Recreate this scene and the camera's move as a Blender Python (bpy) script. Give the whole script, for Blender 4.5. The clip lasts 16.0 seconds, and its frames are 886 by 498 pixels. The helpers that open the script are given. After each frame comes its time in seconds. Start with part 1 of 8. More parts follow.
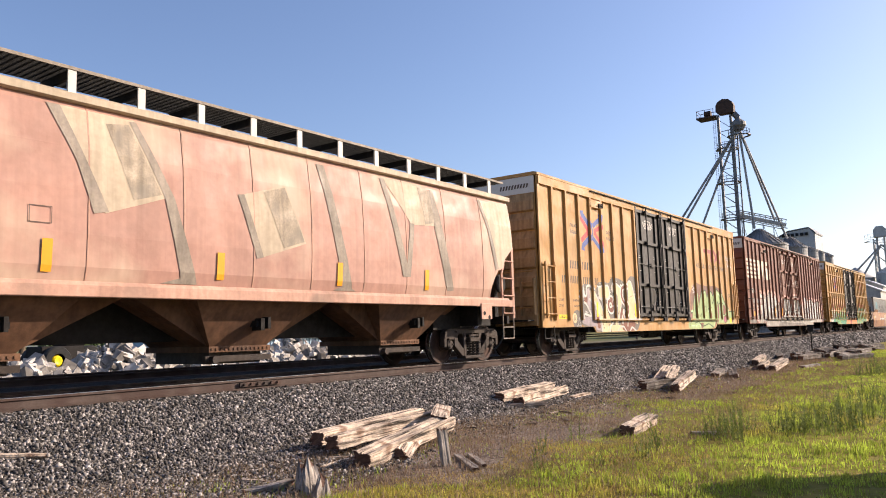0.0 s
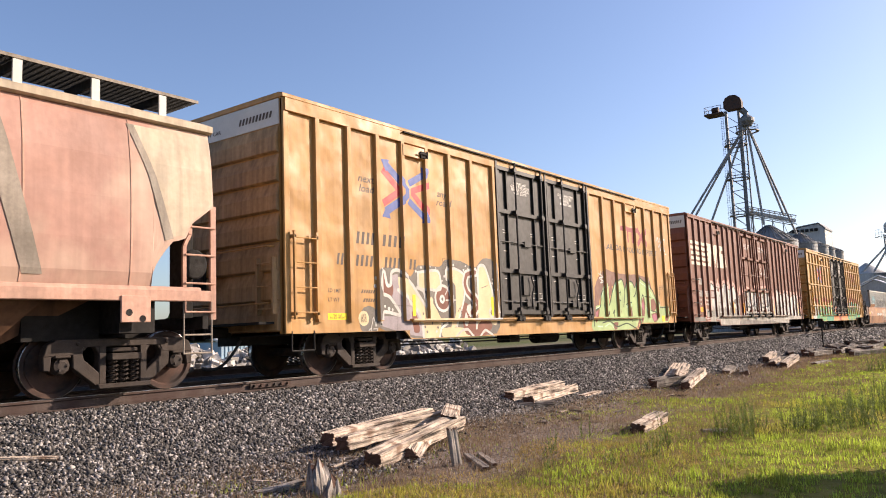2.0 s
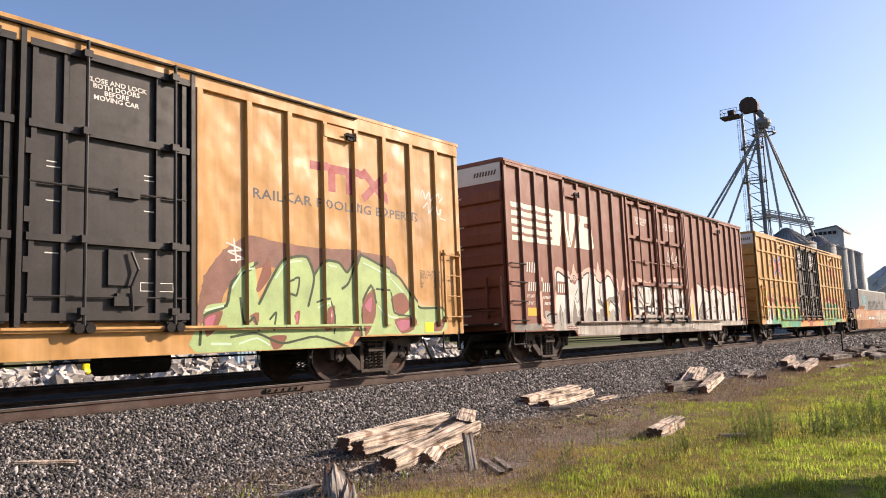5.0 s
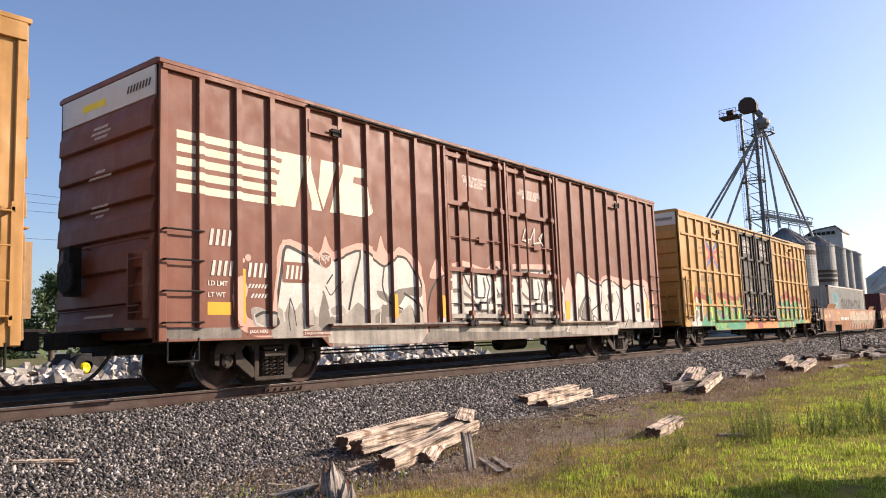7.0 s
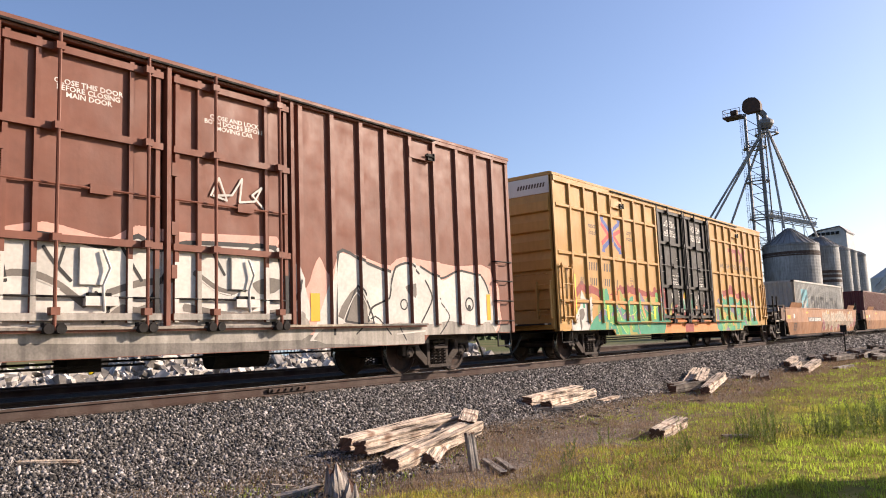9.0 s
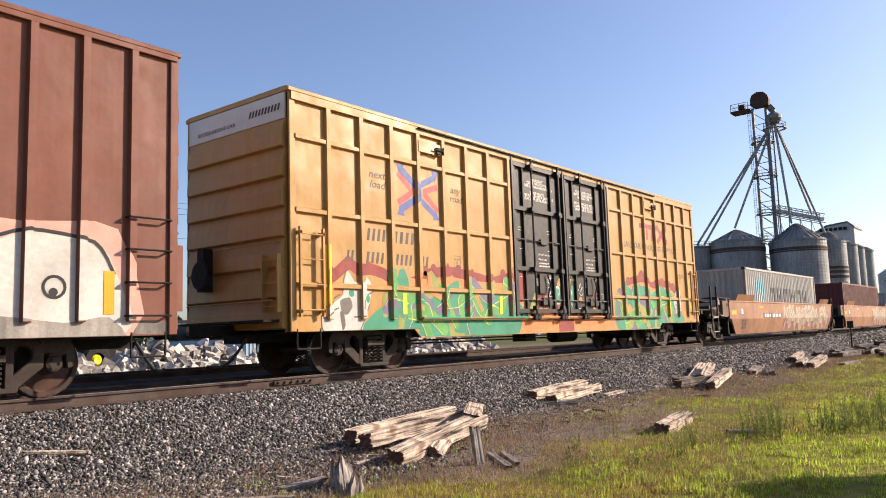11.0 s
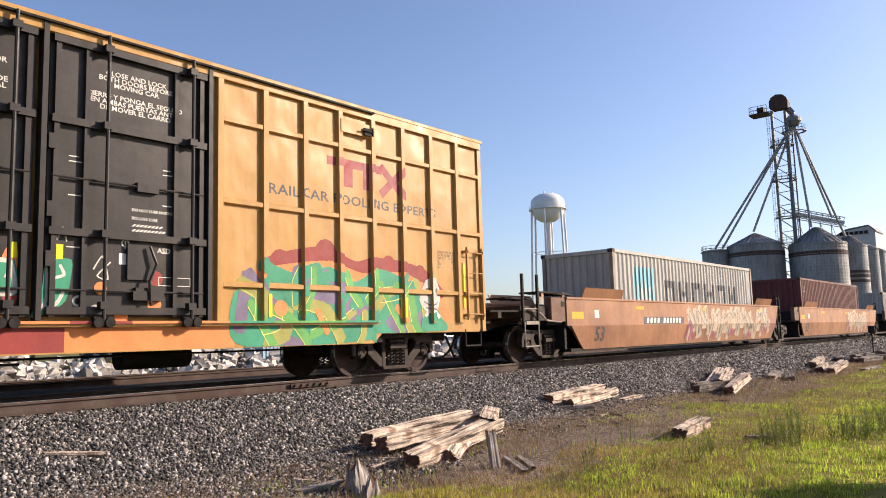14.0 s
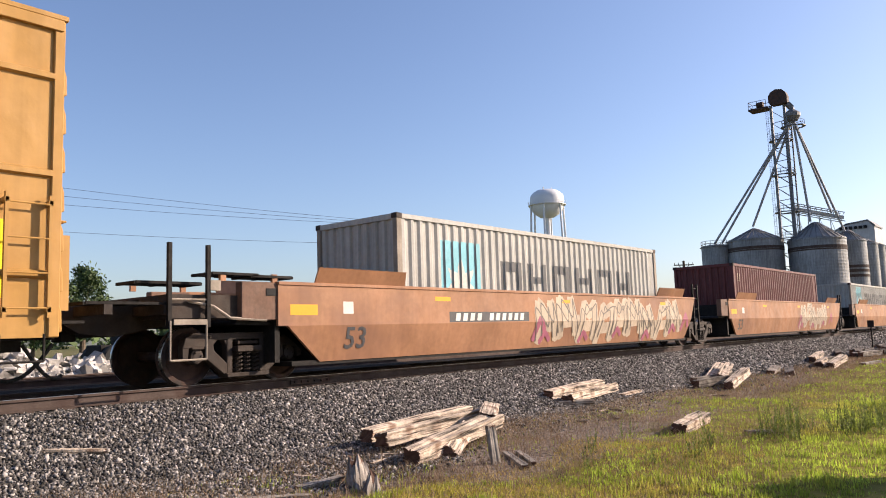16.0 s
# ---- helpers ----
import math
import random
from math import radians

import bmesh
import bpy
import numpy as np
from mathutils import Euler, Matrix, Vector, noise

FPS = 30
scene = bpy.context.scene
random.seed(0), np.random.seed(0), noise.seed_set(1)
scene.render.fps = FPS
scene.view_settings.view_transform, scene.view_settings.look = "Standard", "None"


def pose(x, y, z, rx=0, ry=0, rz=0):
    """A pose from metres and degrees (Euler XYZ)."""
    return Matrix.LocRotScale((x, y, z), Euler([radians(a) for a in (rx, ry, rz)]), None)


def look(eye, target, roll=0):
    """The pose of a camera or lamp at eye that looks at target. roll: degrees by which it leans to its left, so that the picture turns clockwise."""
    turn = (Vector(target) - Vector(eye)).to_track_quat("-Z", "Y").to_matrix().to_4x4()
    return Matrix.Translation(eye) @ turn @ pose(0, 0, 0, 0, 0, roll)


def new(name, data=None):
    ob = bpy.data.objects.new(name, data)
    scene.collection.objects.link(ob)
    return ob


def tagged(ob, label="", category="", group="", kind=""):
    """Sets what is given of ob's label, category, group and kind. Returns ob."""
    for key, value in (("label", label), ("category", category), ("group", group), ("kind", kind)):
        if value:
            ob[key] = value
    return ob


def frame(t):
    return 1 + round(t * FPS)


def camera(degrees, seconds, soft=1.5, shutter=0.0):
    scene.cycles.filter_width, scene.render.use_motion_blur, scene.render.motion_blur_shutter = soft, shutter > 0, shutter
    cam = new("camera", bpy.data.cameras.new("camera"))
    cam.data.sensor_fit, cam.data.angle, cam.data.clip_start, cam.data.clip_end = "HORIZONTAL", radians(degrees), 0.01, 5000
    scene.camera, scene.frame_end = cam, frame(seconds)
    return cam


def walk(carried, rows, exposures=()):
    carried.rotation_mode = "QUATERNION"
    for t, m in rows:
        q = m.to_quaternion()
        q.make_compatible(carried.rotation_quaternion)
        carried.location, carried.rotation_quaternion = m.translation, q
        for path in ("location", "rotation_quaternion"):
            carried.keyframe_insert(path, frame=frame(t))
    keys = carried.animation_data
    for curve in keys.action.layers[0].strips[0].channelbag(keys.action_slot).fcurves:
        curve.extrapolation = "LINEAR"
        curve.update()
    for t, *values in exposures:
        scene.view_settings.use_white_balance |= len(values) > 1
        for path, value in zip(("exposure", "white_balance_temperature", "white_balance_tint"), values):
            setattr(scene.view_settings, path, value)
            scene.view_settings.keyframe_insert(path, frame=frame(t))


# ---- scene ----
# ---- the camera: held by hand beside the track, slowly panning ----
cam = camera(60.3, 16.0, soft=1.0)
EYE = (0.0, -11.716, 0.693)
VIEWS = [  # seconds, heading from the track's line, tilt up, lean
    (0, 36.263, 6.39, -1.616),
    (0.5, 36.39, 6.341, -1.718),
    (1, 36.472, 6.305, -1.874),
    (1.5, 36.624, 6.324, -2.038),
    (2, 36.88, 6.386, -2.152),
    (2.5, 37.241, 6.507, -2.21),
    (3, 37.617, 6.638, -2.245),
    (3.5, 37.915, 6.738, -2.301),
    (4, 38.031, 6.777, -2.293),
    (6.5, 37.889, 6.709, -2.155),
    (7, 37.898, 6.712, -2.154),
    (7.5, 37.93, 6.722, -2.144),
    (8, 38.015, 6.752, -2.08),
    (8.5, 38.121, 6.775, -2.091),
    (9, 38.159, 6.776, -2.189),
    (11.5, 38.868, 6.199, -1.794),
    (12, 39.201, 6.183, -1.823),
    (12.5, 39.459, 6.22, -1.774),
    (13, 39.677, 6.358, -1.769),
    (13.5, 39.784, 6.507, -1.691),
    (14, 39.835, 6.609, -1.65),
    (14.5, 39.841, 6.64, -1.691),
    (15, 39.859, 6.583, -1.711),
    (15.5, 39.865, 6.456, -1.746),
    (16, 39.802, 6.307, -1.835),
]


def view(heading, tilt, lean):
    a, b = radians(heading), radians(tilt)
    way = Vector((math.cos(a) * math.cos(b), math.sin(a) * math.cos(b), math.sin(b)))
    return look(EYE, Vector(EYE) + way * 10, lean)


walk(cam, [(t, view(h, b, c)) for t, h, b, c in VIEWS], exposures=[(0.0, 0.80, 6850, 17), (16.0, 0.80, 6850, 17)])

# ---- daylight: a morning sun over the camera's right shoulder ----
SUN = Vector((0.775, -0.57, 0.435)).normalized()
world = bpy.data.worlds.new("sky")
scene.world = world
world.use_nodes = True
wn = world.node_tree.nodes
sky = wn.new("ShaderNodeTexSky")
sky.sky_type, sky.sun_disc = "NISHITA", False
sky.sun_elevation, sky.sun_rotation = math.asin(SUN.z), math.atan2(SUN.x, SUN.y)
sky.air_density, sky.dust_density, sky.ozone_density = 1.0, 1.3, 3.0
wn["Background"].inputs["Strength"].default_value = 0.109
tone = wn.new("ShaderNodeMix")
tone.data_type, tone.blend_type = "RGBA", "MULTIPLY"
tone.inputs[0].default_value, tone.inputs[7].default_value = 1.0, (0.95, 0.97, 1.05, 1.0)
world.node_tree.links.new(sky.outputs[0], tone.inputs[6])
world.node_tree.links.new(tone.outputs[2], wn["Background"].inputs["Color"])
sun = new("sun", bpy.data.lights.new("sun", "SUN"))
sun.data.energy, sun.data.angle, sun.data.color = 5.0, radians(0.5), (1.0, 0.87, 0.71)
sun.matrix_world = look(SUN * 50, (0, 0, 0))


# ---- materials ----
def material(name, base, rough=0.6, metal=0.0, var=0.25, scale=3.0, bump=0.15, bump_scale=40.0, tint=None, tint_at=0.62,
             streak=0.0, spec=0.25, island=0.0, per_object=0.0, leaf=0.0, grain=0.0, chips=0.0, dent=0.0):
    """A weathered surface: colour varied at two sizes, stains of a second colour, run-down streaks, fine relief."""
    m = bpy.data.materials.new(name)
    m.use_nodes = True
    nt = m.node_tree
    n, l = nt.nodes, nt.links
    b = n["Principled BSDF"]
    b.inputs["Roughness"].default_value, b.inputs["Metallic"].default_value = rough, metal
    b.inputs["Specular IOR Level"].default_value = spec
    co = n.new("ShaderNodeTexCoord")

    def tex(s, detail, stretch=(1, 1, 1)):
        mp = n.new("ShaderNodeMapping")
        mp.inputs["Scale"].default_value = stretch
        l.new(co.outputs["Object"], mp.inputs["Vector"])
        t = n.new("ShaderNodeTexNoise")
        t.inputs["Scale"].default_value, t.inputs["Detail"].default_value = s, detail
        l.new(mp.outputs[0], t.inputs["Vector"])
        return t.outputs["Fac"]

    def ramp(fac, lo, hi, a, c):
        r = n.new("ShaderNodeMapRange")
        r.inputs["From Min"].default_value, r.inputs["From Max"].default_value = lo, hi
        r.inputs["To Min"].default_value, r.inputs["To Max"].default_value = a, c
        l.new(fac, r.inputs["Value"])
        return r.outputs[0]

    def mix(kind, fac, a, c):
        x = n.new("ShaderNodeMix")
        x.data_type, x.blend_type = "RGBA", kind
        for sock, v in ((x.inputs[0], fac), (x.inputs[6], a), (x.inputs[7], c)):
            if isinstance(v, (int, float)):
                sock.default_value = v
            elif isinstance(v, tuple):
                sock.default_value = (*v, 1)
            else:
                l.new(v, sock)
        return x.outputs[2]

    def grey(v):
        c = n.new("ShaderNodeCombineColor")
        for i in range(3):
            l.new(v, c.inputs[i])
        return c.outputs[0]

    col = mix("MULTIPLY", 1.0, base, grey(ramp(tex(scale, 6), 0.3, 0.7, 1 - var, 1 + var)))
    col = mix("MULTIPLY", 1.0, col, grey(ramp(tex(scale * 11, 4), 0.3, 0.7, 1 - var * 0.5, 1 + var * 0.5)))
    if tint:
        col = mix("MIX", ramp(tex(scale * 0.6, 8), tint_at, tint_at + 0.12, 0.0, 0.85), col, tint)
    if streak:
        col = mix("MULTIPLY", 1.0, col, grey(ramp(tex(1.0, 5, (9, 9, 0.35)), 0.35, 0.7, 1 + streak * 0.3, 1 - streak)))
    if island or per_object:
        src = n.new("ShaderNodeNewGeometry").outputs["Random Per Island"] if island else n.new("ShaderNodeObjectInfo").outputs["Random"]
        k = island or per_object
        if chips:
            pw = n.new("ShaderNodeMath")
            pw.operation = "POWER"
            pw.inputs[1].default_value = 3.0
            l.new(src, pw.inputs[0])
            col = mix("MULTIPLY", 1.0, col, grey(ramp(pw.outputs[0], 0, 1, 0.75, 0.75 + chips)))
        col = mix("MULTIPLY", 1.0, col, grey(ramp(src, 0, 1, 1 - k, 1 + k)))
    if grain:
        col = mix("MULTIPLY", 1.0, col, grey(ramp(tex(1.0, 7, (1.1, 26, 26)), 0.36, 0.50, 1 - grain, 1 + grain * 0.35)))
    l.new(col, b.inputs["Base Color"])
    if leaf:
        tr, ms = n.new("ShaderNodeBsdfTranslucent"), n.new("ShaderNodeMixShader")
        l.new(col, tr.inputs["Color"])
        ms.inputs[0].default_value = leaf
        l.new(b.outputs[0], ms.inputs[1])
        l.new(tr.outputs[0], ms.inputs[2])
        l.new(ms.outputs[0], n["Material Output"].inputs["Surface"])
    l.new(ramp(tex(scale * 3, 4), 0.3, 0.7, max(0.05, rough - 0.12), min(1, rough + 0.12)), b.inputs["Roughness"])
    if bump:
        bp = n.new("ShaderNodeBump")
        bp.inputs["Strength"].default_value, bp.inputs["Distance"].default_value = bump, 0.02
        l.new(tex(bump_scale, 5), bp.inputs["Height"])
        if dent:
            big = n.new("ShaderNodeBump")
            big.inputs["Strength"].default_value, big.inputs["Distance"].default_value = 1.0, dent
            l.new(tex(1.5, 1.5, (1, 1, 0.8)), big.inputs["Height"])
            l.new(big.outputs[0], bp.inputs["Normal"])
        l.new(bp.outputs[0], b.inputs["Normal"])
    return m


M = {}


def paint_set():
    def add(key, *a, **k):
        M[key] = material(key, *a, **k)
    add("yellow_paint", (0.41, 0.222, 0.075), 0.5, var=0.11, scale=0.8, bump=0.12, bump_scale=9.0, dent=0.10, tint=(0.285, 0.155, 0.057), tint_at=0.58, streak=0.16)
    add("yellow_paint_b", (0.393, 0.218, 0.065), 0.45, var=0.08, scale=0.8, bump=0.12, bump_scale=9.0, dent=0.045, tint=(0.341, 0.189, 0.053), tint_at=0.63, streak=0.10)
    add("black_paint", (0.025, 0.022, 0.021), 0.5, var=0.3, scale=2, bump=0.08, bump_scale=8, tint=(0.045, 0.037, 0.031), tint_at=0.58, streak=0.2)
    add("brown_paint", (0.166, 0.061, 0.038), 0.55, var=0.12, scale=0.9, bump=0.12, bump_scale=9.0, dent=0.025, tint=(0.128, 0.046, 0.030), tint_at=0.58, streak=0.10)
    add("white_paint", (0.546, 0.528, 0.493), 0.55, var=0.08, scale=2, bump=0.05)
    add("pink_paint", (0.40, 0.222, 0.172), 0.6, var=0.14, scale=0.8, bump=0.12, bump_scale=9.0, dent=0.03, tint=(0.50, 0.355, 0.265), tint_at=0.46, streak=0.12)
    add("dirty_pink", (0.458, 0.264, 0.194), 0.65, var=0.2, scale=1.5, bump=0.1, tint=(0.264, 0.176, 0.132), tint_at=0.55, streak=0.2)
    add("cream_paint", (0.45, 0.365, 0.265), 0.65, var=0.14, scale=1.2, bump=0.05, streak=0.2)
    add("grey_paint", (0.264, 0.22, 0.176), 0.65, var=0.22, scale=2.0, bump=0.05, streak=0.25)
    add("wear_paint", (0.334, 0.273, 0.202), 0.65, var=0.3, scale=3.0, bump=0.05, tint=(0.238, 0.202, 0.158), tint_at=0.5, streak=0.3)
    add("spray_pale", (0.44, 0.352, 0.264), 0.6, var=0.2, scale=2, bump=0)
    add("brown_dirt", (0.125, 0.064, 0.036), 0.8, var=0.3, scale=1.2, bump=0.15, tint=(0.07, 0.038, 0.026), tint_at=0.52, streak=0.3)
    add("truck_iron", (0.04, 0.029, 0.023), 0.75, var=0.3, scale=4, bump=0.25, bump_scale=60, tint=(0.033, 0.026, 0.023), tint_at=0.5)
    add("dark_iron", (0.012, 0.01, 0.009), 0.8, var=0.3, scale=4, bump=0.2)
    # yellow car ends: grime, and the shade of the unlit end, in one colour
    add("end_grime_shade", (0.335, 0.205, 0.10), 0.7, var=0.22, scale=1.1, bump=0.2, bump_scale=3, tint=(0.20, 0.125, 0.068), tint_at=0.53, streak=0.35)
    add("wheel_iron", (0.063, 0.034, 0.025), 0.7, var=0.3, scale=5, bump=0.15, tint=(0.026, 0.02, 0.018), tint_at=0.5)
    add("tread_steel", (0.352, 0.334, 0.317), 0.3, metal=1.0, var=0.1, scale=8, bump=0.05)
    add("rail_rust", (0.078, 0.057, 0.049), 0.75, var=0.2, scale=3, bump=0.2, tint=(0.06, 0.038, 0.032), tint_at=0.5, spec=0.12)
    # track sleepers: the shade under the train is put into this near-black base
    add("shaded_tie", (0.015, 0.013, 0.011), 0.95, var=0.4, scale=5, bump=0.5, bump_scale=25, grain=0.4, spec=0.1)
    add("rail_head", (0.37, 0.352, 0.343), 0.35, metal=1.0, var=0.08, scale=8, bump=0.03)
    add("tan_paint", (0.31, 0.152, 0.08), 0.6, var=0.18, scale=0.9, bump=0.08, bump_scale=9.0, dent=0.03, tint=(0.22, 0.108, 0.064), tint_at=0.52, streak=0.08)
    add("well_brown", (0.15, 0.085, 0.058), 0.7, var=0.25, scale=1.5, bump=0.1, tint=(0.09, 0.055, 0.042), tint_at=0.5, streak=0.15)
    add("container_grey", (0.352, 0.343, 0.317), 0.5, var=0.12, scale=1.2, bump=0.05, tint=(0.229, 0.15, 0.097), tint_at=0.68, streak=0.18)
    add("container_maroon", (0.11, 0.026, 0.026), 0.5, var=0.12, scale=1.2, bump=0.05, tint=(0.079, 0.026, 0.026), tint_at=0.62, streak=0.12)
    add("galvanised", (0.387, 0.396, 0.396), 0.5, metal=0.15, var=0.15, scale=0.25, bump=0.05, bump_scale=4, tint=(0.229, 0.202, 0.167), tint_at=0.6, streak=0.2)
    add("bin_steel", (0.235, 0.245, 0.25), 0.5, metal=0.15, var=0.22, scale=0.25, bump=0.05, bump_scale=4, tint=(0.15, 0.13, 0.11), tint_at=0.56, streak=0.4)
    add("spout_steel", (0.27, 0.275, 0.28), 0.5, metal=0.3, var=0.2, scale=0.4, bump=0.03)
    add("tank_white", (0.634, 0.651, 0.669), 0.4, var=0.06, scale=0.3, bump=0.02)
    add("tower_steel", (0.158, 0.158, 0.162), 0.55, metal=0.3, var=0.2, scale=0.8, bump=0.05)
    add("old_wood", (0.345, 0.280, 0.222), 0.9, var=0.35, scale=5, bump=1.0, bump_scale=22, tint=(0.15, 0.085, 0.055), tint_at=0.60, per_object=0.15, grain=0.9)
    # sleeper end faces: reddish end grain with their shade painted into the base
    add("shaded_end_grain", (0.115, 0.062, 0.042), 0.95, var=0.3, scale=12, bump=0.6, bump_scale=40, per_object=0.2)
    add("dark_wood", (0.106, 0.088, 0.075), 0.9, var=0.35, scale=5, bump=0.6, bump_scale=25, tint=(0.238, 0.211, 0.176), tint_at=0.58, per_object=0.3, grain=0.5)
    add("grey_wood", (0.238, 0.207, 0.176), 0.9, var=0.3, scale=5, bump=0.5, bump_scale=25, tint=(0.106, 0.088, 0.07), tint_at=0.58, per_object=0.2, grain=0.5)
    add("gold_blade", (0.40, 0.295, 0.085), 0.7, var=0.3, scale=1.0, bump=0, island=0.4, leaf=0.4)
    add("stone", (0.096, 0.088, 0.082), 0.85, var=0.30, scale=25, bump=0.3, bump_scale=120, island=0.6, chips=2.1)
    add("rubble", (0.37, 0.345, 0.315), 0.9, var=0.35, scale=5, bump=0.5, island=0.65)
    add("blue_sheet", (0.264, 0.37, 0.458), 0.5, var=0.1, scale=1, bump=0.02)
    add("orange_mark", (0.748, 0.317, 0.018), 0.5, var=0.05, bump=0)
    add("yellow_mark", (0.792, 0.598, 0.018), 0.5, var=0.05, bump=0)
    add("lettering_dark", (0.088, 0.066, 0.053), 0.6, var=0.2, bump=0)
    add("lettering_white", (0.616, 0.59, 0.546), 0.6, var=0.12, bump=0)
    add("logo_red", (0.484, 0.04, 0.044), 0.5, var=0.1, bump=0)
    add("logo_blue", (0.04, 0.075, 0.264), 0.5, var=0.1, bump=0)
    add("logo_maroon", (0.246, 0.044, 0.048), 0.55, var=0.15, bump=0)
    add("logo_sky", (0.158, 0.422, 0.493), 0.55, var=0.12, bump=0)
    add("faded_black", (0.066, 0.066, 0.07), 0.55, var=0.2, bump=0)
    add("spray_white", (0.488, 0.467, 0.425), 0.6, var=0.18, scale=1.4, bump=0)
    add("logo_cream", (0.616, 0.554, 0.422), 0.6, var=0.08, bump=0, tint=(0.44, 0.317, 0.194), tint_at=0.66)
    add("spray_cream", (0.57, 0.445, 0.265), 0.6, var=0.12, bump=0)
    add("spray_grey", (0.141, 0.123, 0.106), 0.6, var=0.2, bump=0)
    add("spray_black", (0.026, 0.025, 0.025), 0.6, var=0.2, bump=0)
    add("spray_brown", (0.176, 0.066, 0.044), 0.6, var=0.15, bump=0)
    add("spray_green", (0.285, 0.38, 0.165), 0.6, var=0.15, bump=0)
    add("spray_darkgreen", (0.031, 0.048, 0.022), 0.6, var=0.2, bump=0)
    add("spray_teal", (0.031, 0.238, 0.141), 0.55, var=0.15, scale=1.5, bump=0)
    add("spray_olive", (0.264, 0.264, 0.07), 0.55, var=0.15, bump=0)
    add("spray_purple", (0.15, 0.123, 0.194), 0.6, var=0.2, bump=0)
    add("spray_maroon", (0.238, 0.04, 0.035), 0.6, var=0.12, bump=0)
    add("spray_orange", (0.616, 0.211, 0.07), 0.6, var=0.12, bump=0)
    add("spray_pink", (0.546, 0.299, 0.238), 0.6, var=0.12, bump=0)
    add("spray_leafgreen", (0.088, 0.29, 0.079), 0.55, var=0.2, scale=1.5, bump=0)
    add("spray_lime", (0.546, 0.546, 0.141), 0.6, var=0.1, bump=0)
    add("spray_soot", (0.165, 0.148, 0.13), 0.7, var=0.3, scale=2.5, bump=0.05, streak=0.35)
    add("spray_mint", (0.396, 0.581, 0.396), 0.6, var=0.1, bump=0)
    add("spray_lavender", (0.29, 0.246, 0.255), 0.6, var=0.2, bump=0)
    add("spray_magenta", (0.317, 0.097, 0.141), 0.6, var=0.15, bump=0)
    add("spray_maroon_dull", (0.176, 0.088, 0.066), 0.6, var=0.2, bump=0)
    add("spray_stone", (0.299, 0.273, 0.238), 0.6, var=0.25, scale=2.5, bump=0, streak=0.3)
    add("shop_black", (0.018, 0.018, 0.018), 0.8, bump=0)
    add("leaf", (0.057, 0.088, 0.031), 0.7, var=0.3, scale=2, bump=0, island=0.4)
    add("bark", (0.106, 0.079, 0.057), 0.9, var=0.3, scale=6, bump=0.4)
    add("grass_blade", (0.32, 0.40, 0.055), 0.6, var=0.40, scale=1.3, bump=0, tint=(0.42, 0.365, 0.08), tint_at=0.54, island=0.45, leaf=0.45)
    add("dry_blade", (0.238, 0.163, 0.101), 0.7, var=0.3, scale=1.0, bump=0, island=0.4, leaf=0.3)
    add("weed", (0.132, 0.167, 0.04), 0.65, var=0.3, scale=2, bump=0, island=0.4, leaf=0.4)
    add("brown_blade", (0.25, 0.18, 0.132), 0.8, var=0.3, scale=1.0, bump=0, island=0.6, leaf=0.2)
    add("straw_blade", (0.352, 0.282, 0.176), 0.7, var=0.3, scale=1.0, bump=0, island=0.4, leaf=0.3)
    add("cable", (0.026, 0.026, 0.026), 0.6, bump=0)


paint_set()


# ---- shape helpers ----
def box(bm, x0, x1, y0, y1, z0, z1):
    v = [bm.verts.new((x, y, z)) for x in (x0, x1) for y in (y0, y1) for z in (z0, z1)]
    for f in ((0, 1, 3, 2), (4, 6, 7, 5), (0, 4, 5, 1), (2, 3, 7, 6), (0, 2, 6, 4), (1, 5, 7, 3)):
        bm.faces.new([v[i] for i in f])
    return v


def bar(bm, a, b, r, n=8, r2=None):
    """A round bar from a to b."""
    a, b = Vector(a), Vector(b)
    q = (b - a).to_track_quat("Z", "Y").to_matrix()
    rings = []
    for c, rad in ((a, r), (b, r if r2 is None else r2)):
        rings.append([bm.verts.new(c + q @ Vector((rad * math.cos(2 * math.pi * i / n), rad * math.sin(2 * math.pi * i / n), 0))) for i in range(n)])
    for i in range(n):
        bm.faces.new((rings[0][i], rings[0][(i + 1) % n], rings[1][(i + 1) % n], rings[1][i]))
    bm.faces.new(rings[0][::-1])
    bm.faces.new(rings[1])


def rod(bm, pts, r, n=6):
    for a, b in zip(pts, pts[1:]):
        bar(bm, a, b, r, n)


def beam(bm, a, b, w, h):
    """A rectangular beam from a to b."""
    a, b = Vector(a), Vector(b)
    q = (b - a).to_track_quat("Z", "Y").to_matrix()
    ends = [[bm.verts.new(c + q @ Vector((sx * w / 2, sy * h / 2, 0))) for sx, sy in ((-1, -1), (1, -1), (1, 1), (-1, 1))] for c in (a, b)]
    for i in range(4):
        bm.faces.new((ends[0][i], ends[0][(i + 1) % 4], ends[1][(i + 1) % 4], ends[1][i]))
    bm.faces.new(ends[0][::-1])
    bm.faces.new(ends[1])


def slab(bm, outline, axis, d0, d1):
    """An outline in two axes, pushed along the third from d0 to d1. Points go (x, z) for axis y, (y, z) for axis x, (x, y) for axis z."""
    def at(p, d):
        return {"y": (p[0], d, p[1]), "x": (d, p[0], p[1]), "z": (p[0], p[1], d)}[axis]
    a = [bm.verts.new(at(p, d0)) for p in outline]
    b = [bm.verts.new(at(p, d1)) for p in outline]
    n = len(outline)
    for i in range(n):
        bm.faces.new((a[i], a[(i + 1) % n], b[(i + 1) % n], b[i]))
    bm.faces.new(a[::-1])
    bm.faces.new(b)


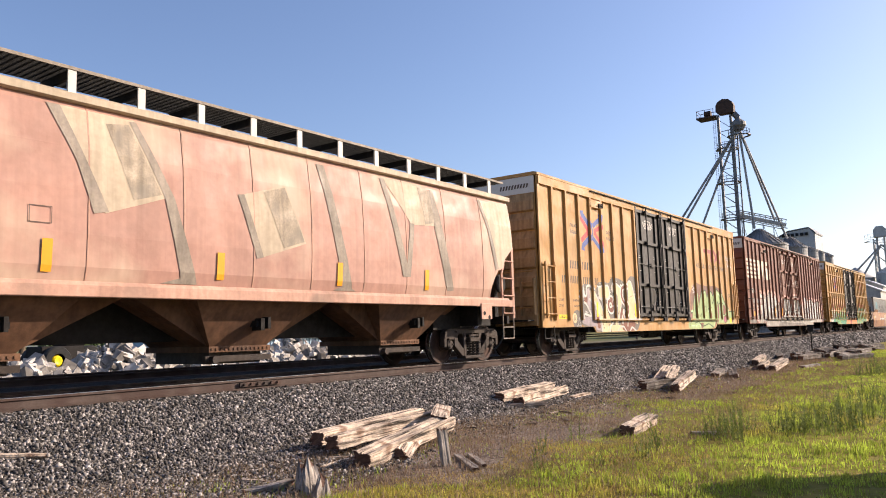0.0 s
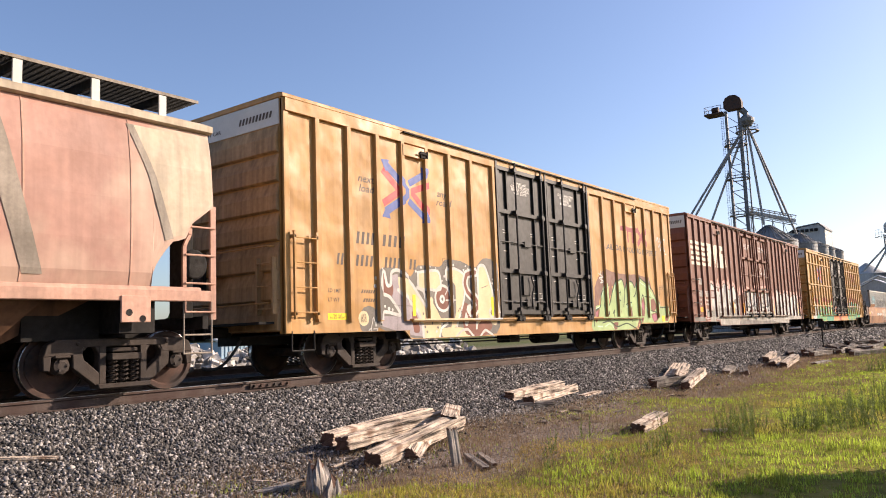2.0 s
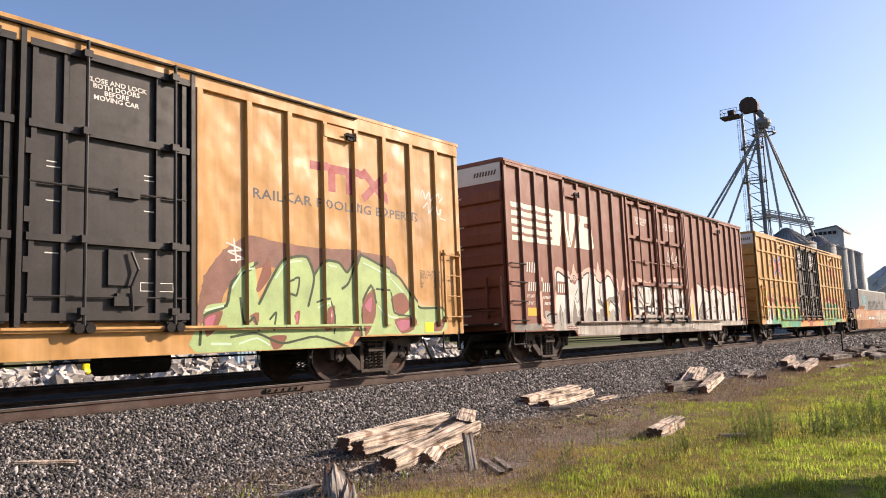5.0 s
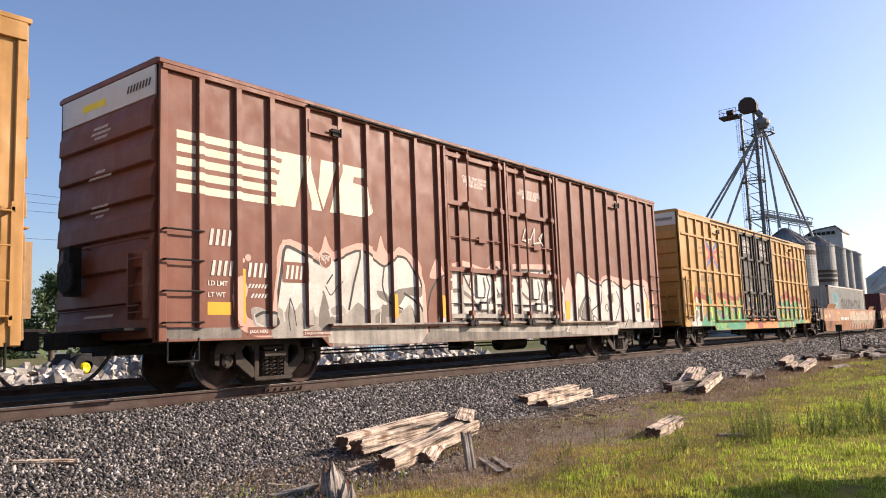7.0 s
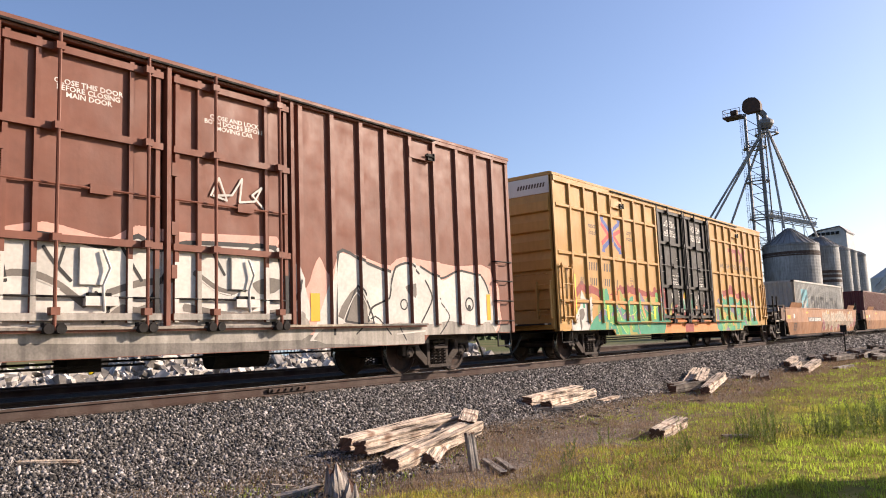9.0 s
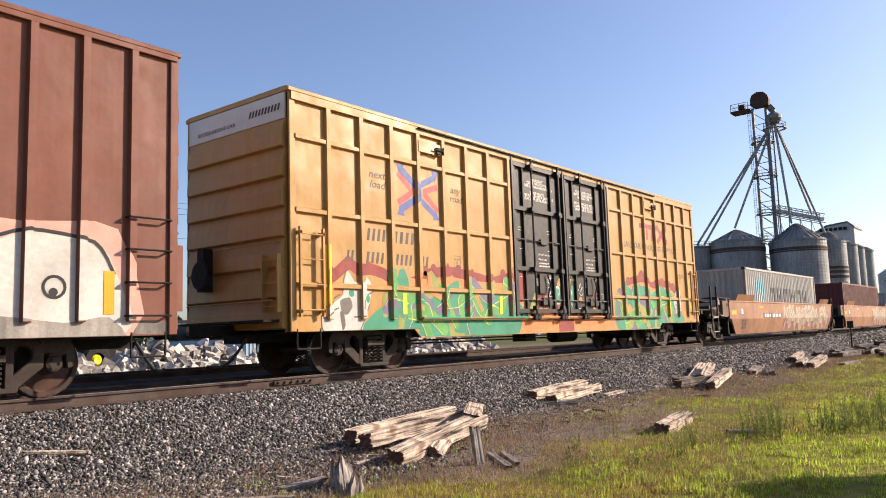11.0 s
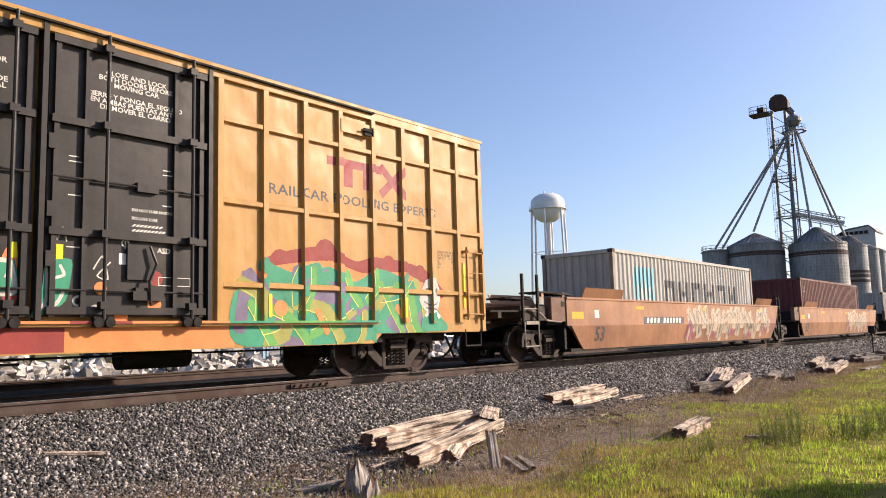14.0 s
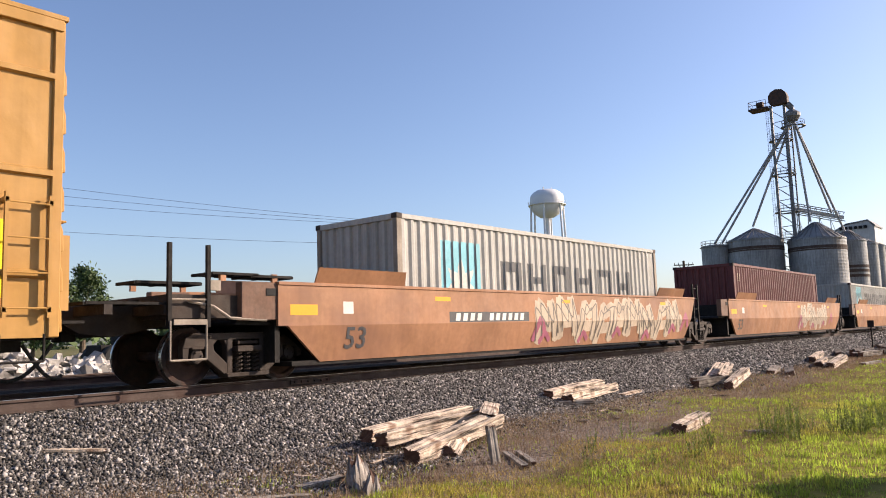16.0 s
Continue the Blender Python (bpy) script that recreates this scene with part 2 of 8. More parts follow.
def lathe(bm, profile, centre, axis="z", n=24, caps=True):
    """Turns (radius, height) pairs round an axis."""
    rings = []
    for r, h in profile:
        ring = []
        for i in range(n):
            c, s = r * math.cos(2 * math.pi * i / n), r * math.sin(2 * math.pi * i / n)
            p = (c, s, h) if axis == "z" else (c, h, s)
            ring.append(bm.verts.new(Vector(centre) + Vector(p)))
        rings.append(ring)
    for a, b in zip(rings, rings[1:]):
        for i in range(n):
            bm.faces.new((a[i], a[(i + 1) % n], b[(i + 1) % n], b[i]))
    if caps:
        bm.faces.new(rings[0][::-1])
        bm.faces.new(rings[-1])


def finish(bm, bevel=0.0, smooth=False):
    bmesh.ops.recalc_face_normals(bm, faces=bm.faces[:])
    if bevel:
        bmesh.ops.bevel(bm, geom=[e for e in bm.edges if len(e.link_faces) == 2 and e.calc_face_angle(0) > 0.6], offset=bevel, segments=1, affect="EDGES", clamp_overlap=True)
    if smooth:
        for f in bm.faces:
            f.smooth = True


def mesh_of(name, bm, mat):
    me = bpy.data.meshes.new(name)
    bm.to_mesh(me)
    bm.free()
    me.materials.append(M[mat])
    return me


def part(name, bm, mat, parent, label="", bevel=0.0, smooth=False):
    finish(bm, bevel, smooth)
    ob = new(name, mesh_of(name, bm, mat))
    ob.parent = parent
    return tagged(ob, label)


def thing(name, label, category, group="", kind="", at=None):
    ob = new(name)
    if at is not None:
        ob.matrix_basis = at
    return tagged(ob, label, category, group, kind)


def solid(name, bm, mat, label, category="", group="", kind="", bevel=0.0, smooth=False, at=None):
    finish(bm, bevel, smooth)
    ob = new(name, mesh_of(name, bm, mat))
    if at is not None:
        ob.matrix_basis = at
    return tagged(ob, label, category, group, kind)


def raw_mesh(name, verts, faces, mat, smooth=False):
    me = bpy.data.meshes.new(name)
    me.from_pydata(verts, [], faces)
    me.materials.append(M[mat])
    if smooth:
        me.polygons.foreach_set("use_smooth", [True] * len(me.polygons))
    return me


# ---- ground, ballast and rails ----
TOE, CREST = -3.3, -1.55


def lie(x, y):
    """The height of the ground."""
    base = -0.90 + 0.05 * noise.noise((x * 0.35, y * 0.35, 0)) + 0.02 * noise.noise((x * 1.7, y * 1.7, 3))
    if y > 60 or y < -40 or abs(x) > 120:
        base = -0.95
    if y < 8:
        edge = TOE + 0.25 * noise.noise((x * 0.4, 7.3, 0))
        if y > edge:
            k = min(1, (y - edge) / (CREST - edge))
            return base * (1 - k) + k * -0.205
    else:
        k = min(1, (y - 8) / 2)
        return -0.24 * (1 - k) + k * -0.75
    return base


def grid_axis(lo, hi, marks):
    out, x = [], lo
    while x < hi:
        out.append(x)
        step = 60
        for a, b, s in marks:
            if a <= x < b:
                step = min(step, s)
        ahead = [a for a, b, s in marks if a > x]
        x = min([x + step, *ahead])
    return out + [hi]


def ground():
    xs = grid_axis(-400, 1800, [(-20, 60, 0.5), (60, 130, 2.5), (-60, -20, 5), (2, 24, 0.25)])
    ys = grid_axis(-300, 1500, [(-16, 0, 0.25), (0, 12, 0.5), (-40, -16, 3), (12, 60, 4)])
    vs = [(x, y, lie(x, y)) for x in xs for y in ys]
    w = len(ys)
    fs = [(i * w + j, (i + 1) * w + j, (i + 1) * w + j + 1, i * w + j + 1) for i in range(len(xs) - 1) for j in range(w - 1)]
    m = bpy.data.materials.new("ground_soil")
    m.use_nodes = True
    nt = m.node_tree
    n, l = nt.nodes, nt.links
    b = n["Principled BSDF"]
    b.inputs["Roughness"].default_value, b.inputs["Specular IOR Level"].default_value = 0.95, 0.08
    geo = n.new("ShaderNodeNewGeometry")
    sep = n.new("ShaderNodeSeparateXYZ")
    l.new(geo.outputs["Position"], sep.inputs[0])

    def tex(s, detail=6):
        t = n.new("ShaderNodeTexNoise")
        t.inputs["Scale"].default_value, t.inputs["Detail"].default_value = s, detail
        l.new(geo.outputs["Position"], t.inputs["Vector"])
        return t.outputs["Fac"]

    def rng(v, lo, hi, a=0.0, c=1.0):
        r = n.new("ShaderNodeMapRange")
        for key, val in (("From Min", lo), ("From Max", hi), ("To Min", a), ("To Max", c)):
            r.inputs[key].default_value = val
        l.new(v, r.inputs["Value"])
        return r.outputs[0]

    def add(a, c, op="ADD"):
        x = n.new("ShaderNodeMath")
        x.operation = op
        for i, v in enumerate((a, c)):
            if isinstance(v, (int, float)):
                x.inputs[i].default_value = v
            else:
                l.new(v, x.inputs[i])
        return x.outputs[0]

    def mix(f, a, c):
        x = n.new("ShaderNodeMix")
        x.data_type = "RGBA"
        l.new(f, x.inputs[0])
        for sock, v in ((x.inputs[6], a), (x.inputs[7], c)):
            if isinstance(v, tuple):
                sock.default_value = (*v, 1)
            else:
                l.new(v, sock)
        return x.outputs[2]

    dirt = mix(rng(tex(24), 0.38, 0.62), (0.075, 0.060, 0.050), (0.265, 0.212, 0.175))
    stony = mix(rng(tex(30, 3), 0.4, 0.6), (0.047, 0.043, 0.04), (0.138, 0.125, 0.112))
    turf = mix(rng(tex(3.2), 0.35, 0.65), (0.129, 0.12, 0.026), (0.232, 0.189, 0.043))
    field = mix(rng(tex(0.02), 0.4, 0.6), (0.086, 0.103, 0.034), (0.146, 0.129, 0.06))
    wob = add(add(tex(0.55), -0.5), add(add(tex(3.0), -0.5), 0.5, "MULTIPLY"))
    yw = add(sep.outputs[1], add(wob, 2.4, "MULTIPLY"))
    slope = add(yw, add(sep.outputs[0], -0.055, "MULTIPLY"))
    col = mix(rng(yw, -3.9, -3.3), dirt, stony)
    col = mix(rng(slope, -6.9, -7.5), col, turf)
    # near-black track bed: the train's shade is put into this colour
    shaded_bed = mix(rng(tex(26, 4), 0.4, 0.6), (0.01, 0.009, 0.009), (0.039, 0.035, 0.033))
    col = mix(rng(sep.outputs[1], -0.95, -0.75), col, shaded_bed)
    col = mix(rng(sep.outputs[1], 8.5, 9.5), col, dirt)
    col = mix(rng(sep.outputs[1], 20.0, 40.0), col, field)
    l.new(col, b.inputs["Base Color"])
    bp = n.new("ShaderNodeBump")
    bp.inputs["Strength"].default_value, bp.inputs["Distance"].default_value = 0.7, 0.05
    l.new(tex(16, 8), bp.inputs["Height"])
    l.new(bp.outputs[0], b.inputs["Normal"])
    M["ground_soil"] = m
    ob = new("ground", raw_mesh("ground", vs, fs, "ground_soil", True))
    tagged(ob, "bare brown soil and rough grass beside a ballasted track", "ground", kind="structure")


ground()


def stones():
    """Broken grey ballast on the shoulder, strewn stone by stone."""
    rng = np.random.default_rng(4)
    bv = np.array([(x, y, z) for x in (-1, 1) for y in (-1, 1) for z in (-1, 1)], float) * 0.62
    bf = np.array([(0, 1, 3), (0, 3, 2), (4, 6, 7), (4, 7, 5), (0, 4, 5), (0, 5, 1), (2, 3, 7), (2, 7, 6), (0, 2, 6), (0, 6, 4), (1, 5, 7), (1, 7, 3)])
    zones = [(1.5, 14, -3.6, -0.84, 2100, 0.011, 0.032), (2.0, 8.5, -5.7, -3.6, 1900, 0.009, 0.031), (14, 26, -3.6, -0.84, 1150, 0.015, 0.036), (26, 48, -3.5, -0.86, 330, 0.03, 0.052),
             (48, 95, -3.4, -0.86, 70, 0.06, 0.10), (3, 30, -0.66, 0.66, 190, 0.03, 0.05), (8.5, 14, -5.9, -3.6, 900, 0.008, 0.022), (14, 30, -5.4, -3.6, 280, 0.012, 0.030)]
    spots = []
    for x0, x1, y0, y1, dens, s0, s1 in zones:
        k = int((x1 - x0) * (y1 - y0) * dens)
        for x, y, s in zip(rng.uniform(x0, x1, k), rng.uniform(y0, y1, k), s0 + (s1 - s0) * rng.random(k) ** 1.6):
            far = -3.3 if x > 8.5 else -3.3 - 1.5 * min(1, (8.5 - x) / 2.5)
            if y < far and rng.random() < (far - y) / 2.0:
                continue
            spots.append((x, y, lie(x, y) + s * rng.uniform(-0.15, 0.45), s))
    k = len(spots)
    sp = np.array(spots)
    q = rng.normal(size=(k, 4))
    q /= np.linalg.norm(q, axis=1)[:, None]
    w, x, y, z = q.T
    R = np.stack([np.stack([1 - 2 * (y * y + z * z), 2 * (x * y - z * w), 2 * (x * z + y * w)], 1),
                  np.stack([2 * (x * y + z * w), 1 - 2 * (x * x + z * z), 2 * (y * z - x * w)], 1),
                  np.stack([2 * (x * z - y * w), 2 * (y * z + x * w), 1 - 2 * (x * x + y * y)], 1)], 1)
    shape = bv[None] * rng.uniform(0.32, 1.65, (k, 1, 3)) * rng.uniform(0.5, 1.3, (k, len(bv), 3))
    vs = np.einsum("kij,knj->kni", R, shape) * sp[:, None, 3:4] + sp[:, None, :3]
    fs = bf[None] + (np.arange(k) * len(bv))[:, None, None]
    me = bpy.data.meshes.new("ballast")
    me.vertices.add(k * len(bv))
    me.vertices.foreach_set("co", vs.ravel())
    nf = k * len(bf)
    me.loops.add(nf * 3)
    me.loops.foreach_set("vertex_index", fs.ravel().astype(np.int32))
    me.polygons.add(nf)
    me.polygons.foreach_set("loop_start", np.arange(0, nf * 3, 3, dtype=np.int32))
    me.update(calc_edges=True)
    me.validate()
    me.materials.append(M["stone"])
    tagged(new("ballast", me), "loose broken grey stone ballast on the track shoulder", "ballast", kind="stuff")


def rail(y, name, label, worn=True):
    prof = [(-0.076, -0.172), (0.076, -0.172), (0.076, -0.160), (0.012, -0.145), (0.009, -0.045), (0.036, -0.036), (0.036, -0.003), (-0.036, -0.003), (-0.036, -0.036), (-0.009, -0.045), (-0.012, -0.145), (-0.076, -0.160)]
    bm = bmesh.new()
    slab(bm, [(y + a, b) for a, b in prof], "x", -60, 320)
    web = solid(name, bm, "rail_rust", label, "rail", kind="structure")
    if not worn:
        return web
    bm = bmesh.new()
    box(bm, -60, 320, y - 0.034, y + 0.034, -0.006, 0.0)
    part("running_surface", bm, "rail_head", web, "shiny worn running surface")
    return web


near_rail = rail(-0.755, "rail", "rusty brown steel rail on dark ballast")
rail(0.755, "rail", "rusty brown steel rail on dark ballast", False)
rail(5.25, "rail", "dull rusty rail of the second track", False)
rail(6.76, "rail", "dull rusty rail of the second track", False)


def joint_bar(x):
    bm = bmesh.new()
    box(bm, x, x + 0.92, -0.825, -0.79, -0.125, -0.05)
    for i in range(6):
        bar(bm, (x + 0.08 + i * 0.152, -0.825, -0.085), (x + 0.08 + i * 0.152, -0.86, -0.085), 0.022, 6)
    part("joint_bar", bm, "wheel_iron", near_rail, "rusty bolted joint bar")


joint_bar(8.75)


def sleepers():
    bm0 = bmesh.new()
    box(bm0, -0.11, 0.11, -1.3, 1.3, -0.36, -0.185)
    finish(bm0, 0.01)
    me = mesh_of("sleeper", bm0, "shaded_tie")
    for i in range(110):
        ob = new("sleeper", me)
        ob.location = (1.0 + i * 0.55, 0, 0)
        tagged(ob, "weathered dark timber sleeper under the rails", "sleeper", "sleepers of the track")
    bm1 = bmesh.new()
    box(bm1, -0.09, 0.09, -0.90, -0.61, -0.187, -0.168)
    finish(bm1, 0.004)
    mp = mesh_of("tie_plate", bm1, "rail_rust")
    for i in range(60):
        ob = new("tie_plate", mp)
        ob.location = (1.0 + i * 0.55, 0, 0)
        ob.parent = near_rail


sleepers()


# ---- rolling stock: shared parts ----
def clip_strip(poly, x0, x1):
    """Cuts an outline of (x, z) points to the stretch from x0 to x1."""
    for side, lim in ((1, x0), (-1, x1)):
        out = []
        for (ax, az), (bx, bz) in zip(poly, poly[1:] + poly[:1]):
            ina, inb = (ax - lim) * side >= 0, (bx - lim) * side >= 0
            if ina:
                out.append((ax, az))
            if ina != inb:
                k = (lim - ax) / (bx - ax)
                out.append((lim, az + k * (bz - az)))
        poly = out
        if len(poly) < 3:
            return []
    return poly


class Skin:
    """The outer face of a car's side as stretches of x with their own depth, so that paint lies on panels and posts alike."""

    def __init__(self, length, posts, y_panel, y_post, half, doors=()):
        self.strips = []
        cuts = sorted([(p - half, p + half, y_post) for p in posts] + [(a, b, y) for a, b, y in doors])
        x = 0.0
        for a, b, y in cuts:
            if a > x:
                self.strips.append((x, a, y_panel))
            self.strips.append((max(a, x), b, y))
            x = b
        self.strips.append((x, length, y_panel))

    def lay(self, bm, poly, lift=0.004):
        for x0, x1, y in self.strips:
            c = clip_strip(poly, x0, x1)
            if len(c) >= 3:
                vs = [bm.verts.new((px, y - lift, pz)) for px, pz in c]
                if len(vs) > 4:
                    edges = [bm.edges.new((vs[i], vs[(i + 1) % len(vs)])) for i in range(len(vs))]
                    bmesh.ops.triangle_fill(bm, edges=edges, use_beauty=True)
                else:
                    bm.faces.new(vs)


def text_polys(words, x, z, size, stretch=1.0, align="LEFT", shear=0.0, spacing=1.0):
    """Triangles in x and z of words in the built-in font; size is the height of a capital."""
    cu = bpy.data.curves.new("words", "FONT")
    cu.body, cu.size, cu.align_x, cu.shear, cu.space_character = words, size / 0.69, align, shear, spacing
    cu.space_line, cu.resolution_u, cu.offset = 0.85, 2, size * 0.02
    ob = bpy.data.objects.new("words", cu)
    me = bpy.data.meshes.new_from_object(ob)
    me.calc_loop_triangles()
    out = [[(x + me.vertices[i].co.x * stretch, z + me.vertices[i].co.y) for i in t.vertices] for t in me.loop_triangles]
    bpy.data.objects.remove(ob)
    bpy.data.curves.remove(cu)
    bpy.data.meshes.remove(me)
    return out


def stroke(pts, w):
    """Quads along a bent line of (x, z) points."""
    out = []
    for (ax, az), (bx, bz) in zip(pts, pts[1:]):
        d = math.hypot(bx - ax, bz - az) or 1
        nx, nz = -(bz - az) / d * w / 2, (bx - ax) / d * w / 2
        ex, ez = (bx - ax) / d * w * 0.3, (bz - az) / d * w * 0.3
        out.append([(ax - ex + nx, az - ez + nz), (ax - ex - nx, az - ez - nz), (bx + ex - nx, bz + ez - nz), (bx + ex + nx, bz + ez + nz)])
    return out


def rect(x0, x1, z0, z1):
    return [(x0, z0), (x1, z0), (x1, z1), (x0, z1)]


def decal(name, skin, polys, mat, parent, label="", lift=0.004):
    """Paint on a car's side; skin may be a pair: above the sill, and on it."""
    bm = bmesh.new()
    base, layer = lift, (len(bpy.data.objects) % 29) * 0.000013
    for i, p in enumerate(polys):
        lift = 0.3 * base + (i % 32) * 0.000022 + layer
        if isinstance(skin, tuple):
            far = skin[1].strips[-1][1]
            for sk, lo, hi, x0, x1 in ((skin[0], 1.02, 9, 0, far), (skin[1], 0.805, 1.02, 0, 3.4), (skin[1], 0.63, 1.02, 3.4, far - 3.4), (skin[1], 0.805, 1.02, far - 3.4, far)):
                c = clip_strip([(x, z) for z, x in clip_strip([(z, x) for x, z in p], lo, hi)], x0, x1)
                if len(c) >= 3:
                    sk.lay(bm, c, lift)
        else:
            skin.lay(bm, p, lift)
    for f in bm.faces:
        f.normal_update()
        if f.normal.y > 0:
            f.normal_flip()
    pieces = len(bm.faces) if isinstance(skin, Skin) else 1
    ob = new(name, mesh_of(name, bm, mat))
    ob.parent = parent
    return tagged(ob, label, kind="stuff" if len(polys) > 1 or pieces > 6 or name.startswith("graffiti") else "")


SPIN = []
R_WHEEL = 0.457
TRUCK = {}


def truck_meshes():
    bm = bmesh.new()
    for s in (-1, 1):
        lathe(bm, [(0.10, s * 0.80), (0.14, s * 0.825), (0.16, s * 0.80), (0.36, s * 0.765), (0.39, s * 0.80), (0.452, s * 0.80), (R_WHEEL, s * 0.785),
                   (R_WHEEL + 0.002, s * 0.72), (0.482, s * 0.705), (0.478, s * 0.675), (0.40, s * 0.675), (0.36, s * 0.705), (0.10, s * 0.69)], (0, 0, 0), "y", 40)
    bar(bm, (0, -0.70, 0), (0, 0.70, 0), 0.085, 12)
    finish(bm)
    TRUCK["wheelset"] = mesh_of("wheelset", bm, "wheel_iron")
    bm = bmesh.new()
    for s in (-1,):
        lathe(bm, [(R_WHEEL - 0.004, s * 0.803), (R_WHEEL + 0.003, s * 0.80), (R_WHEEL + 0.005, s * 0.72), (R_WHEEL - 0.01, s * 0.718)], (0, 0, 0), "y", 40, False)
    finish(bm)
    TRUCK["tread"] = mesh_of("tread", bm, "tread_steel")
    # cast side frame, hollow between its arms, seen from the side
    bm = bmesh.new()
    y0, y1 = -0.075, 0.075
    slab(bm, [(-1.17, 0.58), (-1.12, 0.74), (-0.98, 0.815), (0.98, 0.815), (1.12, 0.74), (1.17, 0.58), (0.64, 0.60), (0.60, 0.70), (-0.60, 0.70), (-0.64, 0.60)], "y", y0, y1)
    for s in (-1, 1):
        slab(bm, [(s * 1.04, 0.62), (s * 1.17, 0.62), (s * 1.16, 0.40), (s * 1.07, 0.38)], "y", y0 + 0.008, y1 - 0.008)
        slab(bm, [(s * 0.62, 0.66), (s * 0.765, 0.66), (s * 0.75, 0.41), (s * 0.37, 0.11), (s * 0.27, 0.15), (s * 0.37, 0.33), (s * 0.60, 0.53)], "y", y0 + 0.004, y1 - 0.004)
        slab(bm, [(s * 0.375, 0.72), (s * 0.265, 0.72), (s * 0.265, 0.16), (s * 0.375, 0.16)], "y", y0, y1)
        slab(bm, [(s * 0.36, 0.72), (s * 0.45, 0.72), (s * 0.36, 0.58)], "y", y0 + 0.012, y1 - 0.012)
        slab(bm, [(s * 0.64, 0.72), (s * 0.52, 0.72), (s * 0.64, 0.60)], "y", y0 + 0.012, y1 - 0.012)
        bar(bm, (s * 0.70, y0 - 0.01, 0.75), (s * 0.70, y0 - 0.04, 0.75), 0.03, 8)
        box(bm, min(s * 0.80, s * 1.02), max(s * 0.80, s * 1.02), y0 - 0.03, y1, 0.56, 0.60)
    slab(bm, [(-0.40, 0.10), (0.40, 0.10), (0.42, 0.17), (-0.42, 0.17)], "y", y0 - 0.06, y1 + 0.06)
    box(bm, -0.24, 0.24, y0 - 0.10, y1 + 0.1, 0.50, 0.60)
    box(bm, -0.20, 0.20, y0 - 0.04, y1, 0.62, 0.68)
    finish(bm, 0.012)
    TRUCK["side_frame"] = mesh_of("side_frame", bm, "truck_iron")
    bm = bmesh.new()
    turns, steps = 5, 12
    pts = [(0.055 * math.cos(2 * math.pi * i / steps), 0.055 * math.sin(2 * math.pi * i / steps), 0.175 + 0.32 * i / (turns * steps)) for i in range(turns * steps + 1)]
    rod(bm, pts, 0.016, 5)
    finish(bm)
    TRUCK["spring"] = mesh_of("spring", bm, "truck_iron")
    bm = bmesh.new()
    lathe(bm, [(0.125, 0.10), (0.135, 0.02), (0.115, -0.02), (0.11, -0.05), (0.06, -0.065)], (0, 0, 0), "y", 18)
    for i in range(3):
        a = i * 2.094
        bar(bm, (0.07 * math.cos(a), -0.06, 0.07 * math.sin(a)), (0.07 * math.cos(a), -0.085, 0.07 * math.sin(a)), 0.02, 6)
    finish(bm)
    TRUCK["bearing"] = mesh_of("bearing", bm, "truck_iron")


truck_meshes()


def truck(car, x, wheelbase=1.80):
    """Two wheelsets, two side frames with springs and bearings, and the bolster between them."""
    for dx in (-wheelbase / 2, wheelbase / 2):
        w = new("wheelset", TRUCK["wheelset"])
        w.parent, w.location = car, (x + dx, 0, R_WHEEL)
        for turn in (0, 180):
            tr = new("tread", TRUCK["tread"])
            tr.parent, tr.matrix_basis = w, pose(0, 0, 0, 0, 0, turn)
        SPIN.append((w, x + dx))
    for s in (-1, 1):
        f = new("side_frame", TRUCK["side_frame"])
        f.parent, f.matrix_basis = car, pose(x, s * 1.02, 0, 0, 0, 0 if s < 0 else 180)
        for dx in (-0.16, 0.0, 0.16):
            for dy in ((-0.045,) if s > 0 else (-0.075, 0.06)):
                sp = new("spring", TRUCK["spring"])
                sp.parent, sp.location = f, (dx, dy, 0)
        for dx in (-wheelbase / 2, wheelbase / 2):
            b = new("bearing", TRUCK["bearing"])
            b.parent, b.location = f, (dx, 0, R_WHEEL)
    bm = bmesh.new()
    box(bm, x - 0.2, x + 0.2, -0.95, 0.95, 0.48, 0.72)
    box(bm, x - 0.65, x - 0.55, -0.7, 0.7, 0.35, 0.5)
    box(bm, x + 0.55, x + 0.65, -0.7, 0.7, 0.35, 0.5)
    bar(bm, (x, 0, 0.6), (x, 0, 0.95), 0.25, 16)
    part("bolster", bm, "dark_iron", car, bevel=0.01)


def coupler(car, x, s):
    bm = bmesh.new()
    box(bm, min(x, x + s * 0.75), max(x, x + s * 0.75), -0.09, 0.09, 0.78, 0.96)
    box(bm, min(x + s * 0.62, x + s * 0.86), max(x + s * 0.62, x + s * 0.86), -0.16, 0.16, 0.74, 1.0)
    part("coupler", bm, "dark_iron", car, bevel=0.02)
    bm = bmesh.new()
    y = -0.35
    pts = [(x + s * (0.02 + 0.65 * k), y + 0.25 * k * k, 0.72 - 0.50 * math.sin(math.pi * min(1, k * 0.62)) ** 1) for k in [i / 10 for i in range(11)]]
    rod(bm, pts, 0.028, 8)
    part("air_hose", bm, "cable", car)


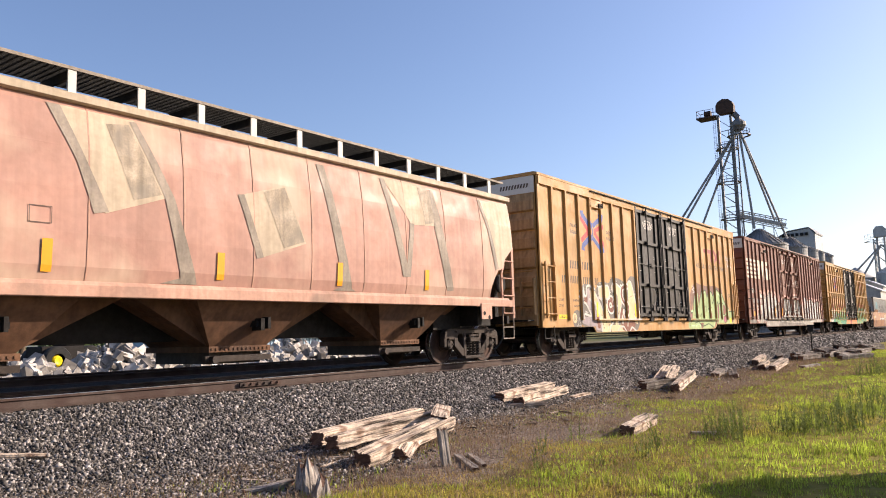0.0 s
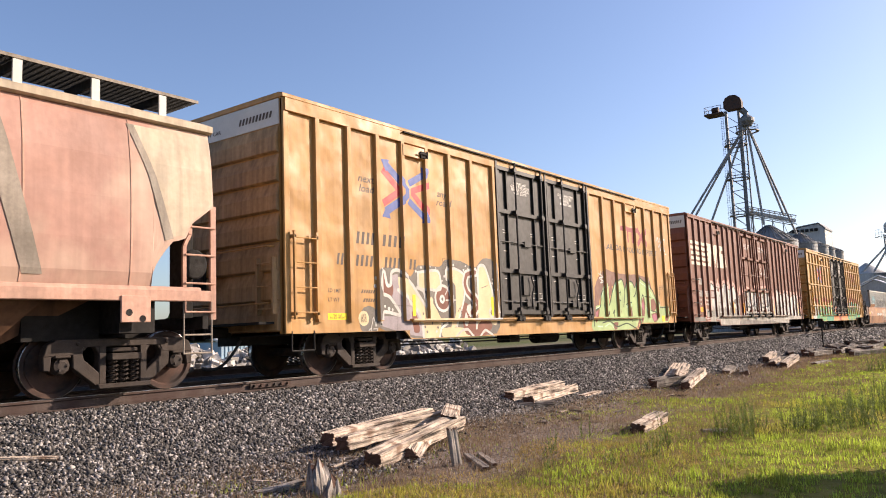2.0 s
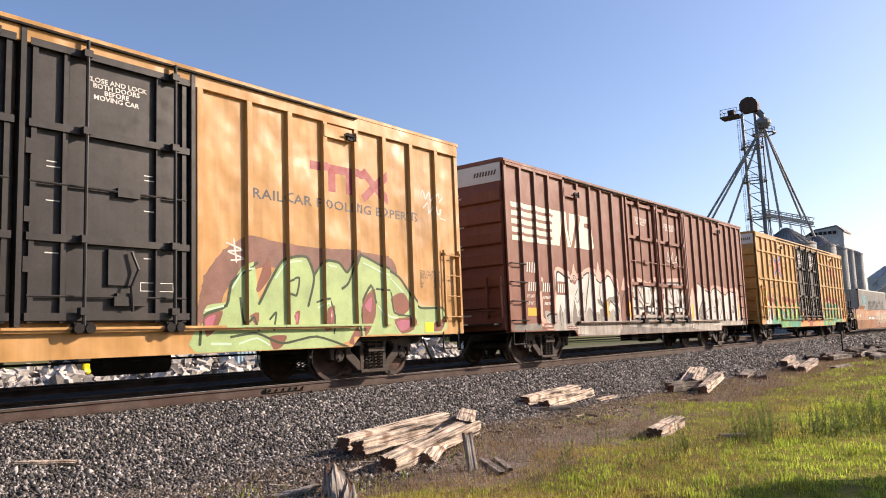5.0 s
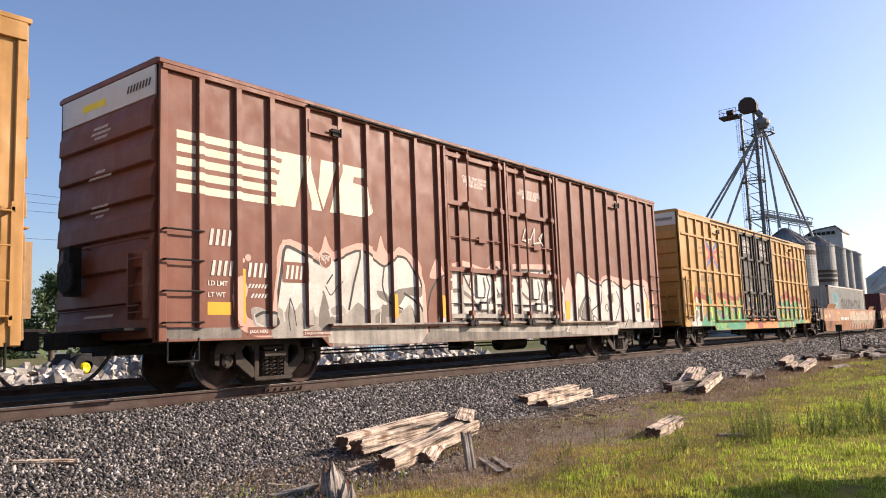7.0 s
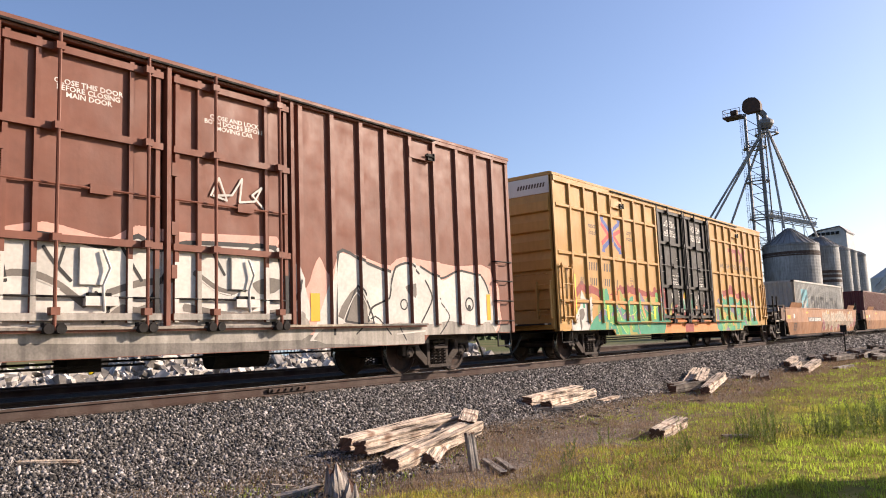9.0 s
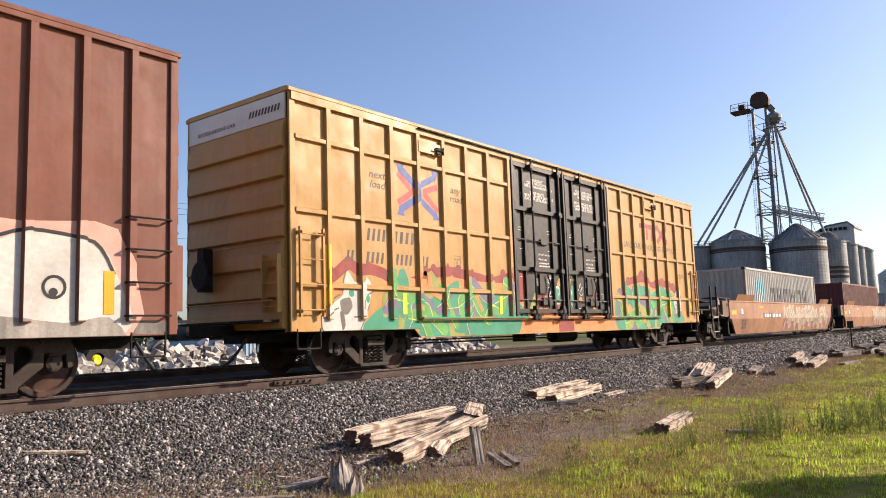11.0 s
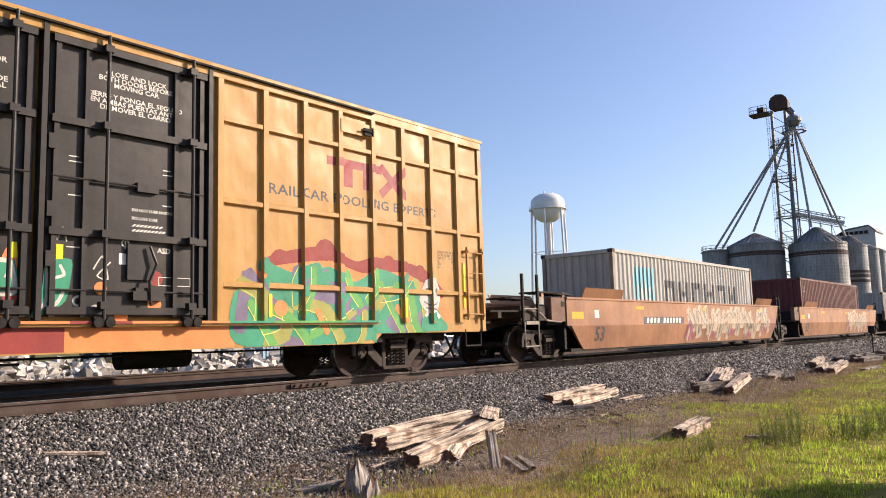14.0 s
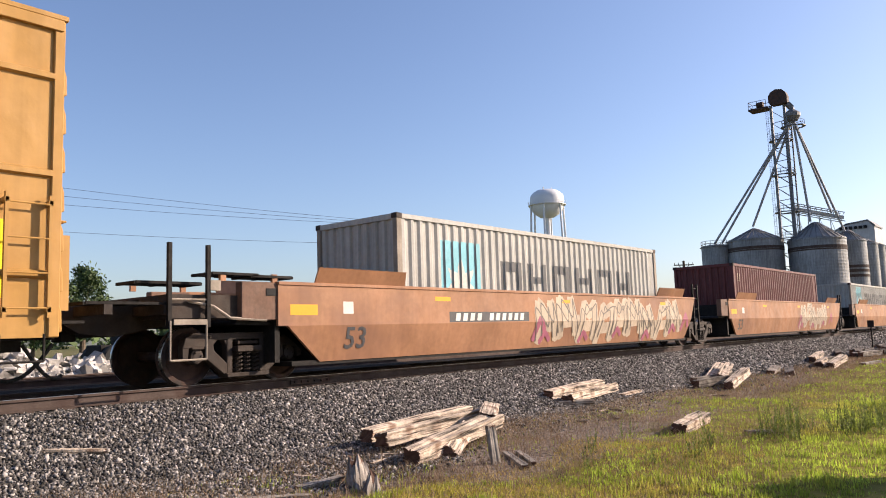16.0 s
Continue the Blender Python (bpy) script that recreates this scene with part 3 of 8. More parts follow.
def ladder(car, x0, x1, y, z0, z1, rungs, mat, depth=0.09, name="ladder"):
    bm = bmesh.new()
    for x in (x0, x1):
        box(bm, x - 0.022, x + 0.022, y - depth, y - depth + 0.05, z0, z1)
        for z in (z0 + 0.1, z1 - 0.1):
            box(bm, x - 0.03, x + 0.03, y - depth, y, z - 0.03, z + 0.03)
    for i in range(rungs):
        z = z0 + 0.12 + (z1 - z0 - 0.24) * i / max(1, rungs - 1)
        bar(bm, (x0, y - depth + 0.01, z), (x1, y - depth + 0.01, z), 0.013, 6)
    part(name, bm, mat, car)


def stirrup(car, x0, x1, y, z1, z0, mat):
    bm = bmesh.new()
    rod(bm, [(x0, y, z1), (x0, y, z0), (x1, y, z0), (x1, y, z1)], 0.018, 6)
    part("step", bm, mat, car)


# ---- a high-cube boxcar with plug doors ----
def boxcar(name, label, L, posts, doors, paint, door_paint, ribs=(), top=5.13, end_band="white_paint", grabs=False, chord=0.14, splash=(), sill_paint=()):
    car = thing(name, label, "boxcar", "cars of the freight train")
    hw, skin_y, post_y, sill = 1.58, 1.515, 1.585, 0.80
    posts = list(posts)
    d0, d1 = doors[0][0], doors[-1][1]
    # body shell with the door bay left open a hand deep
    bm = bmesh.new()
    a, b, y = d0 - 0.06, d1 + 0.06, -skin_y + 0.13
    slab(bm, [(0, -skin_y), (a, -skin_y), (a, y), (b, y), (b, -skin_y), (L, -skin_y), (L, skin_y), (0, skin_y)], "z", sill, top - 0.10)
    part("body", bm, paint, car)
    bm = bmesh.new()
    slab(bm, [(-hw, top - 0.10), (-hw, top - 0.03), (-hw + 0.10, top), (hw - 0.10, top), (hw, top - 0.03), (hw, top - 0.10)], "x", -0.03, L + 0.03)
    part("roof", bm, paint, car, bevel=0.008)
    # side sill, deeper between the trucks
    for s in (-1, 1):
        bm = bmesh.new()
        slab(bm, [(0.0, 1.02), (0.0, sill), (3.25, sill), (3.45, 0.62), (L - 3.45, 0.62), (L - 3.25, sill), (L, sill), (L, 1.02)], "y", s * 1.52, s * (skin_y - 0.03))
        part("side_sill", bm, paint, car)
        for x in (0.07, L - 0.07):
            bm = bmesh.new()
            box(bm, x - 0.07, x + 0.07, s * (post_y - 0.03), s * (skin_y - 0.05), sill, top - 0.10)
            part("corner_post", bm, paint, car, bevel=0.012)
    bm = bmesh.new()
    slab(bm, [(-0.075, skin_y - 0.01), (-0.05, post_y), (0.05, post_y), (0.075, skin_y - 0.01)], "z", 1.0, top - 0.10 - chord)
    finish(bm)
    pm = mesh_of("side_post", bm, paint)
    for x in posts:
        for s in (-1, 1):
            o = new("side_post", pm)
            o.parent, o.matrix_basis = car, pose(x, 0, 0, 0, 0, 0 if s > 0 else 180)
    # the flush top chord over the posts
    for s in (-1, 1):
        bm = bmesh.new()
        box(bm, 0.03, L - 0.03, min(s * (post_y - 0.003), s * (skin_y - 0.02)), max(s * (post_y - 0.003), s * (skin_y - 0.02)), top - 0.102 - chord, top - 0.102)
        part("top_chord", bm, paint, car, bevel=0.006)
    # cross ribs between the posts
    edges = sorted([0.07, *posts, L - 0.07])
    for z in ribs:
        for a, b in zip(edges, edges[1:]):
            if a >= d0 - 0.3 and b <= d1 + 0.3:
                continue
            if b - a < 0.4:
                continue
            bm = bmesh.new()
            slab(bm, [(-post_y + 0.01, z - 0.035), (-post_y + 0.01, z + 0.035), (-skin_y, z + 0.06), (-skin_y, z - 0.06)], "x", a + 0.06, b - 0.06)
            part("cross_rib", bm, paint, car)
    # corrugated ends with the pale band under the roof
    for x, s in ((0.0, -1), (L, 1)):
        for i in range(7):
            z = 0.84 + i * 0.53
            bm = bmesh.new()
            slab(bm, [(x, z + 0.005), (x + s * 0.085, z + 0.035), (x + s * 0.075, z + 0.30), (x, z + 0.525)], "y", -1.44, 1.44)
            part("end_rib", bm, "end_grime_shade" if paint == "yellow_paint" else paint, car, bevel=0.01)
        bm = bmesh.new()
        for y in (-1.40, -0.98):
            box(bm, min(x, x + s * 0.17), max(x, x + s * 0.17), y - 0.02, y + 0.02, 1.15, 2.15)
        for i in range(3):
            bar(bm, (x + s * 0.16, -1.40, 1.25 + 0.4 * i), (x + s * 0.16, -0.98, 1.25 + 0.4 * i), 0.013, 6)
        part("end_ladder", bm, "end_grime_shade" if paint == "yellow_paint" else paint, car)
        if end_band:
            bm = bmesh.new()
            box(bm, min(x, x + s * 0.02), max(x, x + s * 0.02), -1.46, 1.46, 4.55, top - 0.11)
            part("end_band", bm, end_band, car, "white reflective warning band")
        bm = bmesh.new()
        rod(bm, [(x + s * 0.16, -1.3, 2.35), (x + s * 0.16, 0.4, 2.35)], 0.016, 6)
        rod(bm, [(x + s * 0.16, -1.3, 1.35), (x + s * 0.16, 1.3, 1.35)], 0.016, 6)
        for y in (-1.3, 0.4):
            rod(bm, [(x, y, 2.35), (x + s * 0.16, y, 2.35)], 0.016, 6)
        part("handrail", bm, paint, car)
        bm = bmesh.new()
        box(bm, min(x, x + s * 0.42), max(x, x + s * 0.42), -1.35, 1.35, 0.98, 1.02)
        part("crossover_step", bm, "dark_iron", car)
        coupler(car, x, s)
    bm = bmesh.new()
    box(bm, -0.10, -0.30, 0.55, 0.75, 1.6, 2.4)
    lathe(bm, [(0.03, 0.0), (0.25, 0.0), (0.28, 0.02), (0.25, 0.05), (0.05, 0.04)], (0, 0, 0), "y", 16)
    bm2 = bmesh.new()
    for v in bm.verts[8:]:
        v.co = Vector((-0.33 + v.co.y, 0.65 + v.co.x, 1.9 + v.co.z))
    bm2.free()
    part("hand_brake", bm, "dark_iron", car)
    # floor and frame below
    bm = bmesh.new()
    box(bm, 0.0, L, -1.40, 1.40, sill - 0.02, sill + 0.06)
    box(bm, -0.02, L + 0.02, -0.32, 0.32, 0.62, sill)
    for x in (3.2, 6.0, 9.4, 12.8, L - 3.2):
        box(bm, x - 0.09, x + 0.09, -1.40, 1.40, 0.64, sill)
    part("underframe", bm, "dark_iron", car)
    bm = bmesh.new()
    bar(bm, (L * 0.60, 0.1, 0.52), (L * 0.60 + 1.2, 0.1, 0.52), 0.2, 14)
    box(bm, L * 0.44, L * 0.44 + 0.5, -0.9, -0.5, 0.42, 0.7)
    rod(bm, [(3.6, -0.6, 0.56), (L - 3.6, -0.6, 0.56)], 0.02, 6)
    rod(bm, [(3.6, -1.0, 0.50), (L * 0.5, -1.0, 0.50)], 0.02, 6)
    part("brake_gear", bm, "dark_iron", car)
    for x in (2.45, L - 2.45):
        truck(car, x)
    # ladders and steps at the four corners
    for a, b in ((0.17, 0.70), (L - 0.70, L - 0.17)):
        if grabs:
            for z in (1.08, 1.55, 2.02, 2.48):
                bm = bmesh.new()
                rod(bm, [(a - 0.10, -1.50, z), (a - 0.10, -1.63, z), (b + 0.02, -1.63, z), (b + 0.02, -1.50, z)], 0.016, 6)
                part("grab_iron", bm, "dark_iron", car)
        else:
            ladder(car, a, b, -skin_y - 0.01, 1.05, 2.62, 4, paint, 0.12)
        stirrup(car, a, b, -skin_y, sill + 0.05, 0.50, "dark_iron")
    # door rails and plug doors
    for z, nm in ((1.02, "lower_door_track"), (top - 0.16, "upper_door_track")):
        bm = bmesh.new()
        a, b = (posts[3], L - posts[3]) if z > 3 else (3.4, L - 3.4)
        if z > 3:
            box(bm, a, b, -post_y - 0.05, -post_y + 0.09, z + 0.02, z + 0.05)
            part(nm, bm, "dark_iron", car, "dark steel door rail")
            continue
        box(bm, a, b, -post_y - 0.055, -post_y + 0.12, z - 0.012, z + 0.018)
        box(bm, a, b, -post_y - 0.02, -post_y + 0.0, z - 0.05, z - 0.012)
        part(nm, bm, paint, car)
    for k, mat in enumerate(sill_paint):
        x = 3.42 + (L - 6.84) * (k + (0.3 if k % 2 else 0.0)) / len(sill_paint)
        bm = bmesh.new()
        box(bm, x, 3.42 + (L - 6.84) * (k + 1 + (0.0 if k % 2 else 0.3)) / len(sill_paint) - 0.01, -post_y - 0.058, -post_y - 0.045, 1.004, 1.041)
        part("track_paint", bm, mat, car, "sprayed stretch of the door track")
    for a, b in doors:
        dz0, dz1, y = 1.10, top - 0.22, -1.50
        bm = bmesh.new()
        box(bm, a, b, y, y + 0.10, dz0, dz1)
        door = part("door", bm, door_paint, car, bevel=0.008)
        w = b - a
        for fx in (0.04, 0.21, 0.78, 0.96):
            bm = bmesh.new()
            box(bm, a + w * fx - 0.035, a + w * fx + 0.035, y - 0.06, y, dz0, dz1)
            part("door_stile", bm, door_paint, door)
        for z in (dz0 + 0.08, 2.22, 3.72, dz1 - 0.09):
            bm = bmesh.new()
            box(bm, a + 0.02, b - 0.02, y - 0.085, y, z - 0.05, z + 0.05)
            part("door_rib", bm, door_paint, door)
        for k, fx in enumerate((0.04, 0.21, 0.78, 0.96) if splash else ()):
            bm = bmesh.new()
            box(bm, a + w * fx - 0.036, a + w * fx + 0.036, y - 0.064, y - 0.055, dz0, 2.0 - 0.12 * (k % 2))
            part("stile_paint", bm, splash[k % len(splash)], door, "sprayed foot of the stile")
        if splash:
            bm = bmesh.new()
            box(bm, a + 0.03, b - 0.03, y - 0.089, y - 0.08, dz0 + 0.032, dz0 + 0.128)
            part("rib_paint", bm, splash[1], door, "sprayed door rib")
        for fx in (0.31, 0.87):
            x = a + w * fx
            bm = bmesh.new()
            bar(bm, (x, y - 0.16, 1.0), (x, y - 0.16, dz1 + 0.1), 0.026, 8)
            for z in (1.25, 2.22, 3.72, dz1 - 0.09):
                box(bm, x - 0.06, x + 0.06, y - 0.19, y - 0.08, z - 0.05, z + 0.05)
            part("locking_bar", bm, door_paint, door)
            bm = bmesh.new()
            box(bm, x - 0.13, x + 0.13, y - 0.16, y - 0.06, 0.96, 1.10)
            bar(bm, (x - 0.08, y - 0.20, 1.02), (x - 0.08, y - 0.1, 1.02), 0.07, 10)
            bar(bm, (x + 0.08, y - 0.20, 1.02), (x + 0.08, y - 0.1, 1.02), 0.07, 10)
            part("roller", bm, "dark_iron", door)
        for z in (1.45, 2.95):
            bm = bmesh.new()
            bar(bm, (a + 0.05, y - 0.05, z), (b - 0.05, y - 0.05, z), 0.018, 6)
            box(bm, a + w * 0.52, a + w * 0.66, y - 0.07, y, z - 0.07, z + 0.06)
            part("door_link", bm, "dark_iron" if splash and z < 2 else door_paint, door)
        bm = bmesh.new()
        box(bm, a + w * 0.47, a + w * 0.63, y - 0.05, y, 1.62, 2.12)
        rod(bm, [(a + w * 0.60, y - 0.10, 2.1), (a + w * 0.64, y - 0.12, 1.85), (a + w * 0.60, y - 0.1, 1.6), (a + w * 0.61, y - 0.1, 1.25)], 0.02, 6)
        box(bm, a + w * 0.50, a + w * 0.70, y - 0.09, y, 1.33, 1.46)
        part("door_lock", bm, splash[0] if splash else door_paint, door)
        for z in (1.85, 2.5, 3.4):
            bm = bmesh.new()
            box(bm, a - 0.02, a + 0.07, y - 0.10, y, z - 0.10, z + 0.10)
            part("hinge", bm, door_paint, door)
    for x in (d0 - 0.04, (doors[0][1] + doors[1][0]) / 2, d1 + 0.04):
        bm = bmesh.new()
        box(bm, x - 0.035, x + 0.035, -1.60, -1.45, 1.05, top - 0.14)
        part("door_jamb", bm, door_paint, car)
    # roof hatch gear on the side
    for x in (posts[3] + 0.42, L - posts[3] - 0.42):
        bm = bmesh.new()
        box(bm, x - 0.42, x + 0.30, -post_y - 0.012, -skin_y, top - 0.62, top - 0.38)
        board = part("route_board", bm, paint, car)
        bm = bmesh.new()
        box(bm, x + 0.14, x + 0.32, -post_y - 0.05, -post_y - 0.012, top - 0.60, top - 0.46)
        bar(bm, (x + 0.05, -post_y - 0.06, top - 0.52), (x + 0.36, -post_y - 0.06, top - 0.52), 0.018, 6)
        bar(bm, (x + 0.34, -post_y - 0.06, top - 0.60), (x + 0.34, -post_y - 0.06, top - 0.44), 0.02, 6)
        part("latch", bm, "dark_iron", board, "dark steel latch")
    skin = Skin(L, posts, -skin_y, -post_y, 0.052, [(a, b, -1.50) for a, b in doors])
    low = Skin(L, [], -1.52, -post_y, 0.05)
    return car, skin, low


def marks(x0, x1, z0, z1, n, gap=0.40):
    """Plain bars in the place of characters."""
    w = (x1 - x0) / n
    return [[(x0 + i * w, z0), (x0 + (i + 1 - gap) * w, z0), (x0 + (i + 1 - gap) * w + 0.04, z1), (x0 + i * w + 0.04, z1)] for i in range(n)]


def mirror(L, front):
    return [*front, *[L - x for x in reversed(front)]]


# ---- the cars, by the place of their front corner at the start ----
X_HOPPER, X_FIRST, X_SECOND, X_THIRD = -0.6, 18.324, 39.0, 59.86

box_a, skin_a, low_a = boxcar("boxcar", "yellow high-cube boxcar with black plug doors and spray paint", 18.77,
                              mirror(18.77, (0.81, 1.65, 2.48, 3.28, 4.09, 4.93, 5.80, 6.76)), ((6.93, 9.28), (9.42, 11.84)), "yellow_paint", "black_paint", chord=0.24, sill_paint=("spray_cream", "spray_white", "yellow_paint", "yellow_paint", "yellow_paint", "spray_green", "spray_green"))
box_b, skin_b, low_b = boxcar("boxcar", "brown high-cube boxcar with brown plug doors and white spray paint", 18.71,
                              mirror(18.71, (0.72, 1.43, 2.13, 2.94, 3.74, 4.50, 5.20, 5.97, 6.74)), ((6.98, 9.30), (9.44, 11.73)), "brown_paint", "brown_paint", grabs=True, chord=0.08, splash=("spray_white", "spray_stone", "spray_white", "spray_black"), sill_paint=("spray_stone", "spray_soot", "grey_paint", "spray_soot", "wear_paint", "spray_soot"))
box_c, skin_c, low_c = boxcar("boxcar", "golden yellow boxcar with cross ribs, black doors and green spray paint", 18.92,
                              mirror(18.92, (0.91, 1.76, 2.61, 3.44, 4.28, 5.10, 5.95, 6.82)), ((7.00, 9.35), (9.52, 11.87)), "yellow_paint_b", "black_paint", ribs=(4.24, 2.93, 1.61), chord=0.15, sill_paint=("spray_teal", "spray_olive", "spray_teal", "spray_orange", "spray_orange", "spray_maroon", "spray_orange", "spray_teal", "spray_leafgreen", "spray_teal"))


# ---- covered hopper ----
def hopper():
    L = 17.4
    car = thing("covered_hopper", "faded pink covered hopper car with cream patches", "hopper car", "cars of the freight train")
    prof = [(1.50, 1.36), (1.55, 1.42), (1.555, 1.56), (1.60, 1.75), (1.62, 2.20), (1.615, 2.80), (1.58, 3.40), (1.50, 3.95), (1.44, 4.08)]
    # bulged side sheets; the ends slope in below the roof
    def shell(bm, x0, x1, dy, zlo, zhi):
        pr = [(y, z) for y, z in prof if zlo <= z <= zhi]
        slab(bm, [(-(y + dy), z) for y, z in pr] + [(y + dy, z) for y, z in reversed(pr)], "x", x0, x1)
    bm = bmesh.new()
    # the end sheets are cut away in a hollow curve above the end platform
    def half(z):
        for (ya, za), (yb, zb) in zip(prof, prof[1:]):
            if za <= z <= zb:
                return ya + (yb - ya) * (z - za) / (zb - za)
        return prof[-1][0]
    pr = [z for y, z in prof if z >= 1.42]
    n = len(pr)
    rings = []
    cut = ((0.0, 2.84), (0.39, 2.54), (0.50, 2.31), (0.62, 2.26), (0.72, 2.24), (0.82, 2.13), (0.92, 2.0), (1.0, 1.87), (1.05, 1.75), (1.06, 1.42))
    for x, lo in [*cut, *[(L - d, z) for d, z in reversed(cut)]]:
        zs = [lo + (4.08 - lo) * (z - 1.42) / 2.66 for z in pr] if lo > 1.42 else pr
        rings.append([bm.verts.new((x, -half(z), z)) for z in zs] + [bm.verts.new((x, half(z), z)) for z in reversed(zs)])
    for a, b in zip(rings, rings[1:]):
        for i in range(2 * n):
            f = (a[i], a[(i + 1) % (2 * n)], b[(i + 1) % (2 * n)], b[i])
            if (f[0].co - f[3].co).length > 1e-4:
                bm.faces.new(f)
    bm.faces.new(rings[0][::-1])
    bm.faces.new(rings[-1])
    bmesh.ops.remove_doubles(bm, verts=bm.verts[:], dist=0.001)
    part("body", bm, "pink_paint", car, smooth=False)
    bm = bmesh.new()
    slab(bm, [(-1.50, 4.05), (-1.55, 4.07), (-1.55, 4.17), (-1.30, 4.27), (0, 4.42), (1.30, 4.27), (1.55, 4.17), (1.55, 4.07), (1.50, 4.05)], "x", -0.04, L + 0.04)
    part("roof", bm, "cream_paint", car, "cream roof with an overhanging eave")
    for s in (-1, 1):
        bm = bmesh.new()
        slab(bm, [(s * 1.45, 1.34), (s * 1.60, 1.34), (s * 1.60, 1.50), (s * 1.56, 1.56), (s * 1.45, 1.56)], "x", 0.2, L - 0.2)
        part("side_sill", bm, "dirty_pink", car, bevel=0.01)
    # seams: thin raised battens that follow the bulge
    for x in (1.0, 2.4, 3.9, 6.11, 7.64, 9.0, 10.34, 11.75, 13.08, 14.49, 16.0):
        bm = bmesh.new()
        pr = [(y, z) for y, z in prof if 1.56 <= z]
        slab(bm, [(-y - 0.008, z) for y, z in pr] + [(-y + 0.02, z) for y, z in reversed(pr)], "x", x - 0.012, x + 0.012)
        part("seam", bm, "dirty_pink", car)
    # walkway along the roof's edge: grating on upright brackets
    bm = bmesh.new()
    y0, y1, z = -1.50, -0.62, 4.55
    for i in range(24):
        y = y0 + (y1 - y0) * i / 23
        box(bm, 0.2, L - 0.2, y - 0.005, y + 0.005, z - 0.026, z)
    for i in range(int((L - 0.4) / 0.10)):
        x = 0.2 + i * 0.10
        box(bm, x - 0.006, x + 0.006, y0, y1, z - 0.022, z - 0.004)
    part("walkway", bm, "shop_black", car, "black steel grating")
    bm = bmesh.new()
    box(bm, 0.2, L - 0.2, y0 - 0.012, y0, z - 0.035, z + 0.012)
    part("walkway_edge", bm, "grey_paint", car)
    for i in range(16):
        x = 0.55 + 1.068 * i
        bm = bmesh.new()
        box(bm, x - 0.06, x + 0.06, -1.50, -1.47, 4.18, 4.565)
        part("bracket", bm, "white_paint", car, "white painted bracket")
        bm = bmesh.new()
        box(bm, x - 0.02, x + 0.02, -1.48, -0.62, 4.40, 4.52)
        part("bracket_arm", bm, "dark_iron", car)
    # three bays of sloping sheets and their outlet gates
    def frustum(bm, cx, top, ty, bot, by, z1):
        a = [bm.verts.new(p) for p in ((cx - top, -ty, z1), (cx + top, -ty, z1), (cx + top, ty, z1), (cx - top, ty, z1))]
        b = [bm.verts.new(p) for p in ((cx - bot, -by, 0.58), (cx + bot, -by, 0.58), (cx + bot, by, 0.58), (cx - bot, by, 0.58))]
        for i in range(4):
            bm.faces.new((a[i], a[(i + 1) % 4], b[(i + 1) % 4], b[i]))
        bm.faces.new(a[::-1])
        bm.faces.new(b)
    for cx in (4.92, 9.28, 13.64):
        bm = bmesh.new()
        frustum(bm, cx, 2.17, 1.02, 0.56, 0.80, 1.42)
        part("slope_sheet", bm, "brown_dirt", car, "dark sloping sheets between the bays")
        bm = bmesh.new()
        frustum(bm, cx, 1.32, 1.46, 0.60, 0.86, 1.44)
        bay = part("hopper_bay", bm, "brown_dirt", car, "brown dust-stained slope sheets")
        bm = bmesh.new()
        box(bm, cx - 0.66, cx + 0.66, -0.92, 0.92, 0.50, 0.60)
        for i in range(14):
            box(bm, cx - 0.62 + i * 0.092, cx - 0.58 + i * 0.092, -0.935, -0.92, 0.53, 0.57)
        part("outlet_flange", bm, "brown_dirt", bay)
        bm = bmesh.new()
        box(bm, cx - 0.55, cx + 0.55, -0.78, 0.78, 0.30, 0.50)
        box(bm, cx - 0.75, cx + 0.65, -0.95, -0.86, 0.34, 0.44)
        bar(bm, (cx - 0.62, -1.06, 0.38), (cx - 0.62, -0.86, 0.38), 0.07, 8)
        part("outlet_gate", bm, "truck_iron", bay)
        bm = bmesh.new()
        box(bm, cx + 0.05, cx + 0.35, -1.28, -1.1, 0.92, 1.02)
        box(bm, cx + 0.10, cx + 0.18, -1.34, -1.1, 0.85, 1.06)
        box(bm, cx + 0.24, cx + 0.30, -1.36, -1.1, 0.88, 1.08)
        part("vibrator_bracket", bm, "dark_iron", bay)
    bm = bmesh.new()
    box(bm, 1.6, L - 1.6, -0.30, 0.30, 0.70, 1.42)
    box(bm, -0.1, L + 0.1, -0.28, 0.28, 0.70, 1.04)
    # dark blocks added to stand in for the shade under the sill
    for x in (2.0, L - 2.0):
        box(bm, x - 0.60, x + 0.50, -0.95, 0.95, 0.80, 1.40)
    for x in (1.2, L - 1.2):
        box(bm, x - 0.28, x + 0.28, -1.45, 1.45, 0.88, 1.40)
    for x in (0.0, L):
        box(bm, x - 0.05, x + 0.05, -1.4, 1.4, 0.92, 1.12)
    part("frame", bm, "dark_iron", car)
    for x, s in ((0.0, -1), (L, 1)):
        bm = bmesh.new()
        box(bm, min(x - s * 0.5, x), max(x - s * 0.5, x), -1.57, -1.44, 1.34, 1.51)
        part("end_sill", bm, "dirty_pink", car, bevel=0.01)
        bm = bmesh.new()
        box(bm, x - s * 1.32 - 0.23, x - s * 1.32 + 0.23, -1.625, -1.59, 1.03, 1.41)
        plate = part("jacking_plate", bm, "dirty_pink", car, bevel=0.008)
        bm = bmesh.new()
        for dx, dz in ((-0.11, 1.17), (0.10, 1.08)):
            bar(bm, (x - s * 1.32 + dx, -1.63, dz), (x - s * 1.32 + dx, -1.60, dz), 0.05, 14)
        part("hole", bm, "dark_iron", plate)
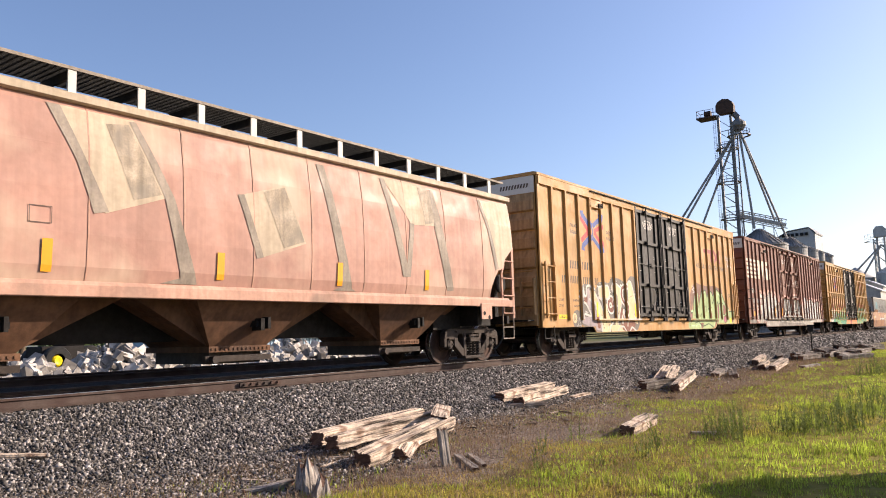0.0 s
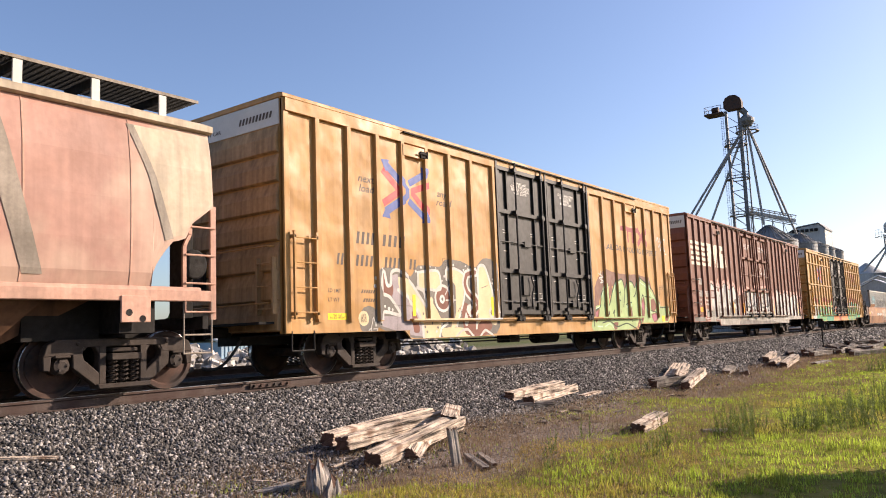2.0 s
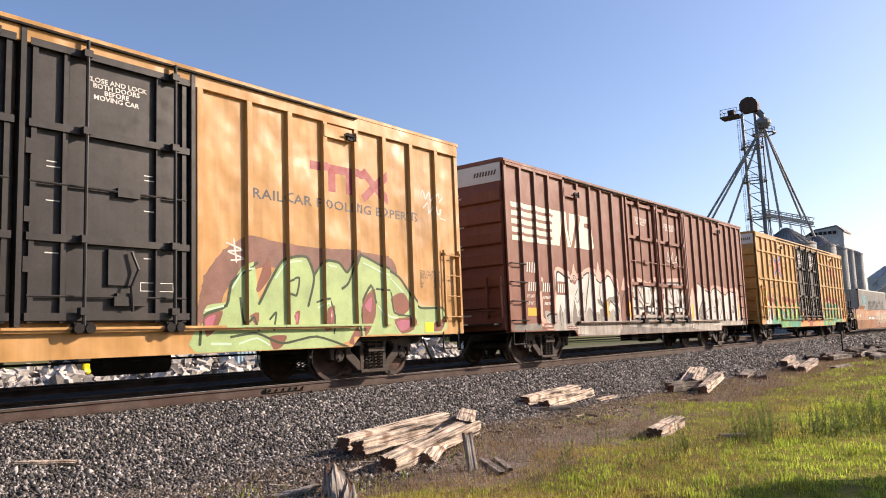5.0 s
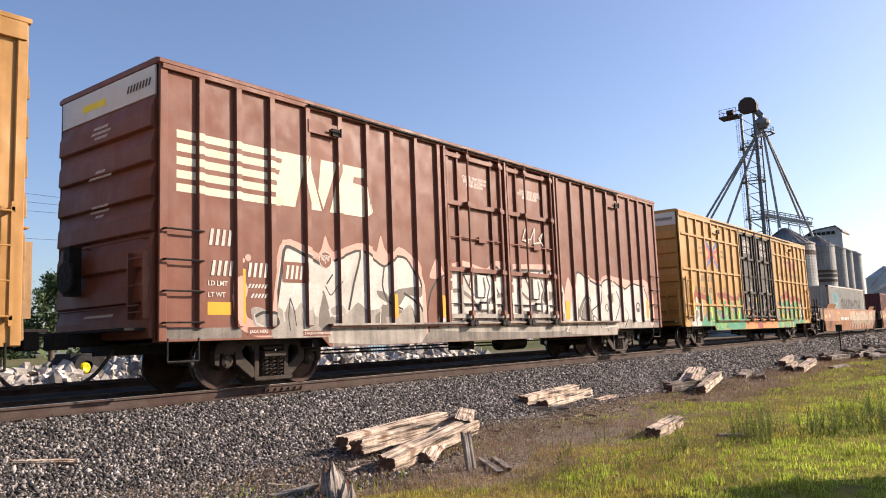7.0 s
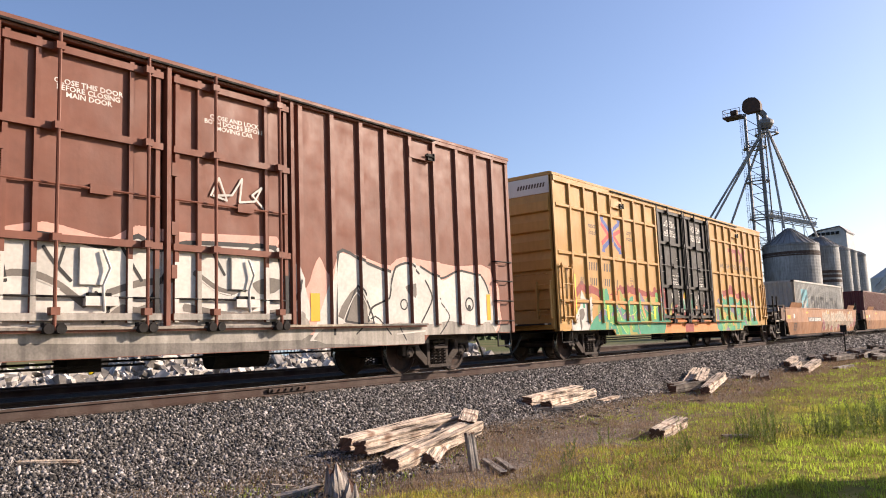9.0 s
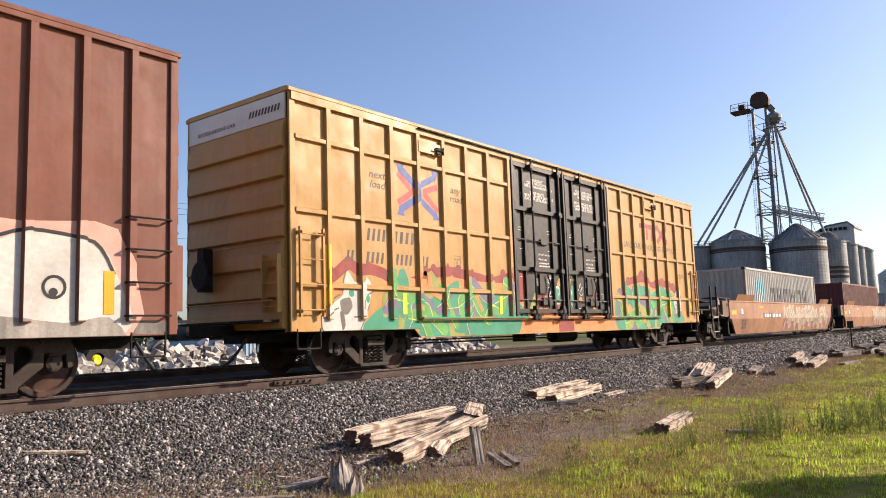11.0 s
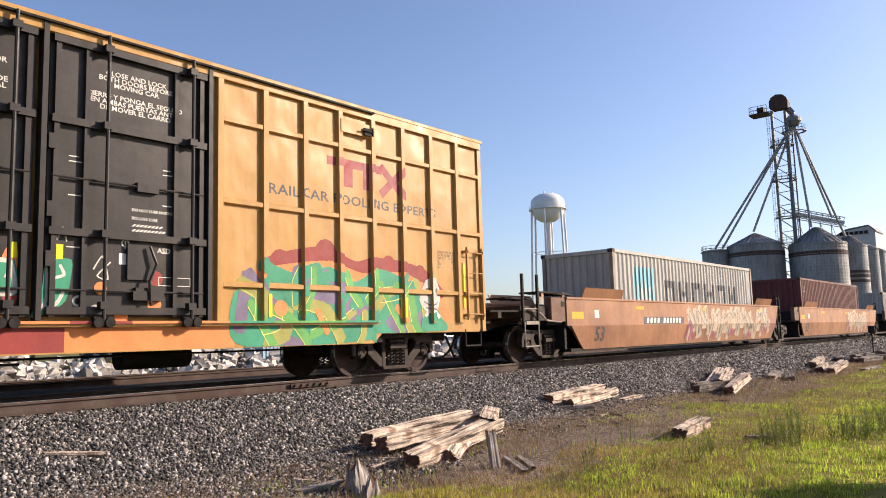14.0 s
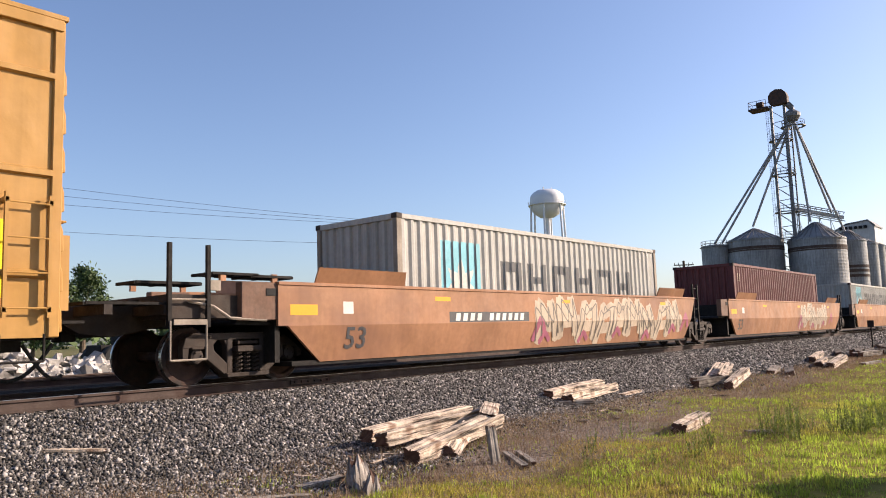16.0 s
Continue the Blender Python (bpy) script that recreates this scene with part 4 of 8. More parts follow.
        # corner ladder: a broad outer post, a cranked inner one, rungs, and rod steps below
        bm = bmesh.new()
        box(bm, x + s * 0.03 - 0.05, x + s * 0.03 + 0.05, -1.57, -1.52, 1.06, 2.86)
        a, b, c = x - s * 0.49, x - s * 0.39, x - s * 0.37
        for p, q in (((a, -1.55, 1.34), (a, -1.55, 2.20)), ((a, -1.55, 2.19), (b, -1.55, 2.38)), ((b, -1.55, 2.37), (b, -1.55, 2.60))):
            slab(bm, [(p[0] - 0.03, p[2]), (p[0] + 0.03, p[2]), (q[0] + 0.03, q[2]), (q[0] - 0.03, q[2])], "y", -1.57, -1.53)
        for z in (1.18, 1.62, 2.06, 2.50):
            bar(bm, (a if z < 2.3 else b, -1.585, z), (x + s * 0.05, -1.585, z), 0.016, 6)
        bar(bm, (a, -1.585, 1.18), (a, -1.585, 1.36), 0.016, 6)
        part("ladder", bm, "dirty_pink", car)
        bm = bmesh.new()
        for dx in (-0.50, 0.0):
            bar(bm, (x + s * dx, -1.56, 0.54), (x + s * dx, -1.56, 1.34), 0.015, 6)
        for z in (0.55, 0.83):
            bar(bm, (x - s * 0.5, -1.56, z), (x, -1.56, z), 0.015, 6)
        part("step", bm, "grey_paint", car)
        bm = bmesh.new()
        box(bm, min(x - s * 0.22, x - s * 0.05), max(x - s * 0.22, x - s * 0.05), -1.15, -0.75, 1.10, 2.75)
        lathe(bm, [(0.03, -1.30), (0.22, -1.30), (0.25, -1.27), (0.22, -1.24), (0.05, -1.22)], (x - s * 0.12, 0, 1.95), "y", 18)
        part("brake_stand", bm, "dark_iron", car, bevel=0.01)
        coupler(car, x, s)
        truck(car, x - s * 1.2, 1.80)
    # reflectors and the faded lettering patches, laid on the bulge
    def on(x, z):
        for (ya, za), (yb, zb) in zip(prof, prof[1:]):
            if za <= z <= zb:
                return -(ya + (yb - ya) * (z - za) / (zb - za))
        return -1.5
    def patch(name, outline, mat, lift, label=""):
        zs = sorted({z for _, z in prof if 1.56 <= z <= 4.05} | {min(z for _, z in outline), max(z for _, z in outline)})
        bm = bmesh.new()
        for za, zb in zip(zs, zs[1:]):
            c = [(z, x) for x, z in clip_strip([(z, x) for x, z in outline], za, zb)] if False else [(b, a) for a, b in clip_strip([(q, p) for p, q in outline], za, zb)]
            if len(c) >= 3:
                bm.faces.new([bm.verts.new((px, on(px, pz) - lift, pz)) for px, pz in c])
        part(name, bm, mat, car, label)
    X = -X_HOPPER
    for x in (X + 4.95, X + 7.72, X + 10.45, X + 13.15, X + 2.1):
        patch("reflector", rect(x - 0.07, x + 0.07, 1.66, 2.10), "orange_mark", 0.018, "orange reflector strip")
    # worn emblem: slanted cream letters edged in grey
    def paint(name, mat, lift, *pts):
        patch(name, [(X + x, z) for x, z in pts], mat, lift)
    paint("emblem", "cream_paint", 0.007, (5.03, 3.98), (6.24, 3.98), (6.78, 2.88), (5.75, 2.52))
    paint("emblem_edge", "grey_paint", 0.010, (4.93, 3.98), (5.12, 3.98), (5.80, 2.55), (5.58, 2.50), (5.34, 3.2))
    paint("emblem_edge", "grey_paint", 0.0105, (6.15, 3.95), (6.26, 3.97), (6.86, 2.88), (7.30, 1.58), (7.02, 1.58), (6.70, 2.85))
    paint("emblem_wear", "wear_paint", 0.0100, (5.78, 3.84), (6.14, 3.90), (6.64, 2.90), (6.18, 2.76))
    paint("emblem_edge", "grey_paint", 0.011, (6.66, 1.57), (7.0, 1.66), (7.32, 1.57))
    paint("emblem", "cream_paint", 0.007, (8.12, 3.10), (9.11, 3.39), (9.58, 2.39), (8.51, 2.06))
    paint("emblem_edge", "grey_paint", 0.010, (8.07, 3.10), (8.20, 3.12), (8.60, 2.08), (8.46, 2.05))
    paint("emblem_wear", "wear_paint", 0.0105, (8.62, 3.22), (9.10, 3.36), (9.54, 2.42), (9.05, 2.27))
    paint("emblem_edge", "grey_paint", 0.010, (9.95, 3.95), (10.15, 3.95), (10.82, 1.58), (10.56, 1.58))
    paint("emblem_edge", "grey_paint", 0.0105, (10.30, 1.57), (10.62, 1.68), (10.95, 1.57))
    paint("emblem", "cream_paint", 0.007, (11.85, 3.96), (13.05, 3.94), (13.50, 3.10), (12.66, 3.05))
    paint("emblem_edge", "grey_paint", 0.010, (11.75, 3.96), (11.90, 3.96), (12.56, 1.92), (12.34, 1.92))
    paint("emblem_edge", "grey_paint", 0.0104, (12.62, 3.08), (12.76, 3.08), (12.58, 1.92), (12.42, 1.92))
    paint("emblem_wear", "wear_paint", 0.0102, (13.0, 3.93), (13.42, 3.90), (13.62, 3.2), (13.15, 3.1))
    paint("emblem_edge", "grey_paint", 0.0108, (13.42, 3.93), (13.55, 3.93), (14.16, 1.67), (13.90, 1.67), (13.50, 3.0))
    paint("emblem", "cream_paint", 0.007, (15.42, 3.95), (16.78, 3.95), (16.78, 2.87), (16.40, 2.57), (16.26, 2.34), (16.02, 2.30), (15.70, 3.3))
    paint("emblem_edge", "grey_paint", 0.010, (15.36, 3.95), (15.48, 3.95), (15.80, 3.2), (16.08, 2.28), (15.94, 2.24), (15.68, 3.2))
    for x in (X + 4.85,):
        for bx in (rect(x - 0.15, x + 0.15, 2.52, 2.53), rect(x - 0.15, x + 0.15, 2.30, 2.31), rect(x - 0.15, x - 0.14, 2.3, 2.53), rect(x + 0.14, x + 0.15, 2.3, 2.53)):
            patch("stencil", bx, "lettering_dark", 0.012)
    return car


hopper_car = hopper()


# ---- articulated well cars and their containers ----
def well_unit(front_truck, end_platform, L):
    car = thing("well_car", "tan steel well car with a container sunk in it", "well car", "cars of the freight train")
    # sides: upright above, leaning in below the fold
    for s in (-1, 1):
        bm = bmesh.new()
        slab(bm, [(2.9, 0.90), (L - 1.0, 0.90), (L - 0.6, 1.60), (2.9, 1.60)], "y", s * 1.50, s * 1.44)
        part("side", bm, "tan_paint", car)
        bm = bmesh.new()
        a = [bm.verts.new((x, s * y, z)) for x, y, z in ((3.1, 1.50, 0.90), (3.9, 1.36, 0.27), (L - 1.4, 1.36, 0.27), (L - 1.0, 1.50, 0.90))]
        b = [bm.verts.new((x, s * (y - 0.06), z)) for x, y, z in ((3.1, 1.50, 0.90), (3.9, 1.36, 0.27), (L - 1.4, 1.36, 0.27), (L - 1.0, 1.50, 0.90))]
        bm.faces.new(a)
        bm.faces.new(b[::-1])
        for i in range(4):
            bm.faces.new((a[i], a[(i + 1) % 4], b[(i + 1) % 4], b[i]))
        part("lower_side", bm, "tan_paint", car)
        bm = bmesh.new()
        box(bm, 2.9, L - 0.62, s * 1.52 if s < 0 else 1.42, s * 1.42 if s < 0 else 1.52, 1.58, 1.64)
        part("top_chord", bm, "tan_paint", car, bevel=0.008)
        # stacking wings at both ends of the well
        for x0, x1 in ((3.7, 6.0), (L - 3.6, L - 1.6)):
            bm = bmesh.new()
            a = [bm.verts.new((x, s * y, z)) for x, y, z in ((x0, 1.50, 1.64), (x1, 1.50, 1.64), (x1 - 0.08, 1.62, 1.90), (x0, 1.62, 1.90))]
            b = [bm.verts.new((v.co.x, v.co.y - s * 0.03, v.co.z)) for v in a]
            bm.faces.new(a)
            bm.faces.new(b[::-1])
            for i in range(4):
                bm.faces.new((a[i], a[(i + 1) % 4], b[(i + 1) % 4], b[i]))
            part("guide_wing", bm, "tan_paint", car)
        bm = bmesh.new()
        box(bm, 2.2, 3.0, s * 1.47, s * 1.30, 1.0, 1.62)
        part("end_box", bm, "well_brown", car, "brown rusty end box", bevel=0.015)
        bm = bmesh.new()
        box(bm, 2.68, 2.88, s * 1.48, s * 1.46, 1.40, 1.52)
        part("sight_window", bm, "shop_black", car)
    bm = bmesh.new()
    box(bm, 3.3, L - 1.2, -1.34, 1.34, 0.22, 0.30)
    box(bm, 2.9, 3.0, -1.4, 1.4, 0.3, 1.45)
    box(bm, L - 1.0, L - 0.9, -1.4, 1.4, 0.3, 1.45)
    part("well_floor", bm, "dark_iron", car)
    bm = bmesh.new()
    slab(bm, [(2.75, 1.02), (2.2, 1.0), (2.15, 0.94), (2.9, 0.92), (3.55, 0.72), (3.85, 0.30), (3.98, 0.28), (3.15, 0.92)], "y", -1.34, 1.34)
    part("end_frame", bm, "dark_iron", car)
    bm = bmesh.new()
    slab(bm, [(L - 1.0, 1.1), (L + 0.5, 1.1), (L + 0.5, 0.80), (L - 0.8, 0.50), (L - 1.3, 0.28)], "y", -0.7, 0.7)
    part("end_frame", bm, "dark_iron", car)
    bm = bmesh.new()
    for z in (0.55, 0.9, 1.25, 1.6, 1.95):
        bar(bm, (L - 0.55, -1.42, z), (L - 0.15, -1.42, z), 0.014, 6)
    for x in (L - 0.55, L - 0.15):
        box(bm, x - 0.025, x + 0.025, -1.45, -1.39, 0.35, 2.1)
    part("ladder", bm, "dark_iron", car)
    if end_platform:
        bm = bmesh.new()
        slab(bm, [(-0.25, 1.05), (-0.25, 1.28), (1.75, 1.40), (1.75, 1.0), (0.6, 0.8), (0.1, 0.85)], "y", -0.5, 0.5)
        for x in (0.0, 0.9):
            box(bm, x, x + 0.12, -1.42, 1.42, 1.1, 1.24)
        box(bm, 1.0, 2.2, -1.36, 1.36, 1.04, 1.40)
        part("platform_frame", bm, "truck_iron", car)
        for x0, x1, z, w in ((-0.25, 0.95, 1.28, 1.4), (0.55, 1.60, 1.60, 1.25), (1.70, 2.55, 1.76, 1.42), (2.45, 3.25, 1.74, 1.42)):
            bm = bmesh.new()
            for i in range(9):
                y = -w + 0.55 * i / 8
                box(bm, x0, x1, y - 0.012, y + 0.012, z - 0.04, z)
            for x in (x0, (x0 + x1) / 2, x1):
                box(bm, x - 0.03, x + 0.03, -w, -w + 0.55, z - 0.05, z - 0.005)
            tagged(part("walkway", bm, "dark_iron", car), "dark steel grating walkway", kind="stuff")
        bm = bmesh.new()
        for x in (1.9, 2.9):
            box(bm, x - 0.05, x + 0.05, -1.42, -1.36, 1.62, 1.76)
            box(bm, x - 0.05, x + 0.05, 1.36, 1.42, 1.62, 1.76)
        part("walkway_post", bm, "tan_paint", car)
        for x in (0.95, 1.60):
            bm = bmesh.new()
            box(bm, x - 0.03, x + 0.03, -1.49, -1.43, 0.9, 2.16)
            part("end_post", bm, "dark_iron", car)
        bm = bmesh.new()
        box(bm, 0.0, 0.06, 1.36, 1.42, 0.9, 2.16)
        part("end_post", bm, "dark_iron", car)
        bm = bmesh.new()
        rod(bm, [(0.95, -1.5, 1.0), (0.95, -1.5, 0.42), (1.55, -1.5, 0.42), (1.55, -1.5, 1.0)], 0.018, 6)
        box(bm, 1.0, 1.55, -1.52, -1.28, 0.94, 1.02)
        bar(bm, (0.95, -1.46, 1.32), (1.60, -1.46, 1.32), 0.016, 6)
        part("step", bm, "grey_paint", car)
        bm = bmesh.new()
        rod(bm, [(1.3, -1.4, 1.3), (1.7, -1.45, 1.22), (2.0, -1.45, 1.04), (2.7, -1.45, 1.0)], 0.025, 6)
        part("pipe", bm, "grey_paint", car)
        bm = bmesh.new()
        box(bm, 1.62, 1.80, -1.50, -1.44, 1.46, 1.62)
        part("lock_plate", bm, "grey_paint", car)
        coupler(car, -0.2, -1)
        truck(car, 2.56, 1.80)
    truck(car, L + 0.75, 1.80)
    sk = Skin(L, [], -1.50, -1.5, 0.01)
    low = Skin(L, [], -1.44, -1.5, 0.01)
    decal("reflector", sk, [rect(3.15, 3.75, 1.08, 1.26), rect(6.9, 7.4, 1.36, 1.45), rect(11.9, 12.3, 1.36, 1.45), rect(L - 3.4, L - 3.0, 1.36, 1.45)], "orange_mark", car, "orange reflector strip", 0.006)
    decal("notice", sk, [rect(4.35, 4.6, 1.10, 1.32)], "lettering_white", car, "", 0.006)
    return car, sk


X_WELL = 79.43
well_a, skin_w = well_unit(True, True, 21.2)
well_b, skin_w2 = well_unit(False, False, 18.9 + 1.7)
well_c, skin_w3 = well_unit(False, False, 18.9 + 1.7)


def lower_paint(car, polys, mat, name="graffiti", lift=0.006):
    """Paint on the leaning lower sheet of a well car's side."""
    bm = bmesh.new()
    base = lift
    for i, p in enumerate(polys):
        lift = base + (i % 12) * 0.0003
        c = [(b, a) for a, b in clip_strip([(z, x) for x, z in p], 0.28, 0.90)]
        if len(c) >= 3:
            vs = [bm.verts.new((x, -1.50 + (0.90 - z) / 0.63 * 0.14 - lift, z)) for x, z in c]
            bm.faces.new(vs)
    finish(bm)
    ob = new(name, mesh_of(name, bm, mat))
    ob.parent = car
    return tagged(ob, kind="stuff")


def container(label, mat, L=12.19, H=2.70, post="grey_paint"):
    """A corrugated shipping container with corner posts and castings."""
    box_ = thing("shipping_container", label, "shipping container", "containers on the well cars")
    W, p, d = 1.22, 0.278, 0.036
    bm = bmesh.new()
    n = int((L - 0.36) / p)
    for s in (-1, 1):
        line = [(0.14, s * (W - 0.02))]
        for i in range(n):
            x = 0.18 + i * p
            line += [(x, s * (W - 0.02)), (x + 0.07, s * (W - 0.02)), (x + 0.14, s * (W - 0.02 - d)), (x + 0.21, s * (W - 0.02 - d))]
        line += [(L - 0.14, s * (W - 0.02))]
        lo = [bm.verts.new((x, y, 0.14)) for x, y in line]
        hi = [bm.verts.new((x, y, H - 0.10)) for x, y in line]
        for i in range(len(line) - 1):
            bm.faces.new((lo[i], lo[i + 1], hi[i + 1], hi[i]))
    part("side_panel", bm, mat, box_)
    for x0, s in ((0.03, 1), (L - 0.03, -1)):
        bm = bmesh.new()
        line, y, k = [], -W + 0.12, 0
        while y < W - 0.12:
            line += [(x0, y), (x0, y + 0.10), (x0 + s * 0.045, y + 0.14), (x0 + s * 0.045, y + 0.22)]
            y += 0.26
        line.append((x0, W - 0.1))
        lo = [bm.verts.new((a, b, 0.14)) for a, b in line]
        hi = [bm.verts.new((a, b, H - 0.10)) for a, b in line]
        for i in range(len(line) - 1):
            bm.faces.new((lo[i], lo[i + 1], hi[i + 1], hi[i]))
        part("end_panel", bm, mat, box_)
    bm = bmesh.new()
    box(bm, 0.03, L - 0.03, -W + 0.04, W - 0.04, H - 0.09, H - 0.03)
    part("roof", bm, mat, box_)
    bm = bmesh.new()
    for y in (-W, W - 0.07):
        box(bm, 0.1, L - 0.1, y, y + 0.07, H - 0.11, H - 0.01)
        box(bm, 0.1, L - 0.1, y, y + 0.07, 0.0, 0.16)
    for x in (0.0, L - 0.09):
        box(bm, x, x + 0.09, -W + 0.1, W - 0.1, H - 0.13, H - 0.01)
        box(bm, x, x + 0.09, -W + 0.1, W - 0.1, 0.0, 0.16)
    part("rail_frame", bm, mat, box_, bevel=0.006)
    for x in (0.0, L - 0.15):
        for y in (-W - 0.004, W - 0.116):
            bm = bmesh.new()
            box(bm, x - 0.004, x + 0.15, y, y + 0.12, 0.11, H - 0.11)
            part("corner_post", bm, post, box_, bevel=0.008)
            for z in (0, H - 0.118):
                bm = bmesh.new()
                box(bm, x - 0.006, x + 0.172, y - 0.002, y + 0.16, z, z + 0.118)
                part("corner_casting", bm, "wheel_iron", box_, bevel=0.01)
    cuts = [(0.18 + i * p + 0.105, 0.18 + i * p + 0.245, -W + 0.02 + d) for i in range(n)]
    sk = Skin(L, [], -W + 0.02, 0, 0.01, [(a, b, y) for a, b, y in cuts])
    return box_, sk


cont_a, skin_ca = container("grey corrugated shipping container with a pale blue emblem", "container_grey", H=2.86)
cont_b, skin_cb = container("maroon corrugated shipping container in a well car", "container_maroon", H=2.80, post="container_maroon")
cont_c, skin_cc = container("grey corrugated shipping container in a well car", "container_grey", H=2.60)

TRAIN = [(hopper_car, X_HOPPER, 0.0), (box_a, X_FIRST, 0.0), (box_b, X_SECOND, 0.0), (box_c, X_THIRD, 0.0),
         (well_a, X_WELL, 0.0), (well_b, X_WELL + 21.95 - 1.0, 0.0), (well_c, X_WELL + 21.95 + 20.6 - 0.85, 0.0),
         (cont_a, 85.53, 0.31), (cont_b, 104.86, 0.31), (cont_c, 124.6, 0.31)]


# ---- beyond the track: grain elevator, bins, water tower, trees, rubble ----
def pipe(name, parent, a, b, r, mat="galvanised", n=10):
    bm = bmesh.new()
    bar(bm, a, b, r, n)
    return part(name, bm, mat, parent, smooth=False)


def ring_rail(bm, cx, cy, r, z, n=10, h=1.1):
    pts = [(cx + r * math.cos(2 * math.pi * i / n), cy + r * math.sin(2 * math.pi * i / n)) for i in range(n + 1)]
    for a, b in zip(pts, pts[1:]):
        for k in (0.5, 1.0):
            bar(bm, (*a, z + h * k), (*b, z + h * k), 0.04, 4)
        bar(bm, (*a, z), (*a, z + h), 0.04, 4)
        beam(bm, (*a, z), (*b, z), 0.5, 0.12)


def elevator():
    gz = -0.95
    tx, ty = 144.6, 27.7
    t = thing("grain_elevator", "tall steel elevator leg with slanting spouts over grain bins", "grain elevator")
    for dx, dy, nm in ((-0.3, 1.25, "up_leg"), (0.3, -0.9, "down_leg")):
        bm = bmesh.new()
        box(bm, tx + dx - 0.25, tx + dx + 0.25, ty + dy - 0.21, ty + dy + 0.21, gz, 40.3)
        part(nm, bm, "tower_steel", t)
    bm = bmesh.new()
    cs = [(tx - 1.3, ty - 1.6), (tx - 1.3, ty + 1.9), (tx + 1.3, ty - 1.6), (tx + 1.3, ty + 1.9)]
    for c in cs[:1] + cs[2:3]:
        bar(bm, (*c, gz), (*c, 38), 0.14, 6)
    for i in range(16):
        z = 1 + i * 2.4
        bar(bm, (cs[0][0], cs[0][1], z), (tx - 0.3, ty + 1.25, z), 0.07, 5)
        bar(bm, (cs[0][0], cs[0][1], z), (tx - 0.3, ty + 1.25, z + 2.4), 0.05, 5)
        bar(bm, (cs[2][0], cs[2][1], z), (tx + 0.3, ty + 1.25, z + 2.4), 0.05, 5)
    part("bracing", bm, "tower_steel", t)
    bm = bmesh.new()
    for i in range(120):
        bar(bm, (tx - 0.7, ty + 1.7, 1 + i * 0.32), (tx - 0.7, ty + 2.1, 1 + i * 0.32), 0.02, 4)
    for y in (2.0, 2.4):
        bar(bm, (tx - 0.7, ty + y - 0.3, 0), (tx - 0.7, ty + y - 0.3, 40), 0.03, 4)
    for i in range(38):
        z = 3 + i
        for k in range(5):
            a0, a1 = math.pi * (0.5 + k / 5), math.pi * (0.5 + (k + 1) / 5)
            bar(bm, (tx - 0.7 + 0.4 * math.cos(a0), ty + 1.9 + 0.4 * math.sin(a0), z), (tx - 0.7 + 0.4 * math.cos(a1), ty + 1.9 + 0.4 * math.sin(a1), z), 0.015, 4)
    part("ladder", bm, "tower_steel", t, "caged ladder")
    # head: a round-topped housing with its motor platform
    bm = bmesh.new()
    slab(bm, [(ty - 1.7, 40.3), (ty - 1.75, 41.7), (ty - 1.5, 42.4), (ty - 0.9, 43.0), (ty + 0.2, 43.2), (ty + 1.1, 42.8), (ty + 1.5, 42.1), (ty + 1.55, 40.9), (ty + 1.0, 40.3)], "x", tx - 0.7, tx + 0.7)
    part("head_housing", bm, "wheel_iron", t, "rusty rounded head housing", bevel=0.05)
    bm = bmesh.new()
    box(bm, tx - 1.4, tx + 1.4, ty + 1.6, ty + 5.0, 39.9, 40.2)
    for y in (ty + 1.8, ty + 3.4, ty + 4.9):
        for x in (tx - 1.3, tx + 1.3):
            bar(bm, (x, y, 40), (x, y, 41.5), 0.05, 5)
    for z in (40.8, 41.5):
        for x in (tx - 1.3, tx + 1.3):
            bar(bm, (x, ty + 1.8, z), (x, ty + 4.9, z), 0.05, 5)
        bar(bm, (tx - 1.3, ty + 4.9, z), (tx + 1.3, ty + 4.9, z), 0.05, 5)
    bar(bm, (tx, ty + 2.6, 41.0), (tx, ty + 3.8, 41.0), 0.55, 10)
    part("motor_platform", bm, "wheel_iron", t)
    for z, nm in ((33.6, "platform"), (27.2, "platform"), (20.4, "platform"), (15.6, "platform")):
        bm = bmesh.new()
        ring_rail(bm, tx, ty, 1.9, z, 8)
        part(nm, bm, "tower_steel", t)
    # distributor and its spouts
    dx, dy, dz = 145.1, 25.6, 37.8
    bm = bmesh.new()
    lathe(bm, [(0.3, 2.0), (0.5, 1.3), (1.4, 0.6), (1.4, 0.0), (0.9, -0.8)], (dx, dy, dz), "z", 14)
    beam(bm, (tx, ty - 1.5, 40.3), (dx, dy, dz + 1.6), 0.8, 0.8)
    part("distributor", bm, "tower_steel", t)
    bm = bmesh.new()
    ring_rail(bm, dx, dy, 1.9, dz - 1.9, 9)
    part("distributor_platform", bm, "tower_steel", t)
    for end in ((141.0, 39.9, 15.6), (141.5, 38.7, 15.6), (143.1, 33.4, 18.3), (145.7, 24.2, 18.4), (149.0, 21.4, 20.0), (150.8, 19.9, 16.6)):
        pipe("spout", t, (dx, dy, dz - 0.3), end, 0.21, "spout_steel")
    # trussed conveyor bridge
    bm = bmesh.new()
    a, b = Vector((145.0, 26.6, 20.4)), Vector((150.5, 19.6, 18.4))
    for off in ((0, 0, 0), (0, 0, 1.6), (0.9, 0.9, 0), (0.9, 0.9, 1.6)):
        beam(bm, a + Vector(off), b + Vector(off), 0.14, 0.14)
    for i in range(9):
        p, q = a.lerp(b, i / 9), a.lerp(b, (i + 1) / 9)
        up = Vector((0, 0, 1.6))
        bar(bm, p, p + up, 0.06, 4)
